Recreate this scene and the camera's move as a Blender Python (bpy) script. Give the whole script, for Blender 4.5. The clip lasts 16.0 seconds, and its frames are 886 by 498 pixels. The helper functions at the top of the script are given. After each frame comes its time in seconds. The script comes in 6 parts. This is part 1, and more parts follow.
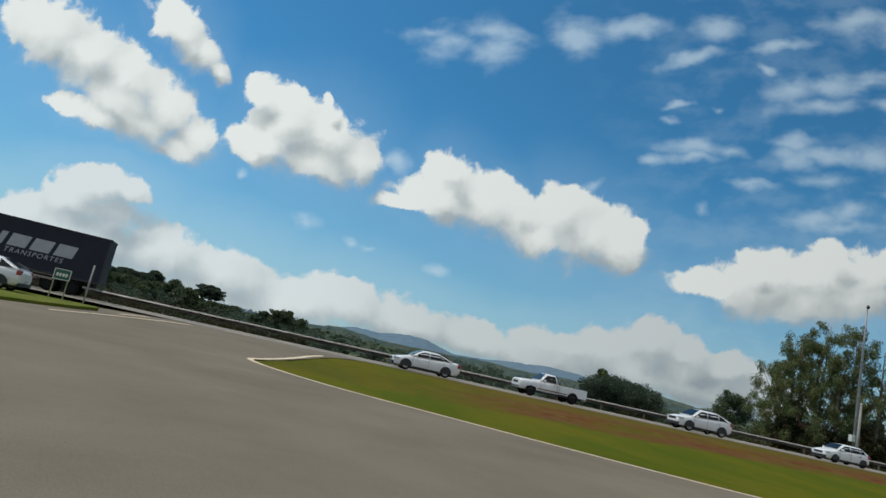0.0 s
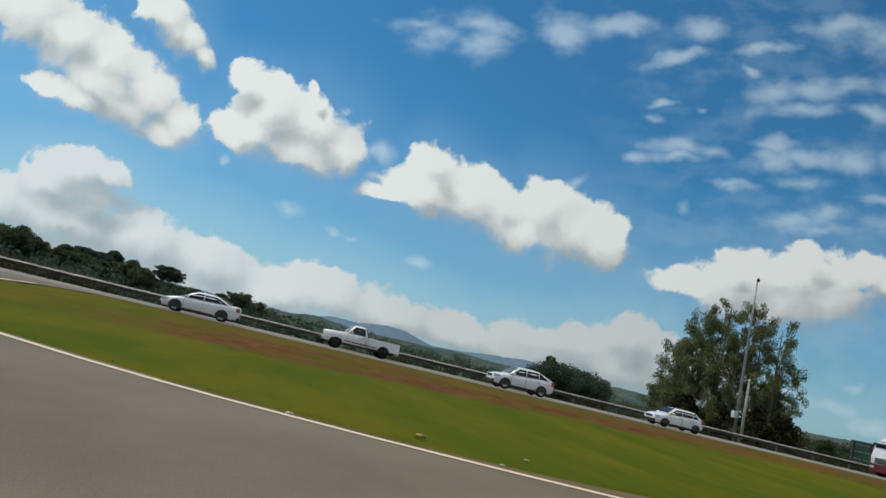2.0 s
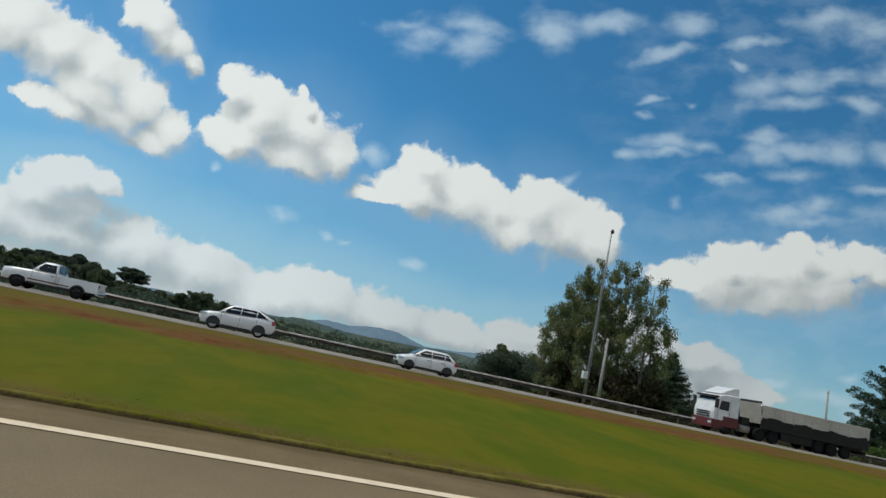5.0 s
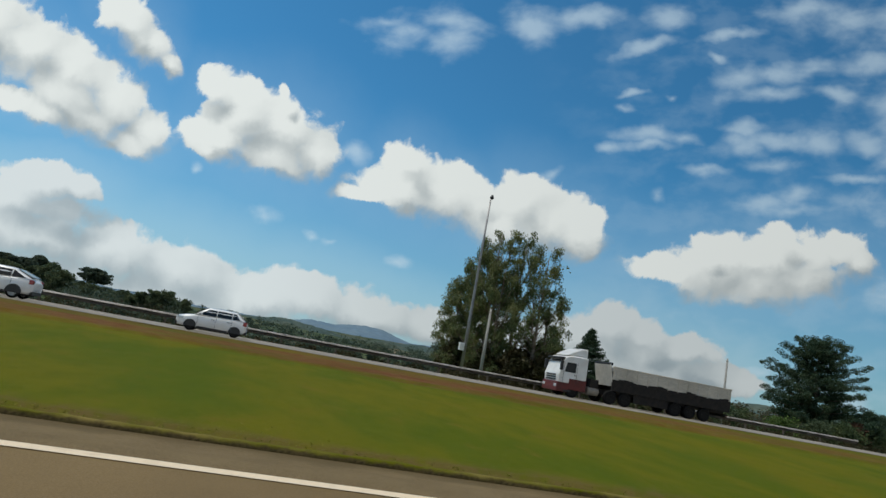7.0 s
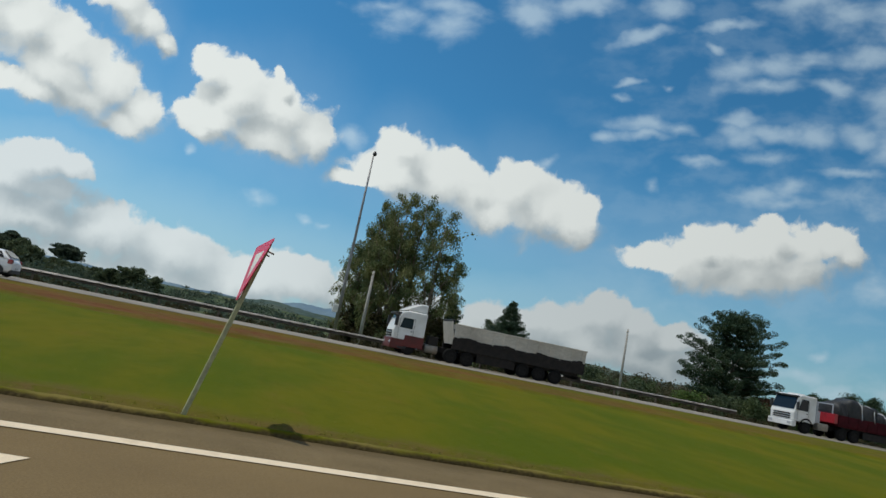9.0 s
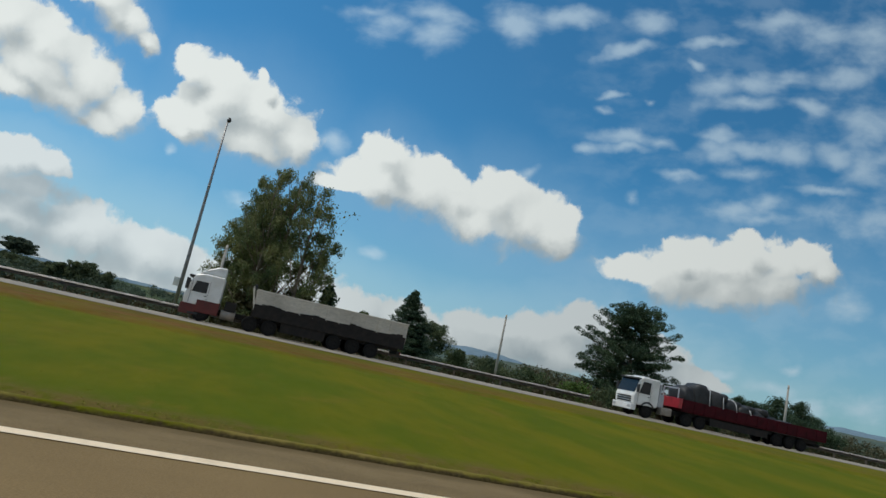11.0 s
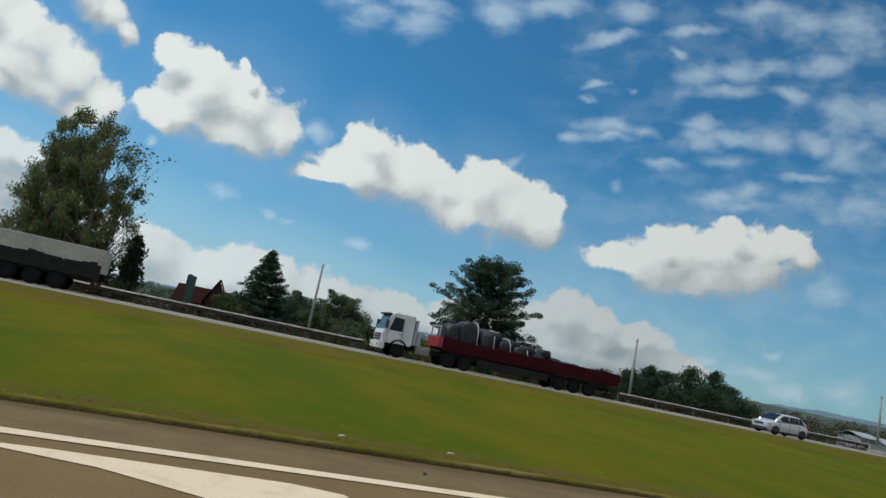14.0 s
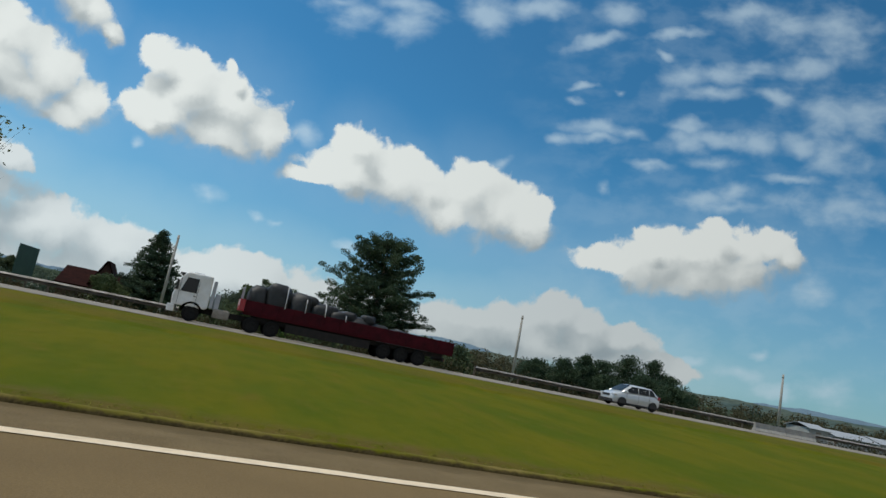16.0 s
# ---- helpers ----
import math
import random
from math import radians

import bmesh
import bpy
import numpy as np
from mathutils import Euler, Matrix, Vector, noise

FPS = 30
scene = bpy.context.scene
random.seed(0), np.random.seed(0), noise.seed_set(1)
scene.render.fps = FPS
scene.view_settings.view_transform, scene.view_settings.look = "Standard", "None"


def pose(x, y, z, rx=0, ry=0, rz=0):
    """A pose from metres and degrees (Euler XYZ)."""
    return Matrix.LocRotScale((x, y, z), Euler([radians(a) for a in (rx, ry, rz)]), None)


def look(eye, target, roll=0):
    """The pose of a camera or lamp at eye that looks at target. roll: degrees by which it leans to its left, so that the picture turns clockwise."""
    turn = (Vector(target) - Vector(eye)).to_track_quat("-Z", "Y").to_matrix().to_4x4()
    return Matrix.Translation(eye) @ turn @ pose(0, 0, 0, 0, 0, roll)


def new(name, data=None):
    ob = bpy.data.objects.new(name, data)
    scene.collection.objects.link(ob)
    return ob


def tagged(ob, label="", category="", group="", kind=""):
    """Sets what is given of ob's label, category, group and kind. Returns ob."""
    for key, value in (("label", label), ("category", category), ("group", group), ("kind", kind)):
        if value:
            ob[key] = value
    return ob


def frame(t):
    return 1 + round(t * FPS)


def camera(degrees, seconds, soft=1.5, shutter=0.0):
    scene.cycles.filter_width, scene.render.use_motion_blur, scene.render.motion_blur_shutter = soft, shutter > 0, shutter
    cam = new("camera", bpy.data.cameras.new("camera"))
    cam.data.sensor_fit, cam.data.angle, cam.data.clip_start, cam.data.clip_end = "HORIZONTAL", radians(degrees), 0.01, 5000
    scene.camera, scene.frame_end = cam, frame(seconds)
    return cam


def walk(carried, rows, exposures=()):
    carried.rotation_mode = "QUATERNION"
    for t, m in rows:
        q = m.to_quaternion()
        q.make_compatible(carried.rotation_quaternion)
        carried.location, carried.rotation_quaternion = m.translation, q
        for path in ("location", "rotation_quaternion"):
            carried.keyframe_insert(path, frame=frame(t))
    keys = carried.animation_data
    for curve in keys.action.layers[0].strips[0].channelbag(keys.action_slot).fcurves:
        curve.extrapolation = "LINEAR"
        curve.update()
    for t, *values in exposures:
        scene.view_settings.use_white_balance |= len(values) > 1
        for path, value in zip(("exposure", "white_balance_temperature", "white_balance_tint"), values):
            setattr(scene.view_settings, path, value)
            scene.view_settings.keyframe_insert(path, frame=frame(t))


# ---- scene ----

# ------------------------------------------------------------------ camera
# seconds, x, y, yaw, pitch, roll (degrees); a phone held in a passing car, 1.35 m up
EYE = 1.35
PATH = [
    (0.0, -17.43, -9.72, -10.11, 10.01, 12.46),
    (0.5, -14.09, -9.31, -10.52, 10.07, 12.53),
    (1.0, -10.77, -8.95, -10.81, 10.11, 12.19),
    (1.5, -7.49, -8.66, -11.28, 9.51, 12.65),
    (2.0, -4.29, -8.36, -11.78, 9.69, 13.56),
    (2.5, -1.16, -8.03, -11.65, 9.57, 13.67),
    (3.0, 1.98, -7.73, -11.66, 9.92, 13.11),
    (3.5, 5.13, -7.50, -11.69, 9.23, 13.18),
    (4.0, 8.27, -7.30, -11.85, 9.51, 12.83),
    (6.5, 23.78, -6.48, -13.29, 10.00, 10.83),
    (7.0, 26.80, -6.45, -13.67, 9.88, 10.51),
    (7.5, 29.78, -6.42, -14.13, 9.07, 11.40),
    (8.0, 32.76, -6.42, -13.85, 9.48, 11.42),
    (8.5, 35.73, -6.43, -13.99, 9.56, 10.91),
    (9.0, 38.68, -6.43, -14.46, 8.81, 11.41),
    (11.5, 54.15, -6.45, -16.35, 9.88, 12.37),
    (12.0, 57.25, -6.45, -16.69, 9.85, 12.13),
    (12.5, 60.34, -6.45, -16.96, 9.59, 11.91),
    (13.0, 63.40, -6.42, -17.41, 9.61, 11.78),
    (13.5, 66.48, -6.40, -17.54, 9.55, 11.07),
    (14.0, 69.57, -6.38, -17.50, 9.19, 11.69),
    (14.5, 72.71, -6.40, -17.93, 9.51, 10.64),
    (15.0, 75.83, -6.48, -18.60, 9.13, 11.79),
    (15.5, 78.90, -6.59, -18.09, 9.34, 11.71),
    (16.0, 82.03, -6.72, -18.49, 9.53, 11.36),
]


def held(x, y, yaw, pitch, roll):
    eye = Vector((x, y, EYE))
    ya, pi = radians(yaw), radians(pitch)
    ahead = Vector((-math.sin(ya) * math.cos(pi), math.cos(ya) * math.cos(pi), math.sin(pi)))
    return look(eye, eye + ahead * 10, roll)


cam = camera(69.04, 16.0, soft=1.5)
walk(cam, [(t, held(*r)) for t, *r in PATH], exposures=[(0.0, 0.0), (16.0, 0.0)])

# ------------------------------------------------------------------ sky, sun
SUN_TO = Vector((-0.38, 0.10, 0.92)).normalized()
SUN_STRENGTH = 2.55
SKY_STRENGTH = 0.085
sun_data = bpy.data.lights.new("sun", "SUN")
sun_data.energy, sun_data.angle, sun_data.color = SUN_STRENGTH, radians(0.6), (1.0, 0.96, 0.86)
sun = new("sun", sun_data)
sun.matrix_world = look(SUN_TO * 60, (0, 0, 0))

# axes of the chart on which the clouds are laid out (unit of the chart: 1/1140 of the distance)
CHART = ((0.94171, -0.27388, 0.1954), (-0.22861, -0.09482, 0.96889), (0.24683, 0.95708, 0.1519))

# heaped clouds: across, down, half length, half height, slope in degrees
HEAPS = [
    (-40, -10, 105, 80, 30), (35, 35, 95, 72, 35), (110, 88, 98, 72, 38), (185, 140, 88, 66, 35), (250, 196, 58, 50, 35), (75, 118, 92, 52, 30), (10, 132, 62, 26, 15), (60, 156, 60, 30, 22), (150, 172, 78, 42, 25), (120, 130, 90, 60, 35), (225, 212, 52, 34, 20),
    (225, 5, 58, 42, 30), (262, 42, 52, 34, 45), (294, 78, 24, 18, 60), (205, -20, 60, 50, 20), (240, 30, 50, 40, 40),
    (368, 108, 40, 34, 10), (420, 140, 66, 44, 25), (430, 175, 95, 60, 20), (505, 200, 82, 68, 35), (548, 240, 52, 58, 40), (385, 205, 74, 44, 12), (470, 245, 88, 44, 10), (494, 132, 15, 18, 10), (345, 188, 44, 26, 5), (360, 230, 40, 22, 25),
    (712, 262, 58, 46, 20), (700, 305, 95, 46, 8), (770, 315, 90, 52, 20), (630, 318, 56, 18, 8), (822, 305, 50, 34, 25),
    (912, 325, 66, 56, 15), (955, 372, 108, 66, 18), (1010, 395, 58, 50, 30), (870, 375, 65, 42, 25), (1035, 375, 32, 42, 5), (835, 345, 75, 48, 20), (790, 300, 60, 40, 20),
    (1330, 440, 150, 58, 3), (1255, 432, 90, 46, -8), (1415, 440, 110, 64, 6), (1150, 458, 84, 27, 4), (1478, 438, 56, 48, 20), (1320, 485, 150, 46, 4), (1235, 412, 44, 22, 0), (1370, 398, 52, 28, 5), (1420, 480, 110, 42, -6), (1505, 455, 30, 36, 0),
]
# the bank of far cloud above the horizon
BANK = [
    (60, 280, 100, 40, 8), (120, 292, 50, 32, 10), (10, 310, 80, 50, 8), (80, 332, 100, 34, 10), (40, 380, 165, 66, 12), (190, 415, 160, 66, 14), (310, 445, 125, 66, 14), (240, 490, 250, 60, 14), (420, 495, 130, 56, 12), (530, 495, 105, 58, 12), (640, 525, 100, 50, 14),
    (440, 560, 300, 60, 12), (60, 460, 250, 60, 12),
    (1065, 555, 70, 50, 8), (960, 570, 110, 40, 10), (1010, 610, 170, 50, 12), (1185, 605, 60, 28, 10), (1130, 580, 60, 44, 10), (890, 555, 85, 32, 8), (760, 560, 90, 40, 12), (1250, 650, 120, 30, 10), (1110, 612, 120, 52, 10), (915, 600, 130, 52, 10), (1205, 602, 72, 32, 8), (1150, 645, 150, 36, 10),
    (-80, 340, 90, 60, 8), (-90, 420, 150, 50, 8),
]
# thin high cloud
WISPS = [
    (1460, 627, 22, 9, 5), (1415, 662, 36, 18, 5), (1335, 640, 30, 12, 5), (1580, 690, 52, 28, 8), (1480, 692, 44, 14, 8), (1250, 660, 60, 16, 6),
    (626, 241, 17, 19, 40), (448, 350, 30, 13, 6), (336, 268, 11, 12, 0), (626, 243, 10, 12, 40), (448, 349, 20, 8, 6),
    (1150, 220, 62, 15, 6), (1215, 226, 32, 14, 0), (1078, 242, 24, 12, 0), (1150, 240, 60, 12, 0), (1300, 208, 40, 13, 5), (1300, 242, 44, 30, 0), (1375, 238, 74, 16, 4), (1440, 246, 44, 24, 5), (1350, 275, 66, 14, 0), (1245, 289, 44, 10, 0),
    (1298, 122, 44, 28, 0), (1360, 116, 64, 22, -5), (1440, 110, 74, 20, -8), (1535, 96, 66, 22, -12), (1352, 158, 70, 16, 0), (1118, 143, 28, 7, 0), (1185, 150, 14, 9, 0), (1100, 168, 18, 9, 20),
    (1178, 14, 44, 30, 20), (1150, 68, 60, 12, -18), (1290, 46, 66, 10, -5), (1270, 86, 18, 9, 30), (1500, 20, 84, 36, 0), (1590, 30, 80, 50, 0), (1485, 160, 60, 16, 5), (1530, 246, 40, 24, 10), (1600, 255, 60, 40, 5), (1430, 5, 90, 20, 0),
    (1410, 326, 44, 18, -5), (1340, 346, 70, 16, 0), (1385, 358, 66, 14, 0), (1522, 345, 58, 28, 3), (1500, 302, 66, 9, 0), (1150, 335, 16, 12, 0), (1620, 180, 120, 50, 5), (1620, 350, 80, 40, 3),
    (725, 30, 60, 34, 8), (795, 46, 50, 28, 12), (790, 12, 80, 26, 5), (940, 12, 52, 30, 12), (1040, 10, 60, 22, 0), (680, 8, 60, 20, 0), (545, 390, 16, 7, 0), (576, 395, 16, 7, 0), (690, 440, 26, 9, 0), (1556, 512, 40, 34, 0), (960, 290, 26, 12, -20),
]


def cloud_group(name, blobs):
    """A node group that turns a place on the chart into the depth inside a heap of rounded blobs."""
    g = bpy.data.node_groups.new(name, "ShaderNodeTree")
    g.interface.new_socket("Place", in_out="INPUT", socket_type="NodeSocketVector")
    g.interface.new_socket("Depth", in_out="OUTPUT", socket_type="NodeSocketFloat")
    gin, gout = g.nodes.new("NodeGroupInput"), g.nodes.new("NodeGroupOutput")
    last = None
    for cx, cy, rx, ry, slope in blobs:
        m = g.nodes.new("ShaderNodeMapping")
        m.vector_type = "TEXTURE"
        m.inputs["Location"].default_value = (cx / 1140, cy / 1140, 0)
        m.inputs["Rotation"].default_value = (0, 0, radians(slope))
        m.inputs["Scale"].default_value = (rx / 1140, ry / 1140, 1)
        ln = g.nodes.new("ShaderNodeVectorMath")
        ln.operation = "LENGTH"
        if last is None:
            g.links.new(gin.outputs[0], m.inputs["Vector"])
        else:
            # one blob after another, to keep the shader small
            on = g.nodes.new("ShaderNodeVectorMath")
            on.operation = "MULTIPLY_ADD"
            on.inputs[1].default_value = (1e-9, 1e-9, 1e-9)
            g.links.new(last, on.inputs[0])
            g.links.new(gin.outputs[0], on.inputs[2])
            g.links.new(on.outputs[0], m.inputs["Vector"])
        g.links.new(m.outputs[0], ln.inputs[0])
        if last is None:
            last = ln.outputs["Value"]
        else:
            mn = g.nodes.new("ShaderNodeMath")
            mn.operation = "SMOOTH_MIN"
            mn.inputs[2].default_value = 0.28
            g.links.new(last, mn.inputs[0])
            g.links.new(ln.outputs["Value"], mn.inputs[1])
            last = mn.outputs[0]
    inv = g.nodes.new("ShaderNodeMath")
    inv.operation = "SUBTRACT"
    inv.inputs[0].default_value = 1.0
    g.links.new(last, inv.inputs[1])
    g.links.new(inv.outputs[0], gout.inputs[0])
    return g


world = bpy.data.worlds.new("sky")
world.use_nodes = True
scene.world = world
world.cycles.sampling_method, world.cycles.sample_map_resolution = "MANUAL", 256
wt = world.node_tree
wt.nodes.clear()


def wn(kind, **values):
    n = wt.nodes.new(kind)
    for k, v in values.items():
        n.inputs[k].default_value = v
    return n


def wl(a, b):
    wt.links.new(a, b)


def wmath(op, a, b=None, c=None):
    n = wt.nodes.new("ShaderNodeMath")
    n.operation = op
    for i, v in enumerate((a, b, c)):
        if v is None:
            continue
        if isinstance(v, (int, float)):
            n.inputs[i].default_value = v
        else:
            wl(v, n.inputs[i])
    return n.outputs[0]


def wramp(value, lo, hi, a=0.0, b=1.0):
    n = wt.nodes.new("ShaderNodeMapRange")
    n.interpolation_type = "SMOOTHSTEP"
    wl(value, n.inputs[0])
    for i, v in enumerate((lo, hi, a, b)):
        n.inputs[1 + i].default_value = v
    return n.outputs[0]


def wvec(op, a, b):
    n = wt.nodes.new("ShaderNodeVectorMath")
    n.operation = op
    for i, v in enumerate((a, b)):
        if isinstance(v, tuple):
            n.inputs[i].default_value = v
        else:
            wl(v, n.inputs[i])
    return n


def wmix(f, a, b):
    n = wt.nodes.new("ShaderNodeMix")
    n.data_type = "RGBA"
    wl(f, n.inputs[0])
    for i, v in ((6, a), (7, b)):
        if isinstance(v, tuple):
            n.inputs[i].default_value = v
        else:
            wl(v, n.inputs[i])
    return n.outputs[2]


way = wn("ShaderNodeTexCoord").outputs["Generated"]
axis = [wvec("DOT_PRODUCT", way, a).outputs["Value"] for a in CHART]
fore = wmath("MAXIMUM", axis[2], 0.05)
u = wmath("ADD", wmath("DIVIDE", axis[0], fore), 784 / 1140)
v = wmath("SUBTRACT", 441 / 1140, wmath("DIVIDE", axis[1], fore))
chart = wn("ShaderNodeCombineXYZ")
wl(u, chart.inputs[0])
wl(v, chart.inputs[1])
chart = chart.outputs[0]


def wnoise(scale, detail, rough, place=chart):
    n = wn("ShaderNodeTexNoise", Scale=scale, Detail=detail, Roughness=rough)
    n.noise_dimensions = "2D"
    wl(place, n.inputs["Vector"])
    return n


def shifted(place, noise_node, amount):
    c = wvec("SUBTRACT", noise_node.outputs["Color"], (0.5, 0.5, 0.5)).outputs[0]
    s = wvec("SCALE", c, (0, 0, 0))
    s.inputs["Scale"].default_value = amount
    return wvec("ADD", place, s.outputs[0]).outputs[0]


def field(group, place):
    n = wt.nodes.new("ShaderNodeGroup")
    n.node_tree = group
    wl(place, n.inputs[0])
    return n.outputs[0]


heap_group = cloud_group("cloud_heaps", HEAPS)
bank_group = cloud_group("cloud_bank", BANK)
wisp_group = cloud_group("cloud_wisps", WISPS)


def billows(place):
    """Rounded puffs with finer fringes."""
    vo = wn("ShaderNodeTexVoronoi", Scale=17.0, Detail=2.0, Roughness=0.5)
    vo.voronoi_dimensions, vo.feature = "2D", "SMOOTH_F1"
    wl(place, vo.inputs["Vector"])
    fine = wnoise(24.0, 7.0, 0.58, place).outputs[0]
    return wmath("ADD", wmath("MULTIPLY", wmath("SUBTRACT", 0.48, vo.outputs["Distance"]), 0.50), wmath("MULTIPLY", wmath("SUBTRACT", fine, 0.5), 0.75))


def lobes(place):
    """The broad rounded lobes that catch the light."""
    vo = wn("ShaderNodeTexVoronoi", Scale=15.0, Detail=1.0, Roughness=0.5)
    vo.voronoi_dimensions, vo.feature = "2D", "SMOOTH_F1"
    wl(place, vo.inputs["Vector"])
    return wmath("ADD", wmath("MULTIPLY", vo.outputs["Distance"], -1.0), wmath("MULTIPLY", wnoise(13.0, 3.0, 0.5, place).outputs[0], 1.3))


def beside(place, dx, dy):
    return wvec("ADD", place, (dx, dy, 0)).outputs[0]


bent = shifted(shifted(chart, wnoise(9.0, 2.0, 0.5), 0.030), wnoise(34.0, 4.0, 0.6), 0.018)
puff = billows(bent)
puff_lit = wmath("MULTIPLY", wmath("SUBTRACT", lobes(bent), lobes(beside(bent, -0.007, -0.016))), 0.30)
broad = wmath("MULTIPLY", wmath("SUBTRACT", wnoise(4.0, 3.0, 0.55).outputs[0], 0.5), 0.55)


def cumulus(group, puffs):
    """Depth inside the cloud, and how its face is turned to the sun."""
    f = field(group, bent)
    # thick cloud towards the sun leaves this part of it grey
    rise = wmath("SUBTRACT", wmath("MINIMUM", f, 0.9), wmath("MINIMUM", field(group, beside(bent, -0.020, -0.044)), 0.9))
    lit = wmath("ADD", rise, wmath("ADD", puff_lit, broad))
    return wmath("ADD", f, wmath("MULTIPLY", puff, puffs)), lit, f


heap, heap_lit, heap_core = cumulus(heap_group, 1.0)
bank, bank_lit, bank_core = cumulus(bank_group, 0.9)
soft_place = shifted(shifted(chart, wnoise(8.0, 3.0, 0.55), 0.045), wnoise(30.0, 3.0, 0.55), 0.012)
drawn = wn("ShaderNodeMapping")
drawn.inputs["Rotation"].default_value, drawn.inputs["Scale"].default_value = (0, 0, radians(-4)), (0.75, 1.35, 1)
wl(shifted(chart, wnoise(11.0, 2.0, 0.5), 0.02), drawn.inputs["Vector"])
wisp_noise = wnoise(17.0, 5.0, 0.52, drawn.outputs[0]).outputs[0]
wisp = wmath("ADD", field(wisp_group, soft_place), wmath("MULTIPLY", wmath("SUBTRACT", wisp_noise, 0.5), 2.2))
# thin streaky haze between the patches of high cloud
haze = wmath("MULTIPLY", wramp(wisp_noise, 0.38, 0.72), wramp(u, 0.80, 1.05))

front = wramp(axis[2], 0.35, 0.6)
# unseen cloud behind and beside, added thick and white to light the vehicles' sides
n3 = wn("ShaderNodeTexNoise", Scale=3.2, Detail=7.0, Roughness=0.6)
wl(way, n3.inputs["Vector"])
fill_cloud = wmath("MULTIPLY", wramp(n3.outputs[0], 0.44, 0.58), wmath("SUBTRACT", 1.0, front))

def edged(depth, lit):
    """Cover of a heaped cloud: crisp along its sunny tops, torn and thin below."""
    crisp, torn = wramp(depth, -0.04, 0.22), wramp(depth, -0.22, 0.52)
    top = wramp(lit, -0.35, 0.15)
    return wmath("ADD", wmath("MULTIPLY", crisp, top), wmath("MULTIPLY", torn, wmath("SUBTRACT", 1.0, top)))


heap_a = wmath("MULTIPLY", edged(heap, heap_lit), front)
bank_a = wmath("MULTIPLY", wmath("MULTIPLY", edged(bank, bank_lit), front), 0.94)
wisp_a = wmath("MULTIPLY", wmath("MULTIPLY", wmath("MAXIMUM", wramp(wisp, -0.45, 1.25), wmath("MULTIPLY", haze, 0.22)), front), 0.60)
# thin milky air round the heaped clouds
veil_a = wmath("MULTIPLY", wmath("MULTIPLY", wmath("MAXIMUM", wramp(heap_core, -1.6, 0.6, 0.0, 0.7), wramp(bank_core, -1.6, 0.0)), front), 0.16)

sky = wt.nodes.new("ShaderNodeTexSky")
sky.sky_type, sky.sun_disc = "NISHITA", False
sky.sun_elevation = math.asin(SUN_TO.z)
sky.sun_rotation = math.atan2(SUN_TO.x, SUN_TO.y)
sky.altitude, sky.air_density, sky.dust_density, sky.ozone_density = 600, 1.0, 0.5, 1.0

CLOUD_LIT = (8.1, 8.6, 8.4, 1)
CLOUD_SHADE = (3.9, 4.5, 4.7, 1)
heap_col = wmix(wramp(heap_lit, -0.62, 0.50), CLOUD_SHADE, CLOUD_LIT)
bank_col = wmix(wramp(bank_lit, -0.45, 0.72), (3.75, 4.45, 4.8, 1), (7.3, 7.9, 7.95, 1))
# shading put into the bank: its colour dims towards the right
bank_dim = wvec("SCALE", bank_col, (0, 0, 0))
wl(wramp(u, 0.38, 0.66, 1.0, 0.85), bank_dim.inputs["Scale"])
height = wvec("DOT_PRODUCT", way, (0, 0, 1)).outputs["Value"]
low = wmath("MULTIPLY", wramp(height, -0.05, 0.34, 1.0, 0.0), 0.72)
clear = wvec("MULTIPLY", sky.outputs[0], (0.36, 1.00, 1.22)).outputs[0]
air = wmix(low, clear, (3.35, 4.85, 5.85, 1))
c0 = wmix(veil_a, air, (6.2, 7.8, 8.6, 1))
c1 = wmix(wisp_a, c0, (5.9, 7.5, 8.5, 1))
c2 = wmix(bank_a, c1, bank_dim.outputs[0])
c3 = wmix(heap_a, c2, heap_col)
c4 = wmix(fill_cloud, c3, (7.4, 7.2, 6.9, 1))
# the side of the sky towards the sun is a little brighter
sunny = wramp(wvec("DOT_PRODUCT", way, (-0.96, 0.2, 0.2)).outputs["Value"], -0.8, 0.5, 0.85, 1.10)
c5 = wvec("SCALE", c4, (0, 0, 0))
wl(sunny, c5.inputs["Scale"])
bg = wn("ShaderNodeBackground", Strength=SKY_STRENGTH)
wl(c5.outputs[0], bg.inputs["Color"])
wl(bg.outputs[0], wt.nodes.new("ShaderNodeOutputWorld").inputs[0])

# ------------------------------------------------------------------ materials


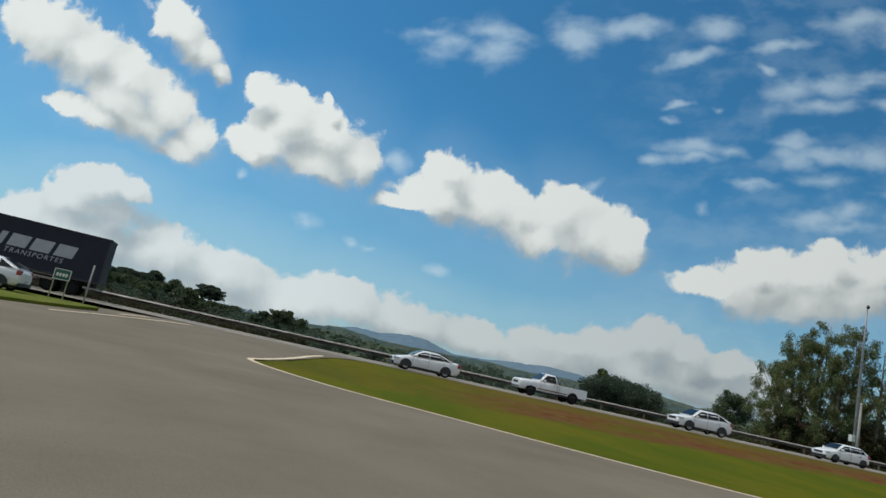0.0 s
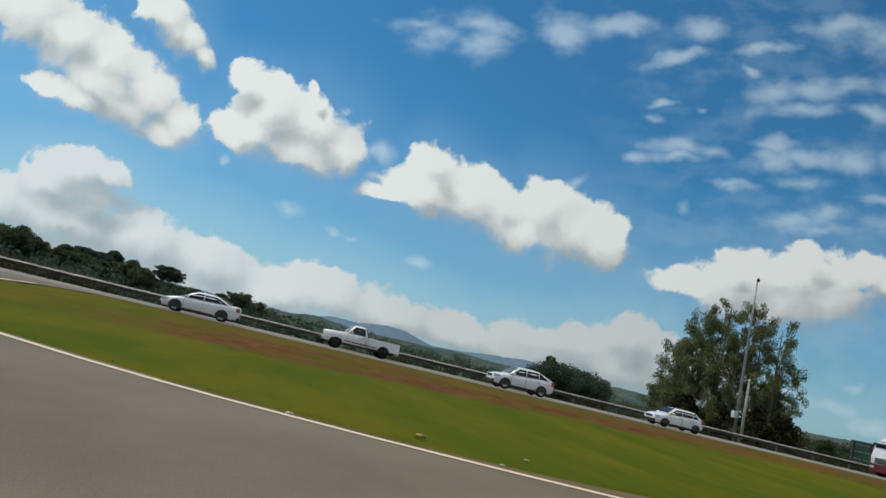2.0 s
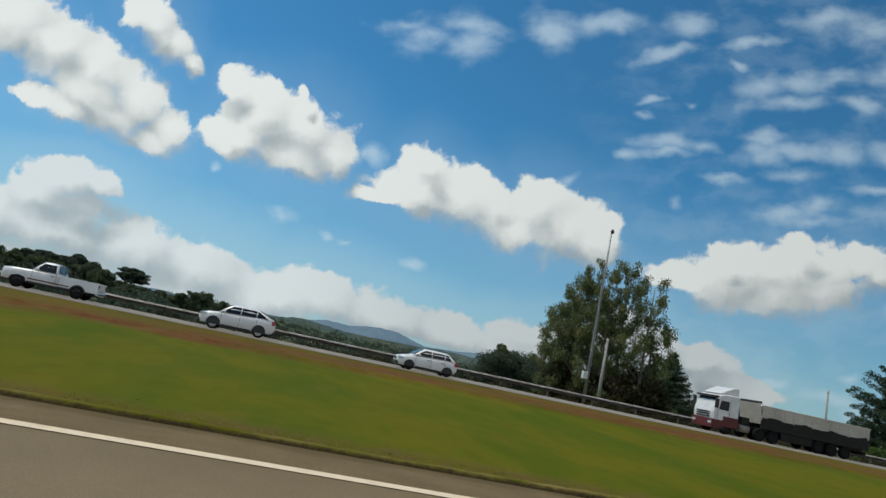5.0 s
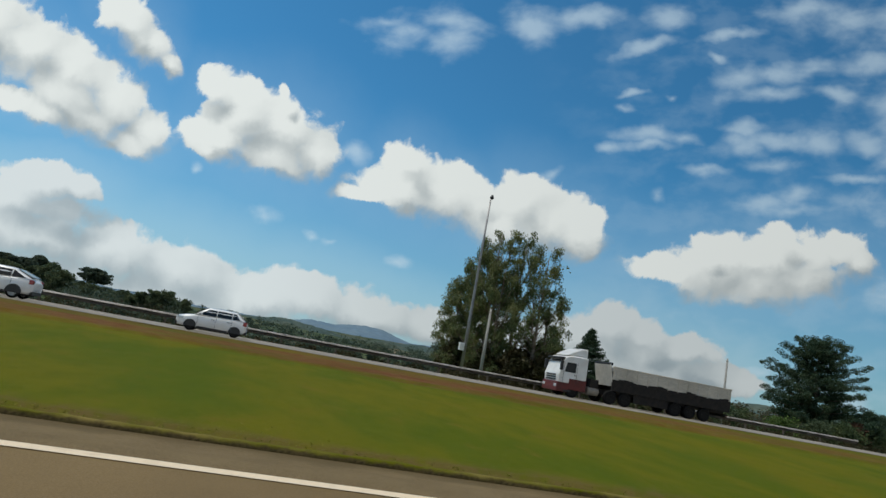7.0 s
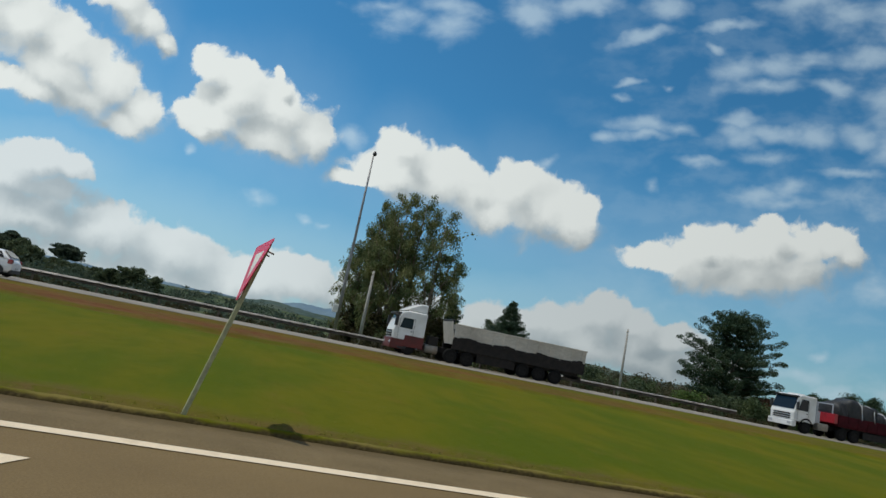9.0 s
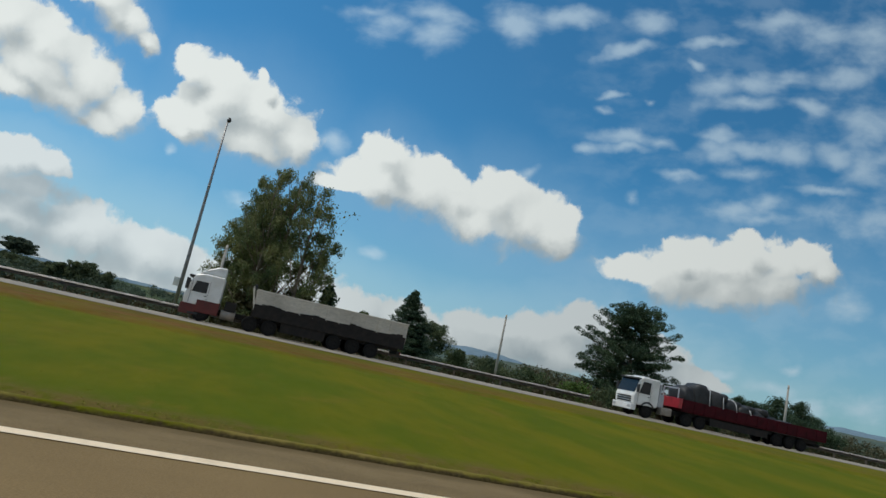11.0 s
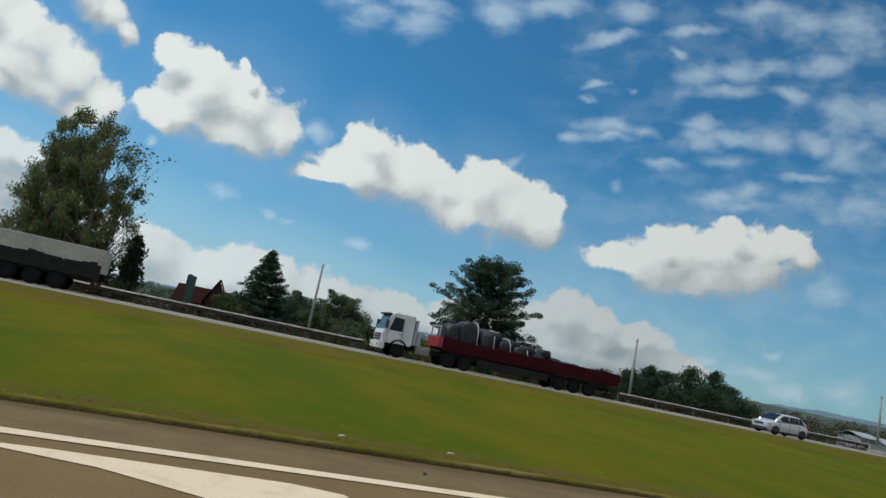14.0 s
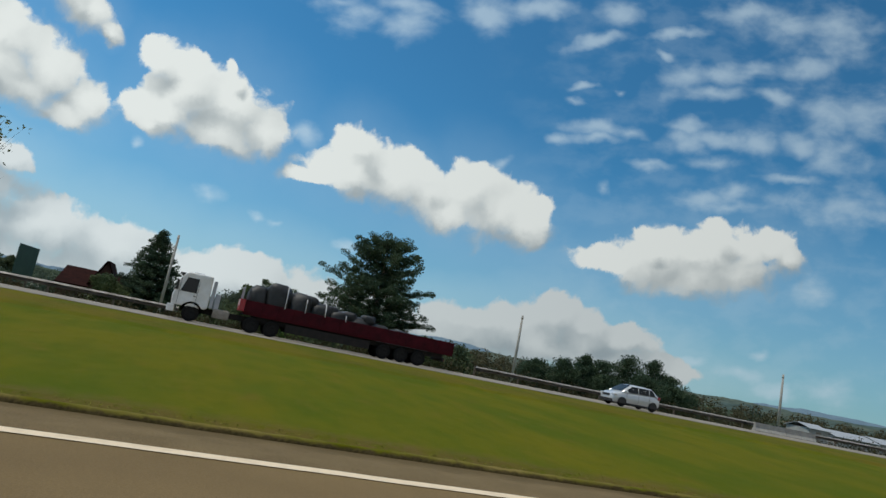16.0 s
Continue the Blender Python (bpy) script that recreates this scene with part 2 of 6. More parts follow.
def material(name, color, rough=0.6, metal=0.0, color2=None, scale=3.0, detail=6.0, fine=None, bump=0.0, bump_scale=40.0, coat=0.0,
             vary=0.0, lo=0.35, hi=0.65, spec=0.5, stretch=(1, 1, 1)):
    """A surface with variation at two sizes: broad patches of color2 and a fine grain, and relief."""
    m = bpy.data.materials.new(name)
    m.use_nodes = True
    t = m.node_tree
    b = t.nodes["Principled BSDF"]
    b.inputs["Roughness"].default_value, b.inputs["Metallic"].default_value = rough, metal
    b.inputs["Coat Weight"].default_value = coat
    b.inputs["Specular IOR Level"].default_value = spec
    pos = t.nodes.new("ShaderNodeTexCoord").outputs["Object"]
    mp = t.nodes.new("ShaderNodeMapping")
    mp.inputs["Scale"].default_value = stretch
    t.links.new(pos, mp.inputs["Vector"])
    pos = mp.outputs[0]
    out = None
    if color2 is not None:
        n = t.nodes.new("ShaderNodeTexNoise")
        n.inputs["Scale"].default_value, n.inputs["Detail"].default_value, n.inputs["Roughness"].default_value = scale, detail, 0.6
        t.links.new(pos, n.inputs["Vector"])
        r = t.nodes.new("ShaderNodeMapRange")
        r.inputs[1].default_value, r.inputs[2].default_value = lo, hi
        t.links.new(n.outputs[0], r.inputs[0])
        mx = t.nodes.new("ShaderNodeMix")
        mx.data_type = "RGBA"
        mx.inputs[6].default_value, mx.inputs[7].default_value = (*color, 1), (*color2, 1)
        t.links.new(r.outputs[0], mx.inputs[0])
        out = mx.outputs[2]
    if fine is not None:
        n = t.nodes.new("ShaderNodeTexNoise")
        n.inputs["Scale"].default_value, n.inputs["Detail"].default_value = fine[0], 4.0
        t.links.new(pos, n.inputs["Vector"])
        r = t.nodes.new("ShaderNodeMapRange")
        r.inputs[1].default_value, r.inputs[2].default_value = 0.3, 0.7
        r.inputs[3].default_value, r.inputs[4].default_value = 1 - fine[1], 1 + fine[1]
        t.links.new(n.outputs[0], r.inputs[0])
        hsv = t.nodes.new("ShaderNodeHueSaturation")
        t.links.new(r.outputs[0], hsv.inputs["Value"])
        if out is None:
            hsv.inputs["Color"].default_value = (*color, 1)
        else:
            t.links.new(out, hsv.inputs["Color"])
        out = hsv.outputs[0]
    if vary:
        g = t.nodes.new("ShaderNodeNewGeometry")
        r = t.nodes.new("ShaderNodeMapRange")
        r.inputs[3].default_value, r.inputs[4].default_value = 1 - vary, 1 + vary
        t.links.new(g.outputs["Random Per Island"], r.inputs[0])
        hsv = t.nodes.new("ShaderNodeHueSaturation")
        t.links.new(r.outputs[0], hsv.inputs["Value"])
        if out is None:
            hsv.inputs["Color"].default_value = (*color, 1)
        else:
            t.links.new(out, hsv.inputs["Color"])
        out = hsv.outputs[0]
    if out is None:
        b.inputs["Base Color"].default_value = (*color, 1)
    else:
        t.links.new(out, b.inputs["Base Color"])
    if bump:
        n = t.nodes.new("ShaderNodeTexNoise")
        n.inputs["Scale"].default_value, n.inputs["Detail"].default_value = bump_scale, 5.0
        t.links.new(pos, n.inputs["Vector"])
        bp = t.nodes.new("ShaderNodeBump")
        bp.inputs["Strength"].default_value, bp.inputs["Distance"].default_value = bump, 0.03
        t.links.new(n.outputs[0], bp.inputs["Height"])
        t.links.new(bp.outputs[0], b.inputs["Normal"])
    return m


def leaf_material(name, color, color2, vary=0.35):
    """Leaves: a shade of their own on each, and some light let through."""
    m = material(name, color, 0.55, color2=color2, scale=0.35, detail=3, vary=vary, spec=0.1)
    t = m.node_tree
    b = t.nodes["Principled BSDF"]
    tr = t.nodes.new("ShaderNodeBsdfTranslucent")
    src = b.inputs["Base Color"].links[0].from_socket
    t.links.new(src, tr.inputs["Color"])
    mix = t.nodes.new("ShaderNodeMixShader")
    mix.inputs[0].default_value = 0.35
    t.links.new(b.outputs[0], mix.inputs[1])
    t.links.new(tr.outputs[0], mix.inputs[2])
    t.links.new(mix.outputs[0], t.nodes["Material Output"].inputs[0])
    return m


ASPHALT = material("asphalt", (0.150, 0.126, 0.092), 0.9, color2=(0.198, 0.167, 0.122), scale=0.22, detail=5, fine=(55, 0.16), bump=0.25, bump_scale=70, spec=0.15)


def road_asphalt(m):
    """Greyer at the junction, browner and darker along the road beyond it."""
    t = m.node_tree
    b = t.nodes["Principled BSDF"]
    src = b.inputs["Base Color"].links[0].from_socket
    sep = t.nodes.new("ShaderNodeSeparateXYZ")
    t.links.new(t.nodes["Texture Coordinate"].outputs["Object"], sep.inputs[0])
    r = t.nodes.new("ShaderNodeMapRange")
    r.inputs[1].default_value, r.inputs[2].default_value = -4.0, 24.0
    t.links.new(sep.outputs[0], r.inputs[0])
    mx = t.nodes.new("ShaderNodeMix")
    mx.data_type, mx.blend_type = "RGBA", "MULTIPLY"
    mx.inputs[7].default_value = (0.95, 0.775, 0.48, 1)
    t.links.new(r.outputs[0], mx.inputs[0])
    t.links.new(src, mx.inputs[6])
    t.links.new(mx.outputs[2], b.inputs["Base Color"])
    return m


ASPHALT_EDGE = material("worn_asphalt", (0.140, 0.101, 0.050), 0.95, color2=(0.175, 0.127, 0.064), scale=1.2, detail=7, fine=(45, 0.22), bump=0.5, bump_scale=50, spec=0.12)
ASPHALT_FAR = material("highway_asphalt", (0.19, 0.168, 0.135), 0.9, color2=(0.25, 0.222, 0.182), scale=0.3, detail=5, fine=(30, 0.12), bump=0.2, bump_scale=60)
road_asphalt(ASPHALT)


def soil_drift(m):
    """Soil washed off the grass, lying in a ragged drift at the foot of the kerb."""
    t = m.node_tree
    b = t.nodes["Principled BSDF"]
    src = b.inputs["Base Color"].links[0].from_socket
    pos = t.nodes["Texture Coordinate"].outputs["Object"]
    sep = t.nodes.new("ShaderNodeSeparateXYZ")
    t.links.new(pos, sep.inputs[0])
    n = t.nodes.new("ShaderNodeTexNoise")
    n.inputs["Scale"].default_value, n.inputs["Detail"].default_value = 1.1, 7.0
    t.links.new(pos, n.inputs["Vector"])
    add = t.nodes.new("ShaderNodeMath")
    add.operation = "MULTIPLY_ADD"
    add.inputs[1].default_value = 1.3
    t.links.new(n.outputs[0], add.inputs[0])
    t.links.new(sep.outputs[1], add.inputs[2])
    r = t.nodes.new("ShaderNodeMapRange")
    r.interpolation_type = "SMOOTHSTEP"
    r.inputs[1].default_value, r.inputs[2].default_value, r.inputs[4].default_value = 2.00, 2.55, 0.8
    t.links.new(add.outputs[0], r.inputs[0])
    mx = t.nodes.new("ShaderNodeMix")
    mx.data_type = "RGBA"
    mx.inputs[7].default_value = (0.098, 0.072, 0.034, 1)
    t.links.new(r.outputs[0], mx.inputs[0])
    t.links.new(src, mx.inputs[6])
    t.links.new(mx.outputs[2], b.inputs["Base Color"])


soil_drift(ASPHALT_EDGE)
PAINT = material("road_paint", (0.70, 0.57, 0.40), 0.75, color2=(0.52, 0.41, 0.27), scale=3, detail=8, fine=(60, 0.08), lo=0.5, hi=0.85, spec=0.3)
# soil-brown kerb, deepened for the shade on its face
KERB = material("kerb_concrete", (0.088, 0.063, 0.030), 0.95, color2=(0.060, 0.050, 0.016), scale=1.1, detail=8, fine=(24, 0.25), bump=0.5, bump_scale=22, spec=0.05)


def worn_lip(m):
    """Grass and dry straw grown over the lip of the kerb, with a ragged edge above a muddy face darkened for its shade.
    """
    t = m.node_tree
    b = t.nodes["Principled BSDF"]
    src = b.inputs["Base Color"].links[0].from_socket
    pos = t.nodes["Texture Coordinate"].outputs["Object"]
    sep = t.nodes.new("ShaderNodeSeparateXYZ")
    t.links.new(pos, sep.inputs[0])
    lip = t.nodes.new("ShaderNodeMapRange")
    lip.inputs[1].default_value, lip.inputs[2].default_value = 0.105, 0.145
    geo = t.nodes.new("ShaderNodeNewGeometry")
    rag = t.nodes.new("ShaderNodeTexNoise")
    rag.inputs["Scale"].default_value, rag.inputs["Detail"].default_value = 7.0, 6.0
    t.links.new(geo.outputs["Position"], rag.inputs["Vector"])
    edge = t.nodes.new("ShaderNodeMath")
    edge.operation = "MULTIPLY_ADD"
    edge.inputs[1].default_value = 0.11
    t.links.new(rag.outputs[0], edge.inputs[0])
    t.links.new(sep.outputs[2], edge.inputs[2])
    t.links.new(edge.outputs[0], lip.inputs[0])
    n = t.nodes.new("ShaderNodeTexNoise")
    n.inputs["Scale"].default_value, n.inputs["Detail"].default_value = 0.55, 6.0
    t.links.new(geo.outputs["Position"], n.inputs["Vector"])
    gap = t.nodes.new("ShaderNodeMapRange")
    gap.inputs[1].default_value, gap.inputs[2].default_value = 0.44, 0.62
    t.links.new(n.outputs[0], gap.inputs[0])
    growth = t.nodes.new("ShaderNodeMix")
    growth.data_type = "RGBA"
    growth.inputs[6].default_value, growth.inputs[7].default_value = (0.092, 0.094, 0.006, 1), (0.185, 0.145, 0.045, 1)
    t.links.new(gap.outputs[0], growth.inputs[0])
    mx = t.nodes.new("ShaderNodeMix")
    mx.data_type = "RGBA"
    t.links.new(lip.outputs[0], mx.inputs[0])
    t.links.new(src, mx.inputs[6])
    t.links.new(growth.outputs[2], mx.inputs[7])
    t.links.new(mx.outputs[2], b.inputs["Base Color"])


worn_lip(KERB)
STEEL = material("galvanised_steel", (0.34, 0.31, 0.27), 0.6, 0.15, color2=(0.19, 0.16, 0.125), scale=1.2, detail=7, fine=(30, 0.1))
# one rail steel in two tones: sunlit pale above, shaded dark below
RAIL_SUNLIT = material("sunlit_rail_edge", (0.52, 0.49, 0.45), 0.55, 0.1, color2=(0.36, 0.33, 0.29), scale=2, fine=(30, 0.08))
RAIL_SHADED = material("shaded_weathered_rail", (0.17, 0.14, 0.11), 0.75, 0.1, color2=(0.10, 0.08, 0.06), scale=1.2, detail=7, fine=(30, 0.1))
RAIL_POST = material("weathered_post", (0.085, 0.07, 0.055), 0.8, 0.2, color2=(0.14, 0.115, 0.09), scale=4)
CONCRETE = material("pole_concrete", (0.36, 0.35, 0.32), 0.9, color2=(0.26, 0.25, 0.23), scale=2, fine=(30, 0.1))
MAST = material("mast_steel", (0.20, 0.20, 0.21), 0.5, 0.5, color2=(0.28, 0.28, 0.28), scale=2)
BARK = material("bark", (0.10, 0.075, 0.05), 0.95, color2=(0.20, 0.165, 0.125), scale=3, fine=(20, 0.25), bump=0.6, bump_scale=18)
BARK_PALE = material("pale_bark", (0.24, 0.19, 0.14), 0.9, color2=(0.12, 0.09, 0.065), scale=2, fine=(15, 0.2), bump=0.5, bump_scale=14)
LEAF_EUC = leaf_material("eucalyptus_leaf", (0.096, 0.138, 0.064), (0.205, 0.212, 0.088))
LEAF_PINE = leaf_material("pine_needle", (0.042, 0.074, 0.046), (0.068, 0.100, 0.054))
LEAF_CONIFER = leaf_material("conifer_needle", (0.044, 0.078, 0.052), (0.066, 0.100, 0.056))
LEAF_WOOD = leaf_material("woodland_leaf", (0.066, 0.098, 0.048), (0.120, 0.146, 0.060))
LEAF_DARK = leaf_material("shady_leaf", (0.074, 0.104, 0.060), (0.125, 0.150, 0.074), 0.2)
LEAF_DARK.node_tree.nodes["Principled BSDF"].inputs["Specular IOR Level"].default_value = 0.08
# distant foliage, with a slight bluish haze mixed into its greens
LEAF_FAR = leaf_material("hazed_valley_leaf", (0.060, 0.090, 0.066), (0.106, 0.132, 0.084), 0.15)
# dark brown: the shade under rail and trees is in this colour
LEAF_SHADED = leaf_material("shaded_weed_leaf", (0.038, 0.040, 0.018), (0.070, 0.058, 0.030))
LEAF_BUSH = leaf_material("bush_leaf", (0.090, 0.150, 0.042), (0.128, 0.180, 0.053))
LEAF_SCRUB = leaf_material("scrub_leaf", (0.062, 0.070, 0.036), (0.104, 0.084, 0.046), 0.3)
LEAF_RUST = leaf_material("rust_leaf", (0.125, 0.065, 0.040), (0.085, 0.075, 0.042))
GRASS_BLADE = leaf_material("grass_blade", (0.13, 0.14, 0.012), (0.18, 0.16, 0.03))
LAWN = material("mown_lawn", (0.085, 0.120, 0.012), 0.95, color2=(0.135, 0.140, 0.022), scale=0.8, detail=6, fine=(16, 0.2), bump=0.5, bump_scale=14, spec=0.15)


def ground_material():
    """Grass, patchy and mown, bare red earth along the highway's edge, and fields far off."""
    m = bpy.data.materials.new("grass_ground")
    m.use_nodes = True
    t = m.node_tree
    b = t.nodes["Principled BSDF"]
    b.inputs["Roughness"].default_value = 0.95
    b.inputs["Specular IOR Level"].default_value = 0.06
    pos = t.nodes.new("ShaderNodeTexCoord").outputs["Object"]
    sep = t.nodes.new("ShaderNodeSeparateXYZ")
    t.links.new(pos, sep.inputs[0])

    def noise_at(scale, detail, rough=0.6, stretch=(1, 1, 1)):
        mp = t.nodes.new("ShaderNodeMapping")
        mp.inputs["Scale"].default_value = stretch
        t.links.new(pos, mp.inputs["Vector"])
        n = t.nodes.new("ShaderNodeTexNoise")
        n.inputs["Scale"].default_value, n.inputs["Detail"].default_value, n.inputs["Roughness"].default_value = scale, detail, rough
        t.links.new(mp.outputs[0], n.inputs["Vector"])
        return n.outputs[0]

    def span(val, lo, hi, a=0.0, c=1.0):
        r = t.nodes.new("ShaderNodeMapRange")
        r.interpolation_type = "SMOOTHSTEP"
        t.links.new(val, r.inputs[0])
        for i, q in enumerate((lo, hi, a, c)):
            r.inputs[1 + i].default_value = q
        return r.outputs[0]

    def mt(op, a, c):
        n = t.nodes.new("ShaderNodeMath")
        n.operation = op
        for i, q in enumerate((a, c)):
            if isinstance(q, (int, float)):
                n.inputs[i].default_value = q
            else:
                t.links.new(q, n.inputs[i])
        return n.outputs[0]

    def blend(f, a, c):
        n = t.nodes.new("ShaderNodeMix")
        n.data_type = "RGBA"
        t.links.new(f, n.inputs[0])
        for i, q in ((6, a), (7, c)):
            if isinstance(q, tuple):
                n.inputs[i].default_value = (*q, 1)
            else:
                t.links.new(q, n.inputs[i])
        return n.outputs[2]

    y = sep.outputs[1]
    x = sep.outputs[0]
    grass = blend(span(noise_at(0.30, 5, 0.6, (1, 0.42, 1)), 0.36, 0.64), (0.070, 0.094, 0.003), (0.116, 0.110, 0.004))
    grass = blend(mt("MULTIPLY", span(noise_at(1.6, 7, 0.7, (1, 0.4, 1)), 0.42, 0.70), 0.45), grass, (0.058, 0.080, 0.002))
    grass = blend(mt("MULTIPLY", span(noise_at(0.9, 7, 0.72, (1, 0.5, 1)), 0.54, 0.72), 0.7), grass, (0.136, 0.100, 0.013))
    grass = blend(mt("MULTIPLY", span(noise_at(6.0, 6, 0.7), 0.56, 0.8), 0.6), grass, (0.124, 0.108, 0.010))
    grass = blend(mt("MULTIPLY", span(noise_at(26, 5, 0.7), 0.5, 0.8), 0.40), grass, (0.046, 0.060, 0.006))
    # bare earth: a strip whose edges wander
    wander = mt("ADD", y, mt("MULTIPLY", mt("SUBTRACT", noise_at(0.16, 6, 0.65, (0.6, 1.4, 1)), 0.5), 5.0))
    wander = mt("ADD", wander, span(x, 2.0, 20.0, 3.6, 0.0))
    strip = mt("MULTIPLY", mt("MULTIPLY", span(wander, 18.4, 20.0), span(wander, 23.5, 28.5, 1.0, 0.5)), span(y, 42.0, 45.0, 1.0, 0.0))
    less = mt("MULTIPLY", span(x, 36.0, 80.0, 1.0, 0.30), span(x, -13.0, -6.0, 0.25, 1.0))
    earth = blend(span(noise_at(1.4, 7, 0.7), 0.35, 0.7), (0.112, 0.032, 0.013), (0.150, 0.078, 0.030))
    tuft = mt("MULTIPLY", span(noise_at(0.45, 6, 0.7, (0.45, 1, 1)), 0.36, 0.58), span(noise_at(2.6, 6, 0.75), 0.30, 0.55, 0.45, 1.0))
    col = blend(mt("MULTIPLY", mt("MULTIPLY", strip, less), mt("ADD", mt("MULTIPLY", tuft, 0.62), 0.38)), grass, earth)
    # worn, dry edge behind the kerb
    rim = mt("MULTIPLY", mt("MULTIPLY", span(y, 1.6, 1.85), span(mt("ADD", y, mt("MULTIPLY", noise_at(1.1, 5, 0.65), 1.6)), 2.8, 4.0, 1.0, 0.0)), span(x, 3.0, 7.0))
    col = blend(mt("MULTIPLY", rim, span(noise_at(3.5, 6, 0.7), 0.25, 0.6)), col, (0.120, 0.086, 0.028))
    # pasture, crops and woods beyond
    far = span(y, 60.0, 110.0)
    field_n = noise_at(0.006, 4, 0.5, (1, 0.55, 1))
    fields = blend(span(field_n, 0.42, 0.48), (0.046, 0.070, 0.030), (0.074, 0.092, 0.040))
    fields = blend(span(field_n, 0.53, 0.57), fields, (0.150, 0.122, 0.078))
    fields = blend(span(noise_at(0.016, 6, 0.65), 0.44, 0.54), fields, (0.028, 0.046, 0.026))
    col = blend(far, col, fields)
    t.links.new(col, b.inputs["Base Color"])
    bp = t.nodes.new("ShaderNodeBump")
    bp.inputs["Strength"].default_value, bp.inputs["Distance"].default_value = 0.55, 0.06
    t.links.new(noise_at(14, 6, 0.7), bp.inputs["Height"])
    t.links.new(bp.outputs[0], b.inputs["Normal"])
    return m


GROUND = ground_material()

# ------------------------------------------------------------------ helpers
rng = random.Random(7)


def smooth(a, b, t):
    t = max(0.0, min(1.0, (t - a) / (b - a)))
    return t * t * (3 - 2 * t)


def lerp(a, b, t):
    return a + (b - a) * t


def mesh_of(name, bm, mat, flat=True):
    me = bpy.data.meshes.new(name)
    bm.to_mesh(me)
    bm.free()
    for m in (mat if isinstance(mat, (list, tuple)) else [mat]):
        me.materials.append(m)
    if not flat:
        for p in me.polygons:
            p.use_smooth = True
    return me


def thing(name, label, category, group="", kind=""):
    ob = new(name)
    ob.empty_display_size = 0.2
    return tagged(ob, label, category, group, kind)


def part(name, bm, mat, parent, label="", flat=True):
    ob = new(name, mesh_of(name, bm, mat, flat))
    ob.parent = parent
    if label:
        ob["label"] = label
    return ob


def single(name, bm, mat, label, category, group="", kind="", flat=True):
    return tagged(new(name, mesh_of(name, bm, mat, flat)), label, category, group, kind)


def box(bm, x0, x1, y0, y1, z0, z1, m=None, bevel=0.0, index=0):
    vs = [Vector((x, y, z)) for x in (x0, x1) for y in (y0, y1) for z in (z0, z1)]
    if m is not None:
        vs = [m @ q for q in vs]
    v = [bm.verts.new(q) for q in vs]
    fs = [bm.faces.new([v[i] for i in f]) for f in ((0, 1, 3, 2), (4, 6, 7, 5), (0, 4, 5, 1), (2, 3, 7, 6), (0, 2, 6, 4), (1, 5, 7, 3))]
    for f in fs:
        f.material_index = index
    if bevel:
        es = list({e for f in fs for e in f.edges})
        bmesh.ops.bevel(bm, geom=es, offset=bevel, segments=2, affect="EDGES", profile=0.6)
    return bm


def tube(bm, a, b, ra, rb, seg=8, caps=True, index=0):
    a, b = Vector(a), Vector(b)
    q = (b - a).to_track_quat("Z", "Y")
    rings = []
    for p, r in ((a, ra), (b, rb)):
        rings.append([bm.verts.new(p + q @ Vector((r * math.cos(2 * math.pi * i / seg), r * math.sin(2 * math.pi * i / seg), 0))) for i in range(seg)])
    for i in range(seg):
        f = bm.faces.new((rings[0][i], rings[0][(i + 1) % seg], rings[1][(i + 1) % seg], rings[1][i]))
        f.material_index, f.smooth = index, True
    if caps:
        bm.faces.new(rings[0][::-1]).material_index = index
        bm.faces.new(rings[1]).material_index = index
    return bm


def pipe(bm, pts, radii, seg=7):
    """A bent, tapered tube through the points."""
    rings = []
    n = len(pts)
    for i, (p, r) in enumerate(zip(pts, radii)):
        d = Vector(pts[min(i + 1, n - 1)]) - Vector(pts[max(i - 1, 0)])
        q = d.to_track_quat("Z", "Y")
        rings.append([bm.verts.new(Vector(p) + q @ Vector((r * math.cos(2 * math.pi * k / seg), r * math.sin(2 * math.pi * k / seg), 0))) for k in range(seg)])
    for i in range(n - 1):
        for k in range(seg):
            bm.faces.new((rings[i][k], rings[i][(k + 1) % seg], rings[i + 1][(k + 1) % seg], rings[i + 1][k])).smooth = True
    bm.faces.new(rings[0][::-1])
    bm.faces.new(rings[-1])
    return bm


# ------------------------------------------------------------------ plan
HWY_Z = 0.55
HWY_NEAR, HWY_FAR = 30.4, 41.4
RAIL_Y = 42.0


LINE_X = (-21, -18.3, -17, -14.5, -12, -10, -8, -6, -4, -2, 0, 2, 4, 6, 8, 10)
LINE_Y = (19.5, 13.7, 11.26, 9.17, 7.09, 5.51, 4.07, 2.93, 2.11, 1.47, 0.94, 0.54, 0.36, 0.20, 0.05, 0.03)


def edge_line(x):
    """The white edge line of the near road."""
    return sum(float(np.interp(x + d, LINE_X, LINE_Y)) for d in (-1.2, -0.4, 0.4, 1.2)) / 4


def kerb_line(x):
    return edge_line(x) + lerp(0.32, 1.95, smooth(-2, 9, x))


def near_start(x):
    return lerp(16.0, 3.0, smooth(-14, 6, x))


def ground_z(x, y):
    r = math.hypot(x - 30, y)
    z = HWY_Z * smooth(near_start(x) - 1, 31.0, y) if y < 31 else HWY_Z
    # the corner by the parked car lies a little lower
    z -= 0.36 * smooth(-24, -33, x) * smooth(11, 22, y) * (1 - smooth(31, 34, y))
    if y < 43:
        return z
    z -= 1.6 * smooth(43.5, 60, y)
    z -= 3.2 * smooth(60, 170, y)
    z += 17 * smooth(260, 1500, r) + 40 * smooth(1400, 3000, r)
    z += (noise.noise(Vector((x * 0.004, y * 0.004, 3.1))) * 7 + noise.noise(Vector((x * 0.0011, y * 0.0011, 8.2))) * 22) * smooth(220, 900, r)
    return z


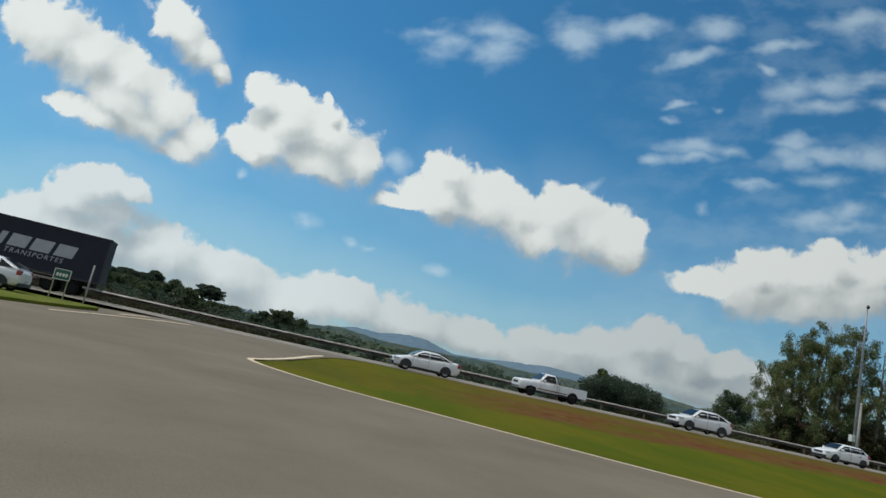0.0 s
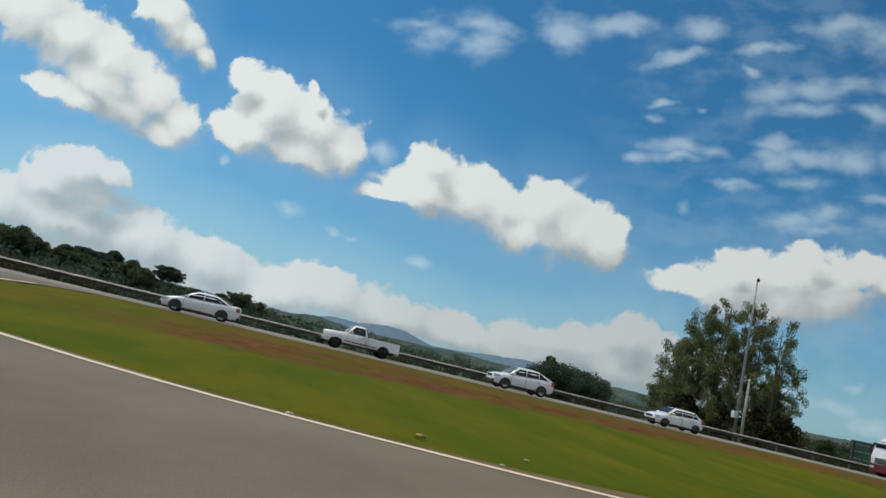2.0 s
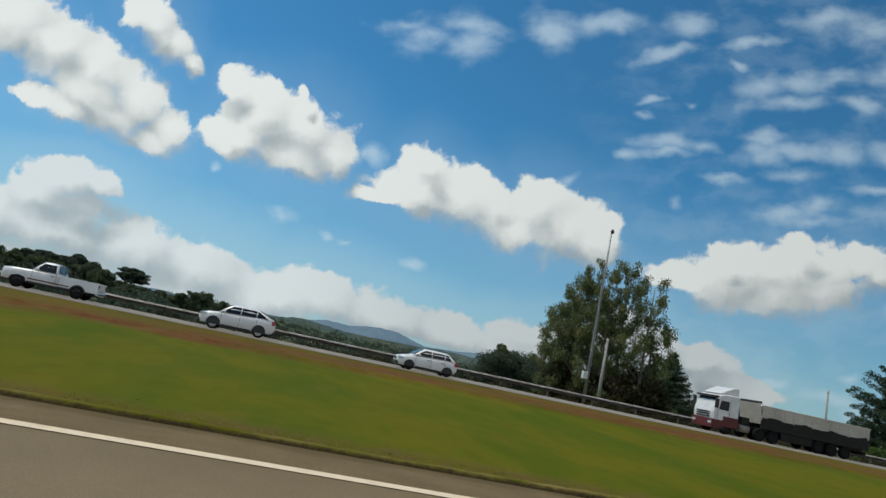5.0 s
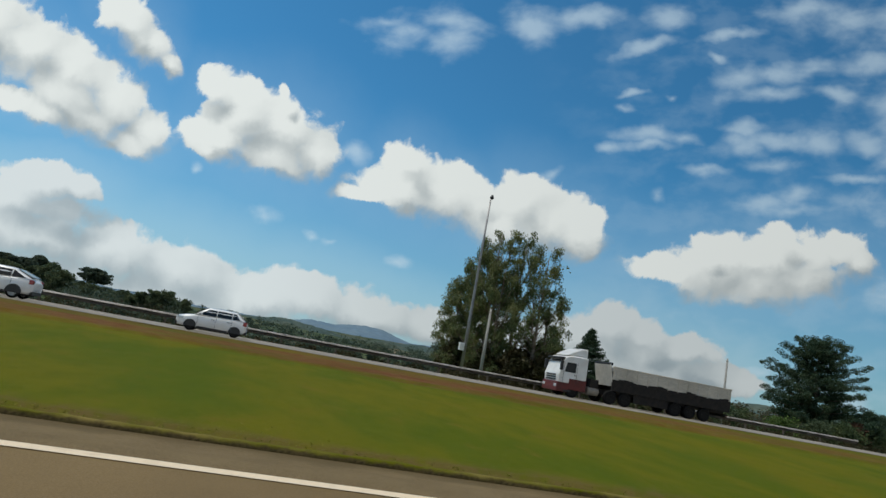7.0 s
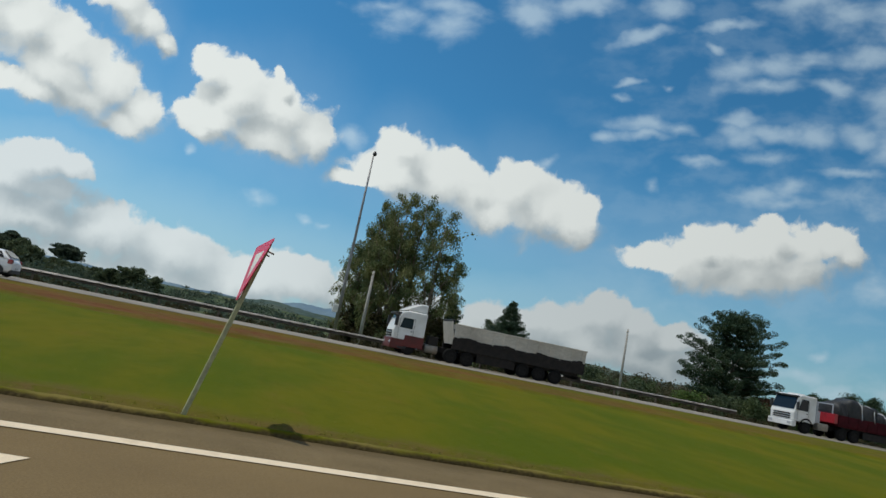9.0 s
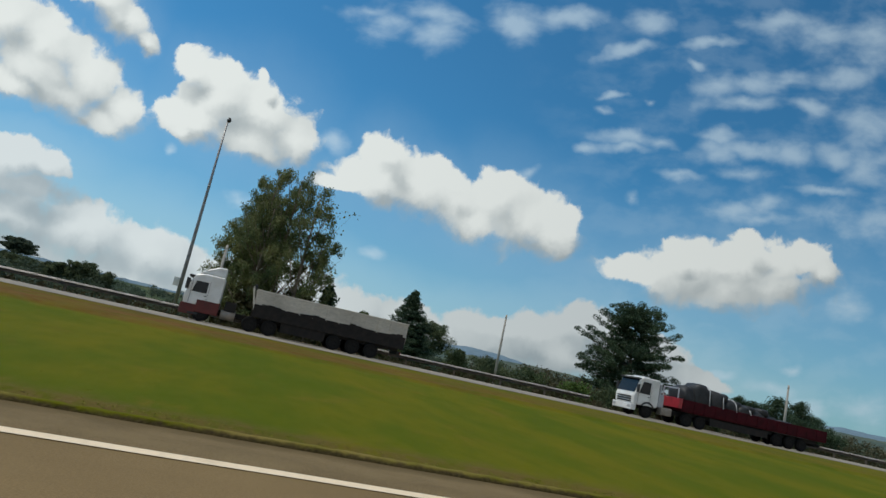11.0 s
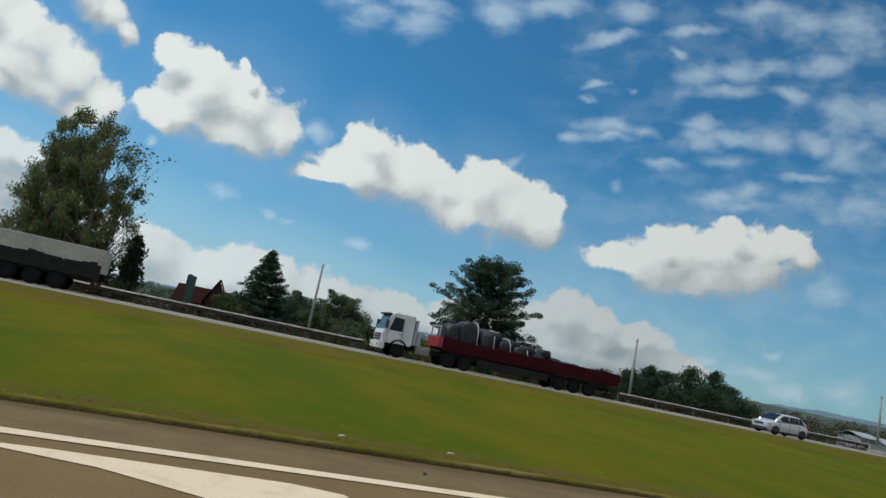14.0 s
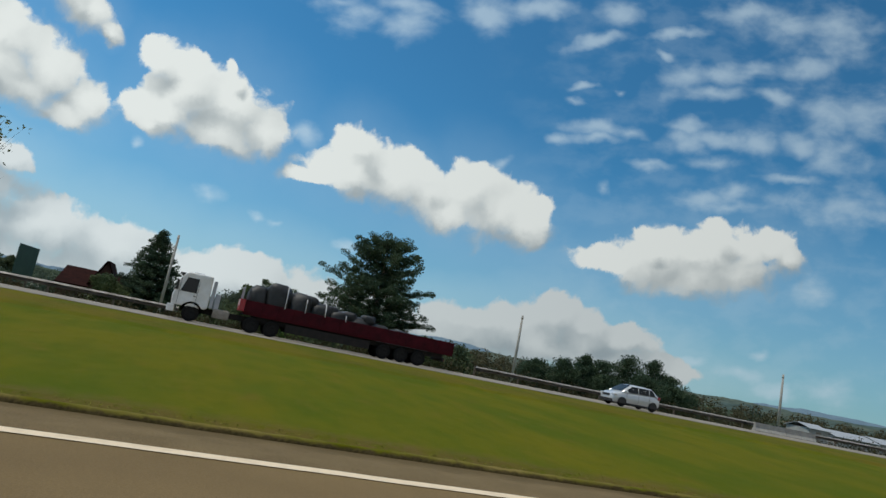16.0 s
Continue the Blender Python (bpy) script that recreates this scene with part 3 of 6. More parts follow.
def road_fall(x, y):
    """The road's edge falls away towards the foot of the kerb."""
    return 0.095 * smooth(3, 11, x) * smooth(0.1, 1.0, (y - edge_line(x)) / (kerb_line(x) - edge_line(x)))


TIP_X = -19.2


def gore_high(x):
    """The far edge of the grass island, from its tip to the highway."""
    return float(np.interp(x, (TIP_X, -18.5, -17.2, -15.5, -13.5), (16.6, 17.9, 22.2, 27.6, HWY_NEAR)))


def in_median(x, y):
    """The grassed strip between the near road and the highway."""
    if x < TIP_X or y > HWY_NEAR:
        return False
    return kerb_line(x) + 0.08 < y < gore_high(x)


# ------------------------------------------------------------------ ground
def axis_steps(fine0, fine1, step, reach, grow=1.16):
    vals = list(np.arange(fine0, fine1 + step / 2, step))
    s, q = step, fine1
    while q < reach:
        s *= grow
        q += s
        vals.append(q)
    s, q = step, fine0
    while q > -reach:
        s *= grow
        q -= s
        vals.insert(0, q)
    return [float(q) for q in vals]


def cut_bank(x, y):
    """A low worn step in the grass, along the red earth."""
    return (0.09 + 0.05 * noise.noise(Vector((x * 0.2, 3, 0)))) * smooth(18.95, 19.5, y + 0.35 * noise.noise(Vector((x * 0.12, 0, 5)))) * (1 - smooth(20.5, 27, y)) * smooth(-9, -2, x)


def build_ground():
    xs = axis_steps(-45, 150, 1.5, 4200)
    ys = sorted(axis_steps(-10, 70, 0.8, 4200) + [1.80, 2.06, 2.4, 18.95, 19.15, 19.35, 19.5])
    verts, faces = [], []
    for y in ys:
        for x in xs:
            z = ground_z(x, y)
            if in_median(x, y):
                z += 0.03 * noise.noise(Vector((x * 0.5, y * 0.5, 0))) + cut_bank(x, y)
            else:
                z -= (0.17 if x > 0 and y < 4 else 0.06) if y < 45 else 0.0
            verts.append((x, y, z))
    w = len(xs)
    for j in range(len(ys) - 1):
        for i in range(w - 1):
            a = j * w + i
            faces.append((a, a + 1, a + w + 1, a + w))
    me = bpy.data.meshes.new("ground")
    me.from_pydata(verts, [], faces)
    me.materials.append(GROUND)
    for p in me.polygons:
        p.use_smooth = True
    return tagged(new("ground", me), "mown green grass with bare red earth and far fields", "ground", kind="structure")


build_ground()


def sheet(name, xs, lo, hi, across, zfun, mat, label, category, kind="structure"):
    """A paved sheet between two lines of the plan."""
    bm = bmesh.new()
    rows = []
    for x in xs:
        a, b = lo(x), hi(x)
        rows.append([bm.verts.new((x, lerp(a, b, k / across), zfun(x, lerp(a, b, k / across)))) for k in range(across + 1)])
    for r, s in zip(rows, rows[1:]):
        for k in range(across):
            bm.faces.new((r[k], s[k], s[k + 1], r[k + 1])).smooth = True
    return single(name, bm, mat, label, category, kind=kind)


def steps(a, b, d):
    n = max(1, int(round((b - a) / d)))
    return [a + (b - a) * i / n for i in range(n + 1)]


# the near road, and the wide paved mouth of the junction
sheet("road", steps(TIP_X, 240, 1.2), lambda x: -15.0, lambda x: kerb_line(x) + 0.06, 40,
      lambda x, y: ground_z(x, y) * 0.999 + 0.003 - road_fall(x, y), ASPHALT, "brown-grey worn asphalt of the near road", "road")
sheet("junction_pavement", steps(-140, TIP_X, 3), lambda x: -15.0, lambda x: HWY_NEAR, 26,
      lambda x, y: ground_z(x, y) + 0.004, ASPHALT, "wide brown-grey asphalt mouth of the junction", "road")
sheet("highway", steps(-140, 420, 3), lambda x: HWY_NEAR, lambda x: HWY_FAR, 6,
      lambda x, y: HWY_Z + 0.03 - 0.0016 * abs(y - 36) ** 2 * 0.3, ASPHALT_FAR, "pale grey asphalt highway with two lanes", "road")


sheet("merge_pavement", steps(TIP_X, -13.3, 0.5), lambda x: gore_high(x) - 0.15, lambda x: HWY_NEAR + 0.05, 6,
      lambda x, y: ground_z(x, y) + 0.006, ASPHALT, "worn asphalt wedge where the roads part", "road")


def stripe(name, pts, width, label, mat=PAINT, lift=0.012):
    """A painted line along points of the plan, with slightly ragged edges."""
    bm = bmesh.new()
    prev = None
    for i, (x, y) in enumerate(pts):
        a, b = Vector(pts[max(i - 1, 0)]), Vector(pts[min(i + 1, len(pts) - 1)])
        d = (b - a).normalized()
        nrm = Vector((-d.y, d.x))
        j = 0.02 * noise.noise(Vector((x * 1.7, y * 1.7, 1)))
        p, q = Vector((x, y)) + nrm * (width / 2 + j), Vector((x, y)) - nrm * (width / 2 - j)
        row = [bm.verts.new((p.x, p.y, max(ground_z(p.x, p.y), ground_z(x, y)) + lift)), bm.verts.new((q.x, q.y, max(ground_z(q.x, q.y), ground_z(x, y)) + lift))]
        if prev:
            bm.faces.new((prev[0], prev[1], row[1], row[0]))
        prev = row
    return single(name, bm, mat, label, "road marking", kind="structure")


xs = steps(-18.8, 200, 0.6)
stripe("edge_line", [(x, edge_line(x)) for x in xs], 0.215, "white painted edge line on the near road")
stripe("nose_line", [(-18.8, edge_line(-18.8)), (-19.15, 15.9), (-19.2, 16.6), (-18.75, 17.9), (-18.2, 19.6), (-17.5, 22.0), (-16.9, 24.4), (-16.2, 26.6)], 0.25, "white painted line round the tip of the grass island")
stripe("merge_line", [(-28.4, 21.6), (-27.2, 23.2), (-25.8, 25.0), (-24.6, 26.9), (-23.6, 28.5)], 0.30, "white painted line across the mouth of the junction", lift=0.02)
stripe("merge_line", [(-29.6, 30.1), (-28.4, 30.7), (-27.2, 31.3), (-24.2, 32.4)], 0.22, "white painted line across the mouth of the junction", lift=0.05)
for x0, y0, x1, y1 in ((-26.6, 25.4, -25.6, 27.4), (-21.9, 29.8, -20.6, 31.4), (-19.2, 32.6, -18.1, 33.9), (-16.2, 33.8, -14.6, 35.5)):
    stripe("lane_dash", [(x0, y0), ((x0 + x1) / 2, (y0 + y1) / 2 + 0.03), (x1, y1)], 0.24, "white painted lane dash at the junction", lift=0.05)
for x0 in range(-12, 40, 9):
    stripe("lane_dash", [(x0, 34.0), (x0 + 1.5, 34.0), (x0 + 3.0, 34.0)], 0.16, "white painted lane dash on the highway", lift=0.045)
stripe("highway_edge_line", [(x, HWY_FAR - 1.2) for x in steps(-100, 300, 4)], 0.14, "white painted edge line of the highway", lift=0.045)


def patch(name, pts, label, mat=PAINT, lift=0.010):
    bm = bmesh.new()
    bm.faces.new([bm.verts.new((x, y, ground_z(x, y) + lift)) for x, y in pts])
    return single(name, bm, mat, label, "road marking", kind="structure")


patch("painted_wedge", [(67.9, -0.44), (68.6, -0.41), (69.6, -0.46), (70.5, -0.50), (70.95, -0.66), (71.05, -0.95), (69.8, -1.28), (69.0, -0.80), (68.3, -0.58)], "white painted hatching wedge beside the edge line")
patch("painted_arrow", [(36.45, -0.97), (37.15, -0.96), (37.36, -0.98), (37.22, -1.30), (37.0, -1.62), (36.6, -1.66)], "white painted arrow head on the asphalt")

# darker worn strip between line and kerb
sheet("road_shoulder", steps(-6, 200, 1.2), lambda x: edge_line(x) + 0.02, lambda x: kerb_line(x) + 0.06, 8,
      lambda x, y: max(ground_z(x, y), 0) + 0.0095 - road_fall(x, y), ASPHALT_EDGE, "dark gritty strip of asphalt between line and kerb", "road")

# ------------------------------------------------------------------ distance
# aerial haze painted into both hill colours as a blue-grey tint
HILL_FOREST = material("hazed_forest_hill", (0.115, 0.175, 0.235), 1.0, color2=(0.14, 0.20, 0.24), scale=0.004, detail=8, fine=(0.03, 0.12), spec=0.0)
HILL_NEARER = material("hazed_wooded_hill", (0.060, 0.088, 0.082), 1.0, color2=(0.082, 0.102, 0.082), scale=0.009, detail=7, fine=(0.06, 0.35), spec=0.0, lo=0.45, hi=0.58)


def ridge(name, label, dist, az0, az1, profile, mat, seed):
    """A line of hills seen against the sky: a real slope that rises away from the valley to its crest and falls behind it."""
    bm = bmesh.new()
    rows = []
    n = int((az1 - az0) / 0.25)
    for i in range(n + 1):
        az = lerp(az0, az1, i / n)
        e = profile(az) + 0.16 * noise.noise(Vector((az * 0.45, seed, 0))) + 0.07 * noise.noise(Vector((az * 1.9, seed, 4))) + 0.02 * noise.noise(Vector((az * 7, seed, 9)))
        top = max(1.0, dist * math.tan(radians(e)))
        a = radians(az)
        row = []
        for k, h in ((0.78, -12), (0.86, top * 0.25), (0.93, top * 0.68), (1.0, top), (1.08, top * 0.6), (1.2, -12)):
            j = 1 + 0.012 * noise.noise(Vector((az * 1.3, k * 9, seed)))
            row.append(bm.verts.new((30 + math.sin(a) * dist * k * j, math.cos(a) * dist * k * j, h)))
        rows.append(row)
    for r, s in zip(rows, rows[1:]):
        for k in range(5):
            bm.faces.new((r[k], s[k], s[k + 1], r[k + 1])).smooth = True
    return single(name, bm, mat, label, "hills", kind="structure")


def bell(az, c, w, h):
    return h * math.exp(-((az - c) / w) ** 2)


ridge("backdrop_mountains", "forested mountains on the horizon, painted blue-grey with haze", 3600, -60, 90,
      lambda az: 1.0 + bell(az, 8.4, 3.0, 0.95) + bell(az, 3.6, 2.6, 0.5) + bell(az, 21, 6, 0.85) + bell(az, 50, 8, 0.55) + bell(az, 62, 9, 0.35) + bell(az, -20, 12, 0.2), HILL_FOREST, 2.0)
ridge("backdrop_hills", "wooded hills beyond the fields, with haze in their colour", 1700, -70, 100,
      lambda az: 0.75 + bell(az, 1.5, 4, 0.55) + bell(az, 14, 4, 0.45) + bell(az, 27, 7, 0.7) + bell(az, 45, 8, 0.65) + bell(az, 60, 8, 0.7), HILL_NEARER, 5.0)


# ------------------------------------------------------------------ trees
def leaf_mesh(name, centres, spread, count, size, mat, seed, flat=0.7, droop=0.0):
    """Many small leaves in loose clumps round the centres, as one mesh."""
    r = np.random.RandomState(seed)
    c = np.repeat(np.array(centres, float), count, axis=0)
    s = np.repeat(np.array(spread, float), count)[:, None]
    off = r.normal(size=c.shape)
    off /= np.maximum(1.0, np.linalg.norm(off, axis=1, keepdims=True) / 1.7)
    off[:, 2] *= flat
    p = c + off * s
    p[:, 2] -= droop * np.abs(r.normal(size=len(p))) * s[:, 0]
    a = r.normal(size=p.shape)
    a /= np.linalg.norm(a, axis=1, keepdims=True)
    if droop:
        a[:, 2] -= 1.1
        a /= np.linalg.norm(a, axis=1, keepdims=True)
    b = np.cross(a, r.normal(size=p.shape))
    b /= np.linalg.norm(b, axis=1, keepdims=True) + 1e-9
    k = size * (0.55 + 0.9 * r.rand(len(p), 1))
    a, b = a * k, b * k * (0.34 if droop else 0.6)
    v = np.stack([p - a, p + b * 0.9 - a * 0.1, p + a, p - b * 0.9 + a * 0.15], 1).reshape(-1, 3)
    me = bpy.data.meshes.new(name)
    me.from_pydata(v.tolist(), [], np.arange(len(v)).reshape(-1, 4).tolist())
    me.materials.append(mat)
    return me


def tree(name, label, base, height, spread, seed, leaf, bark, bare=0.25, limbs=16, clumps=3, count=60, size=0.22, clump=0.8, up=0.5, trunk_r=0.2,
         shape=None, flat=0.7, droop=0.0, lean=(0, 0), group="", fill=0.0, wild=(0.72, 1.12)):
    """A tree: a tapered, slightly bent trunk, limbs by height, and loose clumps of leaves towards their tips."""
    r = random.Random(seed)
    root = thing(name, label, "tree", group)
    root.location = base
    bm = bmesh.new()
    n = 7
    pts, wob = [], [r.uniform(-1, 1) for _ in range(4)]
    for i in range(n + 1):
        t = i / n
        pts.append(Vector((lean[0] * t * height + 0.02 * height * wob[0] * math.sin(3 * t + wob[2]), lean[1] * t * height + 0.02 * height * wob[1] * math.sin(4 * t), height * t * 0.97 - (0.15 if i == 0 else 0))))
    pipe(bm, pts, [trunk_r * (1.25 if i == 0 else 1) * (1 - 0.88 * i / n) for i in range(n + 1)], 8)
    shape = shape or (lambda t: math.sin(math.pi * min(1, 0.18 + 0.82 * t)) ** 0.7)
    centres, sizes = [], []
    for i in range(limbs):
        t = bare + (1 - bare) * (i + r.random()) / limbs
        k = min(n - 1, int(t * n))
        p = pts[k].lerp(pts[k + 1], t * n - k)
        q = (t - bare) / (1 - bare)
        ln = spread * shape(q) * r.uniform(*wild)
        az = i * 2.4 + r.uniform(-0.5, 0.5)
        d = Vector((math.cos(az), math.sin(az), up * r.uniform(0.5, 1.4)))
        mid = p + d * ln * 0.5 + Vector((0, 0, 0.04 * ln))
        end = p + d * ln + Vector((0, 0, -0.10 * ln * (1 if droop else 0)))
        lr = max(0.018, trunk_r * 0.42 * (1 - 0.7 * t))
        pipe(bm, [p, mid, end], [lr, lr * 0.6, lr * 0.2], 5)
        for j in range(clumps):
            f = 0.42 + 0.62 * (j + r.random() * 0.8) / clumps
            c = p.lerp(end, f) + Vector((r.uniform(-1, 1), r.uniform(-1, 1), r.uniform(-0.6, 0.8))) * clump * 0.55
            centres.append(c)
            sizes.append(clump * r.uniform(0.55, 1.05) * (0.6 + 0.4 * shape(q)))
    for i in range(int(fill)):
        t = bare + (1 - bare) * r.random() * 0.9
        k = min(n - 1, int(t * n))
        rr = spread * shape((t - bare) / (1 - bare)) * 0.55 * math.sqrt(r.random())
        az = r.uniform(0, 6.28)
        centres.append(pts[k] + Vector((math.cos(az) * rr, math.sin(az) * rr, 0)))
        sizes.append(clump * 0.9)
    centres.append(pts[-1] + Vector((0, 0, -0.2)))
    sizes.append(clump * 0.5)
    part("trunk", bm, bark, root)
    crown = new("crown", leaf_mesh("crown", centres, sizes, count, size, leaf, seed, flat, droop))
    crown.parent = root
    return root


def on_ground(x, y, z=None):
    return (x, y, ground_z(x, y) if z is None else z)


EUC = "tall eucalyptus with loose olive-green hanging foliage beside the highway"


def eucalyptus(x, y, top, reach, seed, lean, thin, low):
    """A eucalyptus: ascending limbs that fork, and hanging tufts of leaves at the fork ends, gathered in a rounded, gappy crown."""
    r = random.Random(seed)
    g = ground_z(x, y)
    height = top - g
    root = thing("eucalyptus_tree", EUC, "tree", "eucalyptus stand")
    root.location = (x, y, g)
    bm = bmesh.new()
    n = 8
    wob = [r.uniform(-1, 1) for _ in range(3)]
    pts = [Vector((lean * height * i / n + 0.018 * height * wob[0] * math.sin(3.2 * i / n + wob[2]), 0.018 * height * wob[1] * math.sin(4 * i / n), height * 0.93 * i / n - (0.15 if i == 0 else 0))) for i in range(n + 1)]
    pipe(bm, pts, [0.28 * (1.3 if i == 0 else 1) * (1 - 0.86 * i / n) for i in range(n + 1)], 8)
    centres, sizes = [], []
    limbs = int(17 * thin) + 5
    for i in range(limbs):
        q = (i + r.random() * 0.9) / limbs
        # where the limb ends: on the rounded outline of the crown
        h = lerp(low, 0.99, q)
        wide = reach * math.sqrt(max(0.05, 1 - (abs(q - 0.30) / (0.76 if q > 0.30 else 0.52)) ** 3.0)) * r.uniform(0.55, 1.08)
        az = i * 2.4 + r.uniform(-0.5, 0.5)
        start = max(0.10, h - 0.10 - 0.16 * r.random())
        k = min(n - 1, int(start * n))
        p = pts[k].lerp(pts[k + 1], start * n - k)
        axis_at = pts[min(n, int(h * n))]
        end = Vector((axis_at.x + wide * math.cos(az), axis_at.y + wide * math.sin(az), h * height))
        mid = p.lerp(end, 0.5) + Vector((0, 0, -0.10 * wide))
        lr = 0.11 * (1.05 - 0.6 * h)
        pipe(bm, [p, mid, end], [lr, lr * 0.65, lr * 0.25], 5)
        for j in range(5):
            f = r.uniform(0.45, 1.0)
            tip = mid.lerp(end, f) + Vector((r.uniform(-1, 1), r.uniform(-1, 1), r.uniform(-0.5, 0.9))) * 0.30 * (0.8 + wide * 0.35)
            pipe(bm, [mid.lerp(end, f * 0.7), tip], [lr * 0.4, lr * 0.12], 4)
            centres.append(tip)
            sizes.append(r.uniform(0.22, 0.46))
            if r.random() < 0.45:
                centres.append(tip + Vector((r.uniform(-0.4, 0.4), r.uniform(-0.4, 0.4), -r.uniform(0.3, 0.7))))
                sizes.append(r.uniform(0.20, 0.32))
    part("trunk", bm, BARK_PALE, root)
    crown = new("crown", leaf_mesh("crown", centres, sizes, 68, 0.135, LEAF_EUC, seed, 0.85, 0.45))
    crown.parent = root
    return root


for i, (x, y, top, reach, lean, thin, low) in enumerate(((51.6, 66.7, 19.2, 3.6, 0.0, 1.2, 0.30), (51.6, 72.4, 17.4, 3.5, -0.01, 1.2, 0.18), (51.4, 76.4, 13.3, 3.3, -0.01, 1.2, 0.12), (54.0, 64.2, 18.7, 3.2, 0.015, 1.05, 0.34),
                                                          (56.0, 62.2, 16.6, 3.1, 0.01, 0.85, 0.30), (52.8, 69.2, 17.4, 3.4, 0.01, 0.8, 0.3), (50.4, 69.6, 16.2, 3.3, -0.015, 1.5, 0.10), (52.0, 64.4, 14.6, 3.1, 0.0, 1.3, 0.12),
                                                          (57.6, 63.6, 12.3, 2.8, 0.02, 0.6, 0.22), (49.6, 71.8, 12.3, 3.0, -0.02, 1.2, 0.10))):
    eucalyptus(x, y, top, reach, 40 + i, lean, thin, low)
tree("bare_tree", "sparse half-bare tree with thin twigs beside the eucalyptus", on_ground(57.4, 67.2), 16.2 - ground_z(57.4, 67.2), 2.9, 58, LEAF_EUC, BARK, bare=0.25, limbs=64, clumps=2, count=5, size=0.18, clump=0.6, up=1.5,
     trunk_r=0.12, wild=(0.5, 1.3))
# undergrowth at the foot of the stand, its shade painted as dark brown leaves
for i, (x, y, h, s) in enumerate(((49.8, 70.0, 4.4, 2.2), (51.4, 65.0, 3.8, 2.2), (54.2, 62.0, 4.1, 2.1), (57.2, 61.0, 4.3, 1.9), (56.6, 64.2, 5.0, 2.0))):
    tree("shrub", "dense shrub at the foot of the eucalyptus, shade in its dark brown leaves", on_ground(x, y), h + 1.0, s, 60 + i, LEAF_SHADED, BARK, bare=0.06, limbs=14, clumps=3, count=70, size=0.22,
         clump=0.8, up=0.4, trunk_r=0.08, group="undergrowth", fill=8)
tree("cypress_tree", "narrow dark green cypress beside the eucalyptus", on_ground(60.0, 66.0), 6.75 - ground_z(60, 66), 0.95, 70, LEAF_CONIFER, BARK, bare=0.05, limbs=34, clumps=2, count=70, size=0.17,
     clump=0.5, up=0.9, trunk_r=0.12, shape=lambda q: 1.0 - 0.75 * q ** 2.2, fill=14)
def conifer(name, label, x, y, top, whorls, arms, reach, leaf, seed, tuft, count, size, low, rise, trunk_r, ragged=0.12):
    """A conifer: boughs in whorls up a straight trunk, each carrying short tufts of needles along its outer part."""
    r = random.Random(seed)
    g = ground_z(x, y)
    height = top - g
    root = thing(name, label, "tree")
    root.location = (x, y, g)
    bm = bmesh.new()
    pipe(bm, [(0, 0, -0.15), (0.02 * height * 0.3, 0, height * 0.5), (0, 0, height * 0.985)], [trunk_r * 1.2, trunk_r * 0.7, trunk_r * 0.08], 8)
    centres, sizes = [], []
    for w in range(whorls):
        q = (w + 0.3 * r.random()) / whorls
        z = height * lerp(low, 0.98, q)
        twist = r.uniform(0, 6.28)
        for a in range(arms):
            ln = reach(q) * r.uniform(1 - 2.2 * ragged, 1 + ragged)
            az = twist + 6.283 * a / arms + r.uniform(-0.25, 0.25)
            lift = rise(q) + r.uniform(-0.10, 0.10)
            d = Vector((math.cos(az), math.sin(az), lift))
            p, mid, end = Vector((0, 0, z)), Vector((0, 0, z)) + d * ln * 0.55, Vector((0, 0, z)) + d * ln + Vector((0, 0, 0.07 * ln))
            lr = max(0.012, trunk_r * 0.22 * (1 - 0.8 * q))
            pipe(bm, [p, mid, end], [lr, lr * 0.6, lr * 0.2], 4)
            m = max(2, int(ln / (tuft * 0.95)))
            for j in range(m):
                f = lerp(0.30 if q < 0.85 else 0.1, 1.02, (j + r.random() * 0.7) / m)
                side = Vector((-math.sin(az), math.cos(az), 0)) * r.uniform(-1, 1) * ln * 0.20 * (1.15 - f)
                centres.append(p.lerp(end, f) + side + Vector((0, 0, r.uniform(-0.12, 0.2) * tuft)))
                sizes.append(tuft * r.uniform(0.30, 0.56))
    centres.append(Vector((0, 0, height * 0.985)))
    sizes.append(tuft * 0.4)
    part("trunk", bm, BARK, root)
    crown = new("crown", leaf_mesh("crown", centres, sizes, count, size, leaf, seed, 0.6))
    crown.parent = root
    return root


conifer("spruce_tree", "dark conical conifer standing behind the guardrail", 74.4, 84.0, 10.65, 20, 13, lambda q: 5.4 * (1 - q) ** 0.92 + 0.12, LEAF_CONIFER, 71, 0.60, 56, 0.10, 0.03, lambda q: 0.02 + 0.35 * q, 0.2)
conifer("pine_tree", "broad dark green pine with layered boughs", 99.9, 66.8, 13.9, 15, 10,
        lambda q: float(np.interp(q, (0, 0.10, 0.28, 0.46, 0.62, 0.78, 0.92, 1.0), (4.6, 5.9, 6.3, 5.8, 4.6, 3.7, 2.7, 1.3))), LEAF_PINE, 72, 0.80, 120, 0.10, 0.22, lambda q: 0.08 + 0.32 * q, 0.34, 0.22)

tree("open_tree", "wide dark tree with an open rounded crown in the valley", on_ground(95.6, 146), 9.6 - ground_z(95.6, 146), 7.6, 75, LEAF_DARK, BARK, bare=0.42, limbs=30, clumps=4, count=110, size=0.2,
     clump=1.0, up=0.42, trunk_r=0.3, shape=lambda q: 1.0 - 0.55 * q * q, flat=0.6, wild=(0.45, 1.05))

WOOD_LABEL = "broad dark green woodland tree beyond the highway"


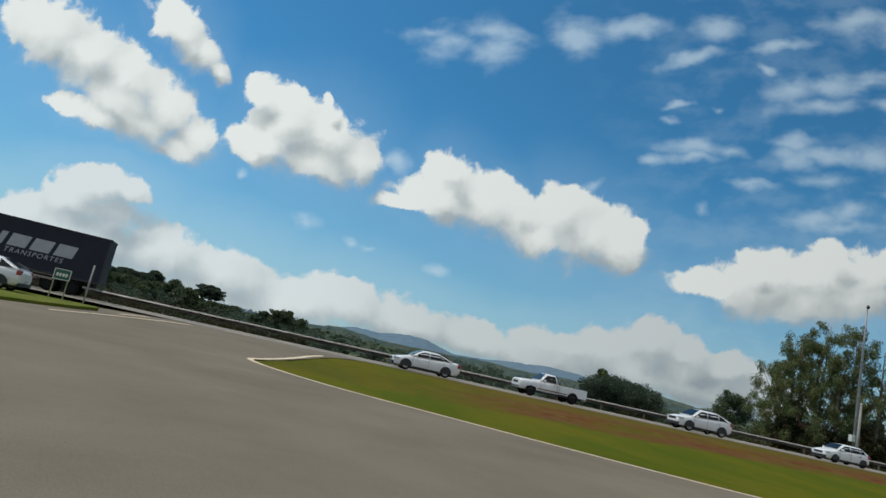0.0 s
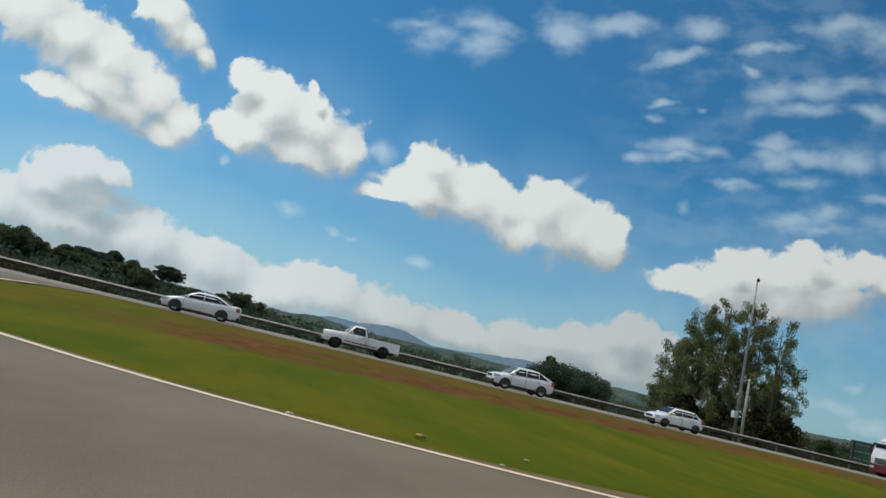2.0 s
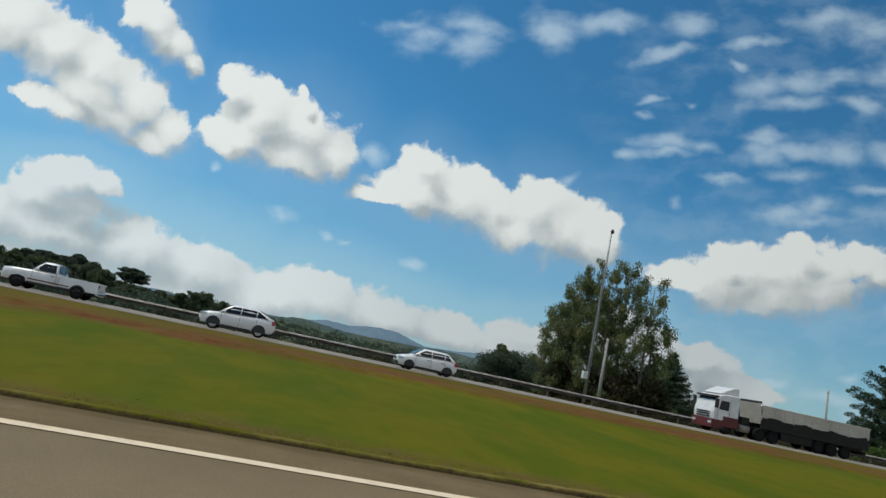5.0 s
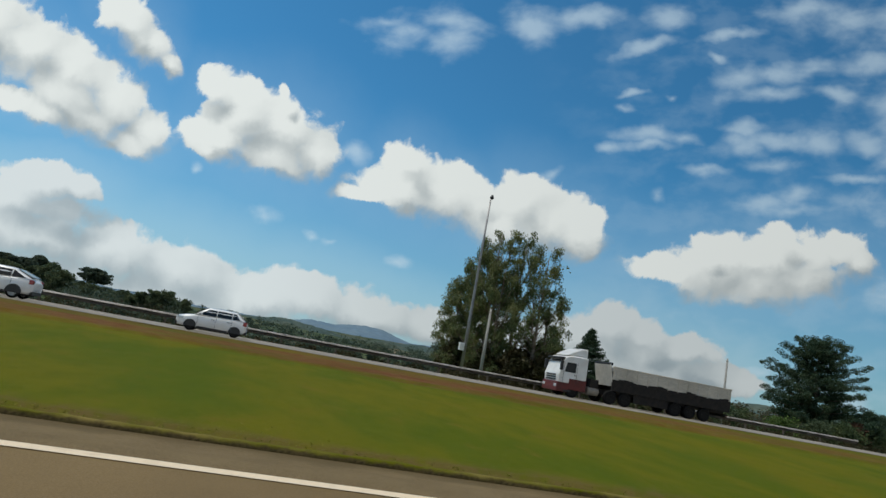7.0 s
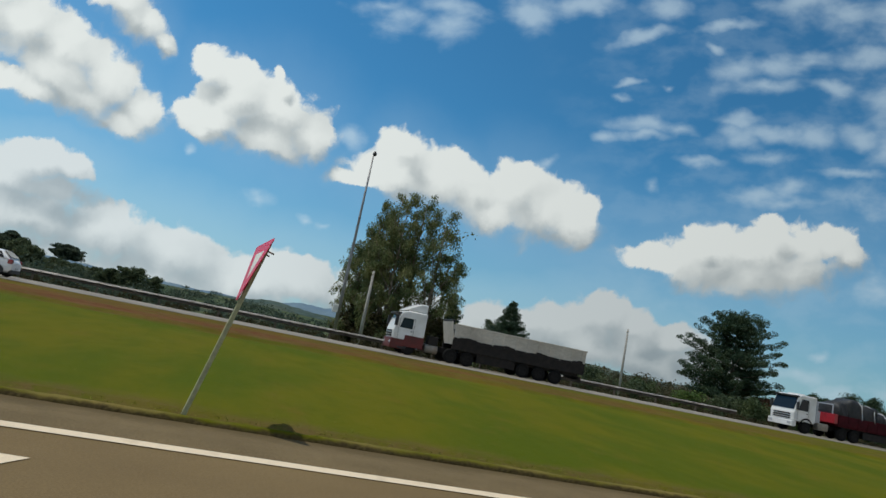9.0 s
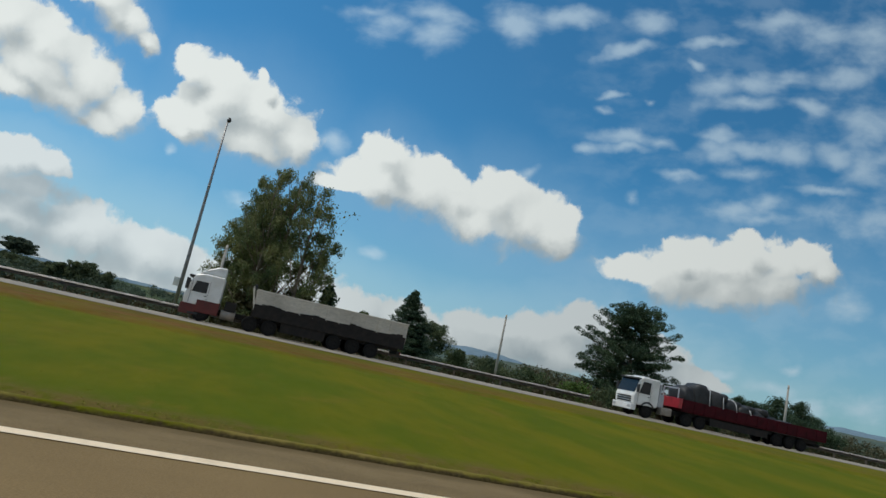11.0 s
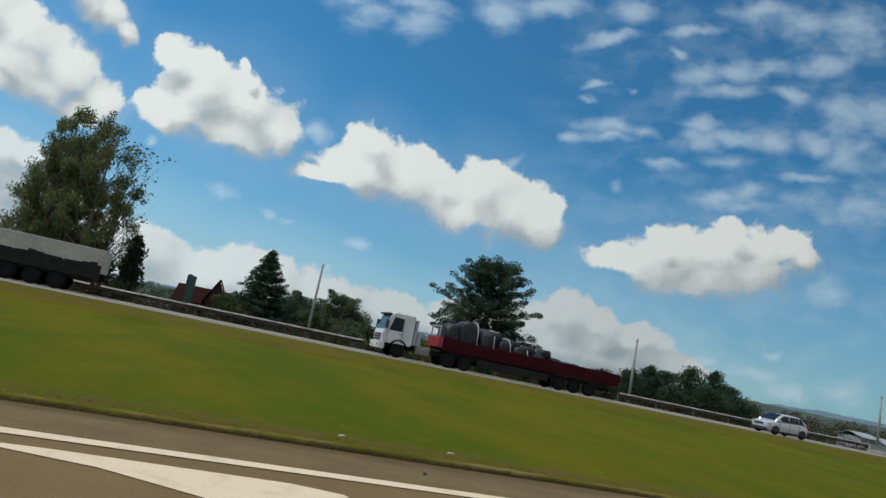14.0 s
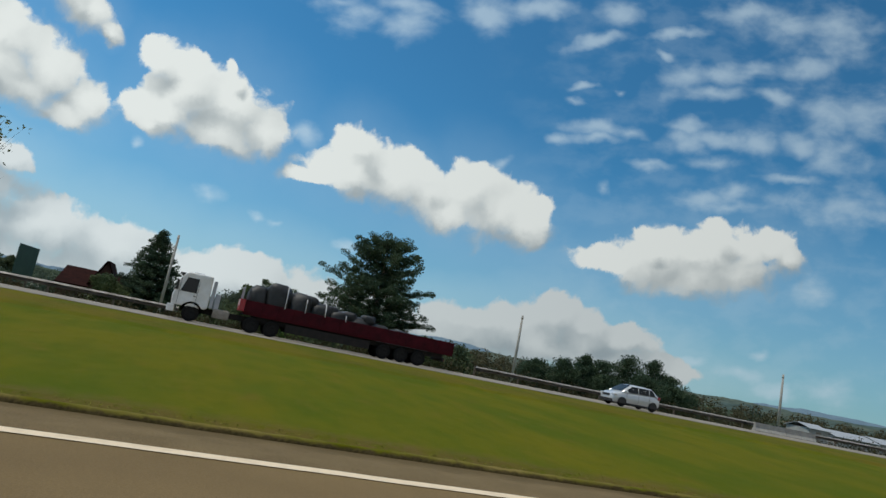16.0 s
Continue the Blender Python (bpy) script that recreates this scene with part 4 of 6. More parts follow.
def wood_tree(x, y, height, spread, seed, z=None, leaf=None, up=0.55, bare=0.12, label=WOOD_LABEL, size=0.2, count=130):
    return tree("woodland_tree", label, on_ground(x, y, z), height, spread, seed, leaf or LEAF_WOOD, BARK, bare=bare, limbs=22, clumps=3, count=count, size=size, clump=spread * 0.32, up=up,
                trunk_r=0.03 * height, group="woodland trees", fill=12)


# the clump past the pine
for i, (x, y, top, s) in enumerate(((145.0, 110, 4.4, 3.4), (149.5, 106, 5.6, 3.2), (154.4, 107, 7.6, 2.6), (159.5, 108, 6.9, 3.6), (165.0, 107, 8.9, 3.6), (171.0, 107, 9.2, 3.6), (176.0, 108, 6.6, 3.6), (180.0, 107, 3.8, 3.0), (166, 102, 5.0, 4.0), (174, 103, 4.2, 3.6), (157, 103, 4.0, 3.4))):
    wood_tree(x, y, top - ground_z(x, y), s, 280 + i, leaf=LEAF_PINE, size=0.16, count=130)
# low growth along the verge, between the pine and the poles
for i, (x, y, h, s, lf) in enumerate(((83.0, 63, 2.2, 2.0, LEAF_DARK), (86.0, 66, 2.6, 2.2, LEAF_WOOD), (90.0, 62, 2.2, 2.0, LEAF_BUSH), (93.5, 60, 2.6, 1.8, LEAF_DARK), (105.0, 62, 3.4, 2.2, LEAF_WOOD), (108.5, 61, 3.2, 2.0, LEAF_DARK),
                                      (98.0, 60, 3.2, 2.1, LEAF_WOOD), (102.0, 63, 3.6, 2.0, LEAF_RUST), (80.5, 78, 4.0, 1.6, LEAF_WOOD), (86.5, 80, 3.6, 3.0, LEAF_DARK), (70.0, 80, 3.6, 2.2, LEAF_WOOD))):
    tree("roadside_bush", "leafy green bush on the verge behind the guardrail", on_ground(x, y), h + 0.6, s, 100 + i, lf, BARK, bare=0.06, limbs=14, clumps=3, count=100, size=0.15, clump=0.75, up=0.4, trunk_r=0.07,
         group="roadside bushes", fill=8)
# the dark wood at the western end, broad crowns and a few flat-topped ones above them
WOOD_LINE = ((-34, 1.5, 10), (-31, 1.8, 10), (-28.5, 1.6, 10), (-26.4, 1.9, 9), (-24.6, 1.5, 9), (-22.9, 1.5, 9), (-21.4, 2.15, 9), (-20.1, 2.35, 9.5), (-19.0, 1.85, 7), (-18.0, 1.25, 7), (-17.3, 1.7, 5), (-16.4, 1.45, 7),
             (-15.4, 1.5, 8), (-14.3, 1.35, 7), (-13.3, 1.5, 6), (-12.2, 2.0, 7.5), (-11.1, 1.55, 7.5), (-10.2, 1.0, 6.0), (-9.2, 0.85, 6), (-8.2, 0.9, 5.5), (-7.2, 0.9, 6))
for i, (az, el, s) in enumerate(WOOD_LINE):
    d = 455 + 30 * math.sin(i * 2.3)
    x, y = -9.8 + d * math.sin(radians(az)), -7.5 + d * math.cos(radians(az))
    g = ground_z(x, y)
    tree("woodland_tree", "broad dark green tree in the shady wood", on_ground(x, y), EYE + d * math.tan(radians(el)) - g, s, 130 + i, LEAF_DARK, BARK, bare=0.10, limbs=26, clumps=4, count=110, size=0.5, clump=s * 0.25,
         up=0.5, trunk_r=0.4, group="woodland trees", fill=30, wild=(0.55, 1.2))
for i, (az, el, s) in enumerate(((-4.8, 1.2, 4.0), (-5.5, 0.75, 4.5), (-3.8, 1.45, 5.5), (-2.7, 1.55, 6.0), (-1.7, 1.2, 4.5))):
    d = 396 + 6 * math.sin(i * 2.0)
    x, y = -9.8 + d * math.sin(radians(az)), -7.5 + d * math.cos(radians(az))
    tree("woodland_tree", "dark green tree in the clump beyond the highway", on_ground(x, y), EYE + d * math.tan(radians(el)) - ground_z(x, y), s, 180 + i, LEAF_DARK, BARK, bare=0.2, limbs=22, clumps=3, count=90, size=0.42,
         clump=s * 0.25, up=0.6, trunk_r=0.3, group="woodland trees", fill=10, wild=(0.5, 1.25))
for i, (az, el, s, d) in enumerate(((-9.35, 2.2, 10.0, 473), (-15.7, 2.05, 9.5, 500), (-14.5, 2.0, 8.0, 506), (-13.7, 2.4, 6.0, 520), (-16.9, 1.9, 7.0, 498))):
    x, y = -9.8 + d * math.sin(radians(az)), -7.5 + d * math.cos(radians(az))
    tree("flat_topped_tree", "tall tree with a flat umbrella-shaped crown in the dark wood", on_ground(x, y), EYE + d * math.tan(radians(el)) - ground_z(x, y), s, 155 + i, LEAF_FAR, BARK, bare=0.60, limbs=52, clumps=4, count=120, size=0.50,
         clump=1.6, up=0.26, trunk_r=0.45, shape=lambda q: math.sqrt(max(0.04, 1.0 - q * q)), flat=0.42, group="woodland trees", wild=(0.7, 1.05))
for i, (x, y, top, s) in enumerate(((90.5, 217, 8.0, 7), (99, 219, 9.0, 8), (108, 222, 8.4, 8), (115, 224, 7.5, 7))):
    wood_tree(x, y, top - ground_z(x, y), s, 160 + i, size=0.30, leaf=LEAF_FAR, count=170)
tree("slender_tree", "slender tree with a thin open top in the middle distance", on_ground(92.8, 217), 12.3 - ground_z(92.8, 217), 3.2, 168, LEAF_WOOD, BARK, bare=0.2, limbs=18, clumps=3, count=40, size=0.5, clump=1.2, up=0.7, trunk_r=0.2)


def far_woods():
    """The broken line of woods and hedges over the fields, out to the hills."""
    r = random.Random(21)
    centres, sizes = [], []
    for i in range(1500):
        az = radians(r.uniform(-35, 78))
        d = 240 * (1 + 3.2 * r.random() ** 1.4)
        x, y = 30 + d * math.sin(az), d * math.cos(az)
        if noise.noise(Vector((x * 0.009, y * 0.009, 17))) < -0.08:
            continue
        h = (1.6 + 5.5 * r.random() ** 2.5) * (1 + d / 900)
        g = ground_z(x, y)
        for k in range(3):
            w = h * 0.9
            centres.append((x + r.uniform(-w, w), y + r.uniform(-w, w), g + h * r.uniform(0.3, 0.8)))
            sizes.append(h * r.uniform(0.22, 0.40))
    me = leaf_mesh("far_woods", centres, sizes, 110, 0.55, LEAF_FAR, 5, flat=0.75)
    tagged(new("far_woods", me), "dark green broken woods and hedges across the valley", "woods", kind="stuff")


far_woods()


def valley_scrub():
    """Olive and brown scrub filling the low ground past the last trees."""
    r = random.Random(33)
    centres, sizes = [], []
    for i in range(620):
        x, y = r.uniform(120, 440), r.uniform(88, 210)
        if x < 195 and y < 125 or 195 < x < 305 and y < 142 or noise.noise(Vector((x * 0.02, y * 0.03, 5))) < -0.4:
            continue
        g = ground_z(x, y)
        h = 2.0 + 0.024 * y + 0.008 * max(0, x - 200) + r.uniform(-2.6, 0.6) - g
        for k in range(5):
            centres.append((x + r.uniform(-3, 3), y + r.uniform(-3, 3), g + h * (0.2 + 0.17 * k) - r.uniform(0, 0.6)))
            sizes.append(r.uniform(0.9, 1.7))
    me = leaf_mesh("valley_scrub", centres, sizes, 70, 0.34, LEAF_SCRUB, 7, flat=0.75)
    tagged(new("valley_scrub", me), "olive and brown scrub across the low ground", "scrub", kind="stuff")


valley_scrub()


def verge_growth():
    """Rank weeds and grass behind the guardrail, coloured dark for the shade there."""
    r = random.Random(22)
    centres, sizes = [], []
    for i in range(1100):
        x, y = r.uniform(-70, 230) if i < 850 else r.uniform(-60, -16), 43.0 + abs(r.gauss(0, 1)) * 5
        if -17 < x < 3.5:
            continue
        h = r.uniform(0.25, 0.75) * (1.6 if noise.noise(Vector((x * 0.08, y * 0.1, 2))) > 0.1 else 0.7)
        centres.append((x, y, ground_z(x, y) + h * 0.5))
        sizes.append(h * 0.8)
    me = leaf_mesh("verge_weeds", centres, sizes, 44, 0.10, LEAF_SHADED, 6, flat=0.7)
    tagged(new("verge_weeds", me), "rank weeds behind the guardrail, painted dark brown for shade", "weeds", kind="stuff")


verge_growth()


def grass_tufts():
    """Short blades over the near part of the median, thickest along the kerb."""
    r = np.random.RandomState(9)
    pts = []
    while len(pts) < 6000:
        x = r.uniform(-14, 108)
        k = r.rand() * 0.9
        y0 = kerb_line(x) + 0.12
        y = y0 + (abs(r.normal()) * 0.30 if k < 0.5 else r.exponential(2.2))
        if in_median(x, y + 0.05):
            pts.append((x, y))
    v, f = [], []
    for x, y in pts:
        z = ground_z(x, y) - 0.01
        h = r.uniform(0.012, 0.030)
        for b in range(2):
            a = r.uniform(0, 6.28)
            dx, dy = math.cos(a) * 0.007, math.sin(a) * 0.007
            lx, ly = r.uniform(-0.05, 0.05, 2)
            n = len(v)
            v += [(x - dx, y - dy, z), (x + dx, y + dy, z), (x + lx, y + ly, z + h)]
            f.append((n, n + 1, n + 2))
    me = bpy.data.meshes.new("grass")
    me.from_pydata(v, [], f)
    me.materials.append(GRASS_BLADE)
    tagged(new("grass", me), "short green and straw-coloured grass blades along the kerb", "grass", kind="stuff")


grass_tufts()

# ------------------------------------------------------------------ vehicles
CAR_WHITE = material("white_car_paint", (0.80, 0.80, 0.80), 0.28, color2=(0.70, 0.70, 0.69), scale=1.5, coat=0.6)
CAR_SILVER = material("silver_car_paint", (0.62, 0.64, 0.66), 0.32, 0.35, color2=(0.54, 0.56, 0.58), scale=1.5, coat=0.6)
TRUCK_WHITE = material("white_truck_paint", (0.78, 0.78, 0.77), 0.35, color2=(0.62, 0.61, 0.58), scale=1.2, coat=0.3)
TRUCK_RED = material("dark_red_paint", (0.066, 0.003, 0.008), 0.8, color2=(0.034, 0.002, 0.005), scale=1.5, spec=0.2)
BRIGHT_RED = material("bright_red_paint", (0.40, 0.012, 0.022), 0.5, color2=(0.26, 0.010, 0.016), scale=2, coat=0.3)
BUMPER_RED = material("maroon_paint", (0.13, 0.014, 0.012), 0.5, color2=(0.08, 0.012, 0.010), scale=2)
TIPPER_GREY = material("dusty_grey_paint", (0.60, 0.55, 0.47), 0.75, color2=(0.42, 0.38, 0.32), scale=0.8, detail=8, fine=(12, 0.12), stretch=(0.4, 1, 1))
DARK_BLUE = material("dark_blue_curtain", (0.008, 0.011, 0.022), 0.75, color2=(0.013, 0.016, 0.028), scale=0.6, fine=(8, 0.1))
LOGO_GREY = material("pale_grey_print", (0.42, 0.43, 0.46), 0.6, color2=(0.36, 0.37, 0.40), scale=2)
RUBBER = material("tyre_rubber", (0.011, 0.011, 0.011), 0.95, color2=(0.018, 0.017, 0.016), scale=8, spec=0.1)
PLASTIC = material("black_plastic", (0.022, 0.022, 0.023), 0.6, color2=(0.03, 0.03, 0.03), scale=6)
# dirty underside, taken near black to hold the shade beneath vehicles
UNDER = material("dirty_shaded_chassis", (0.012, 0.011, 0.010), 0.95, color2=(0.024, 0.019, 0.016), scale=3)
RIM = material("alloy_rim", (0.48, 0.48, 0.49), 0.38, 0.7, color2=(0.36, 0.36, 0.36), scale=8)
# rims coloured almost black for the deep shade round lorry wheels
RIM_STEEL = material("shaded_steel_rim", (0.030, 0.029, 0.028), 0.8, color2=(0.015, 0.014, 0.013), scale=8, spec=0.1)
CHROME = material("chrome", (0.66, 0.66, 0.67), 0.15, 0.9)
LAMP_CLEAR = material("headlamp_lens", (0.60, 0.62, 0.64), 0.12, 0.3, coat=1.0)
LAMP_RED = material("tail_lamp_lens", (0.30, 0.012, 0.012), 0.2, coat=1.0)
TARP = material("dark_tarpaulin", (0.008, 0.009, 0.010), 0.6, color2=(0.020, 0.022, 0.024), scale=2, fine=(10, 0.2), bump=0.5, bump_scale=5)
STRAP = material("pale_strap", (0.55, 0.56, 0.58), 0.6, color2=(0.42, 0.42, 0.42), scale=4)
PLATE = material("plate_grey", (0.45, 0.46, 0.47), 0.5)


def glass_material(name, tint):
    m = bpy.data.materials.new(name)
    m.use_nodes = True
    b = m.node_tree.nodes["Principled BSDF"]
    b.inputs["Base Color"].default_value = (*tint, 1)
    b.inputs["Roughness"].default_value = 0.10
    b.inputs["Specular IOR Level"].default_value = 0.30
    return m


GLASS = glass_material("tinted_car_glass", (0.012, 0.016, 0.020))


def loft(bm, stations, section, caps=True):
    rings = [[bm.verts.new(p) for p in section(*s)] for s in stations]
    n = len(rings[0])
    for a, b in zip(rings, rings[1:]):
        for k in range(n - 1):
            bm.faces.new((a[k], b[k], b[k + 1], a[k + 1])).smooth = True
        bm.faces.new((a[n - 1], b[n - 1], b[0], a[0])).smooth = True
    if caps:
        bm.faces.new(rings[0])
        bm.faces.new(rings[-1][::-1])
    bmesh.ops.recalc_face_normals(bm, faces=bm.faces)
    return bm


def body_section(x, w, lo, sh, c):
    half = [(-w * 0.84, lo), (-w * 0.97, lo + 0.10), (-w, lerp(lo, sh, 0.5)), (-w * 0.985, sh - 0.09), (-w * 0.92, sh - 0.005), (-w * 0.5, lerp(sh, c, 0.8)), (0, c)]
    return [Vector((x, y, z)) for y, z in half] + [Vector((x, -y, z)) for y, z in half[-2::-1]]


def wheel(parent, x, y, r, width, side, rim=RIM, spokes=5):
    """side: -1 for the one that faces the near road."""
    hub = thing("wheel", "", "")
    hub.parent = parent
    hub.location = (x, y, r)
    hub.empty_display_size = 0.1
    bm = bmesh.new()
    prof = [(r * 0.66, -width / 2 + 0.01), (r * 0.90, -width / 2), (r * 0.985, -width / 2 + 0.03), (r, 0), (r * 0.985, width / 2 - 0.03), (r * 0.90, width / 2), (r * 0.66, width / 2 - 0.01)]
    n = 22
    rings = [[bm.verts.new((q * math.cos(2 * math.pi * i / n), yy, q * math.sin(2 * math.pi * i / n))) for q, yy in prof] for i in range(n)]
    for i in range(n):
        for k in range(len(prof) - 1):
            bm.faces.new((rings[i][k], rings[(i + 1) % n][k], rings[(i + 1) % n][k + 1], rings[i][k + 1])).smooth = True
    part("tyre", bm, RUBBER, hub)
    bm = bmesh.new()
    o = side * (width / 2 - 0.035)
    tube(bm, (0, o - side * 0.03, 0), (0, o + side * 0.012, 0), r * 0.17, r * 0.15, 12)
    for i in range(spokes):
        a = 2 * math.pi * i / spokes + 0.3
        m = Matrix.Rotation(-a, 4, "Y")
        box(bm, r * 0.12, r * 0.62, o - 0.015, o + 0.015, -r * 0.10, r * 0.10, m)
    seg = 20
    for i in range(seg):
        a0, a1 = 2 * math.pi * i / seg, 2 * math.pi * (i + 1) / seg
        q = [Vector((rr * math.cos(a), yy, rr * math.sin(a))) for a in (a0, a1) for rr, yy in ((r * 0.58, o - side * 0.01), (r * 0.68, o + side * 0.02))]
        v = [bm.verts.new(p) for p in q]
        bm.faces.new((v[0], v[1], v[3], v[2]))
    tube(bm, (0, o - side * 0.07, 0), (0, o - side * 0.06, 0), r * 0.66, r * 0.66, 20)
    part("rim", bm, rim, hub)
    return hub


def quad_panel(bm, pts, thick=0.012):
    """A thin plate with the given outline."""
    pts = [Vector(p) for p in pts]
    nrm = (pts[1] - pts[0]).cross(pts[2] - pts[0]).normalized() * thick
    a, b = [bm.verts.new(p) for p in pts], [bm.verts.new(p - nrm) for p in pts]
    bm.faces.new(a)
    bm.faces.new(b[::-1])
    n = len(pts)
    for i in range(n):
        bm.faces.new((a[i], b[i], b[(i + 1) % n], a[(i + 1) % n]))
    bmesh.ops.recalc_face_normals(bm, faces=bm.faces)
    return bm


def car(label, spec, place, paint, category="car"):
    """A car whose nose points to -x. spec: measures in metres."""
    root = thing("car" if category == "car" else "pickup_truck", label, category, "vehicles on the highway")
    L, W, H = spec["size"]
    w = W / 2
    lo = spec.get("lo", 0.22)
    bm = bmesh.new()
    loft(bm, [(x, w * f, l, s, c) for x, f, l, s, c in spec["body"]], body_section)
    part("body", bm, paint, root)
    # cabin
    xa, xb, xc, xd = spec["cabin"]          # windscreen foot, roof front, roof rear, rear glass foot
    belt, belt_r, roof = spec["belt"], spec.get("belt_rear", spec["belt"]), H
    wb, wt = w * 0.93, w * 0.72

    def belt_at(x):
        return lerp(belt, belt_r, max(0, min(1, (x - xa) / (xd - xa))))

    def cab_section(x, half, z0, z1):
        k = half
        hw = [(-wb, z0 - 0.04), (-lerp(wb, k, 0.5) - 0.012, lerp(z0, z1, 0.5)), (-k - 0.02, z1 - 0.07), (-k * 0.86, z1 - 0.012), (-k * 0.45, z1 + 0.012), (0, z1 + 0.02)]
        return [Vector((x, y, z)) for y, z in hw] + [Vector((x, -y, z)) for y, z in hw[-2::-1]]

    bm = bmesh.new()
    st = []
    for x, f in ((xa, 0.0), (lerp(xa, xb, 0.5), 0.55), (xb, 0.955), (lerp(xb, xc, 0.35), 1.0), (lerp(xb, xc, 0.75), 0.99), (xc, 0.94), (lerp(xc, xd, 0.5), 0.52), (xd, 0.0)):
        z0 = belt_at(x)
        z1 = lerp(z0 + 0.03, roof - 0.02, f)
        st.append((x, lerp(wb * 0.97, wt, f), z0, z1))
    loft(bm, st, cab_section)
    part("cabin", bm, paint, root)

    def side(x, s, sgn, out=0.012):
        f = max(0.0, min(1.0, (x - xa) / (xb - xa) if x < xb else (1.0 if x < xc else (xd - x) / (xd - xc))))
        z0, z1 = belt_at(x), roof - 0.02
        half = lerp(wb, wt + 0.02, s)
        return Vector((x, sgn * (half + out), lerp(z0 + 0.01, z1 - 0.07, s)))

    # side windows, one for each door
    cuts = spec["windows"]
    for sgn in (-1, 1):
        for x0, x1 in cuts:
            def lim(s, x):
                lox = lerp(xa + 0.10, xb + 0.10, s)
                hix = lerp(xd - 0.16, xc - 0.06, s)
                return max(lox, min(hix, x))
            pts = [side(lim(0, x0), 0.04, sgn), side(lim(0, x1), 0.04, sgn), side(lim(0.9, x1), 0.90, sgn), side(lim(0.9, x0), 0.90, sgn)]
            bm = bmesh.new()
            quad_panel(bm, pts if sgn < 0 else pts[::-1])
            part("side_window", bm, GLASS, root)
    # windscreen and rear glass
    for name, xl, xh in (("windscreen", xa, xb), ("rear_window", xd, xc)):
        if name == "rear_window" and not spec.get("rear_glass", True):
            continue
        s = -1 if name == "windscreen" else 1
        zl, zh = belt_at(xl) + 0.05, roof - 0.06
        pts = []
        for f, hw in ((0.06, wb * 0.86), (0.93, wt * 0.84)):
            for y in ((-hw, hw) if f < 0.5 else (hw, -hw)):
                pts.append(Vector((lerp(xl, xh, f) + s * 0.035, y, lerp(zl, zh, f) + 0.03)))
        bm = bmesh.new()
        quad_panel(bm, pts if s < 0 else pts[::-1])
        part(name, bm, GLASS, root)
    # wheels and arches
    r = spec["wheel"]
    for x in spec["axles"]:
        for sgn in (-1, 1):
            bm = bmesh.new()
            n = 18
            ra = r * 1.16
            c = Vector((x, sgn * (w * 0.985 + 0.006), r * 1.02))
            ring = [c + Vector((ra * math.cos(math.pi * i / n), 0, ra * math.sin(math.pi * i / n))) for i in range(n + 1)]
            ring += [c + Vector((-ra, 0, -(r * 1.02 - lo - 0.02))), c + Vector((ra, 0, -(r * 1.02 - lo - 0.02)))]
            quad_panel(bm, ring if sgn > 0 else ring[::-1], 0.03)
            part("wheel_arch", bm, PLASTIC, root)
            wheel(root, x, sgn * (w - 0.085), r, 0.20, sgn, spec.get("rim", RIM), spec.get("spokes", 5))
    # lamps, bumpers, handles, mirrors, sills
    zf, zr = spec["lamp_z"]
    for sgn in (-1, 1):
        bm = bmesh.new()
        box(bm, 0.05, 0.46, sgn * w * 0.60, sgn * w * 0.955, zf - 0.075, zf + 0.075, bevel=0.03)
        part("headlight", bm, LAMP_CLEAR, root)
        bm = bmesh.new()
        box(bm, L - 0.24, L - 0.015, sgn * w * 0.66, sgn * w * 0.965, zr - 0.12, zr + 0.12, bevel=0.03)
        part("tail_light", bm, LAMP_RED, root)
        bm = bmesh.new()
        box(bm, xa + 0.28, xa + 0.40, sgn * (w * 0.95), sgn * (w + 0.17), belt + 0.02, belt + 0.16, bevel=0.03)
        part("door_mirror", bm, paint, root)
        for hx in spec["handles"]:
            bm = bmesh.new()
            box(bm, hx, hx + 0.17, sgn * (w * 0.99), sgn * (w + 0.028), belt - 0.16, belt - 0.13, bevel=0.006)
            part("door_handle", bm, spec.get("handle", paint), root)
        for dx in spec["seams"]:
            bm = bmesh.new()
            box(bm, dx - 0.006, dx + 0.006, sgn * (w * 0.975), sgn * (w + 0.004), lo + 0.14, belt - 0.02)
            part("door_gap", bm, PLASTIC, root)
        bm = bmesh.new()
        box(bm, spec["axles"][0] + r + 0.1, spec["axles"][1] - r - 0.1, sgn * w * 0.90, sgn * (w * 0.985), lo - 0.03, lo + 0.09, bevel=0.02)
        part("sill", bm, PLASTIC, root)
    for name, x0, x1 in (("front_bumper", -0.03, 0.12), ("rear_bumper", L - 0.12, L + 0.03)):
        bm = bmesh.new()
        box(bm, x0, x1, -w * 0.86, w * 0.86, lo + 0.02, lo + 0.22, bevel=0.04)
        part(name, bm, spec.get("bumper", PLASTIC), root)
    bm = bmesh.new()
    box(bm, -0.02, 0.08, -w * 0.5, w * 0.5, zf - 0.14, zf + 0.02, bevel=0.015)
    part("grille", bm, PLASTIC, root)
    bm = bmesh.new()
    box(bm, 0.3, L - 0.3, -w * 0.8, w * 0.8, lo - 0.06, lo + 0.12)
    part("underbody", bm, UNDER, root)
    bm = bmesh.new()
    box(bm, L + 0.02, L + 0.045, -0.2, 0.2, lo + 0.24, lo + 0.36)
    part("plate", bm, PLATE, root)
    if spec.get("bed"):
        x0, x1 = spec["bed"]
        top = spec["bed_top"]
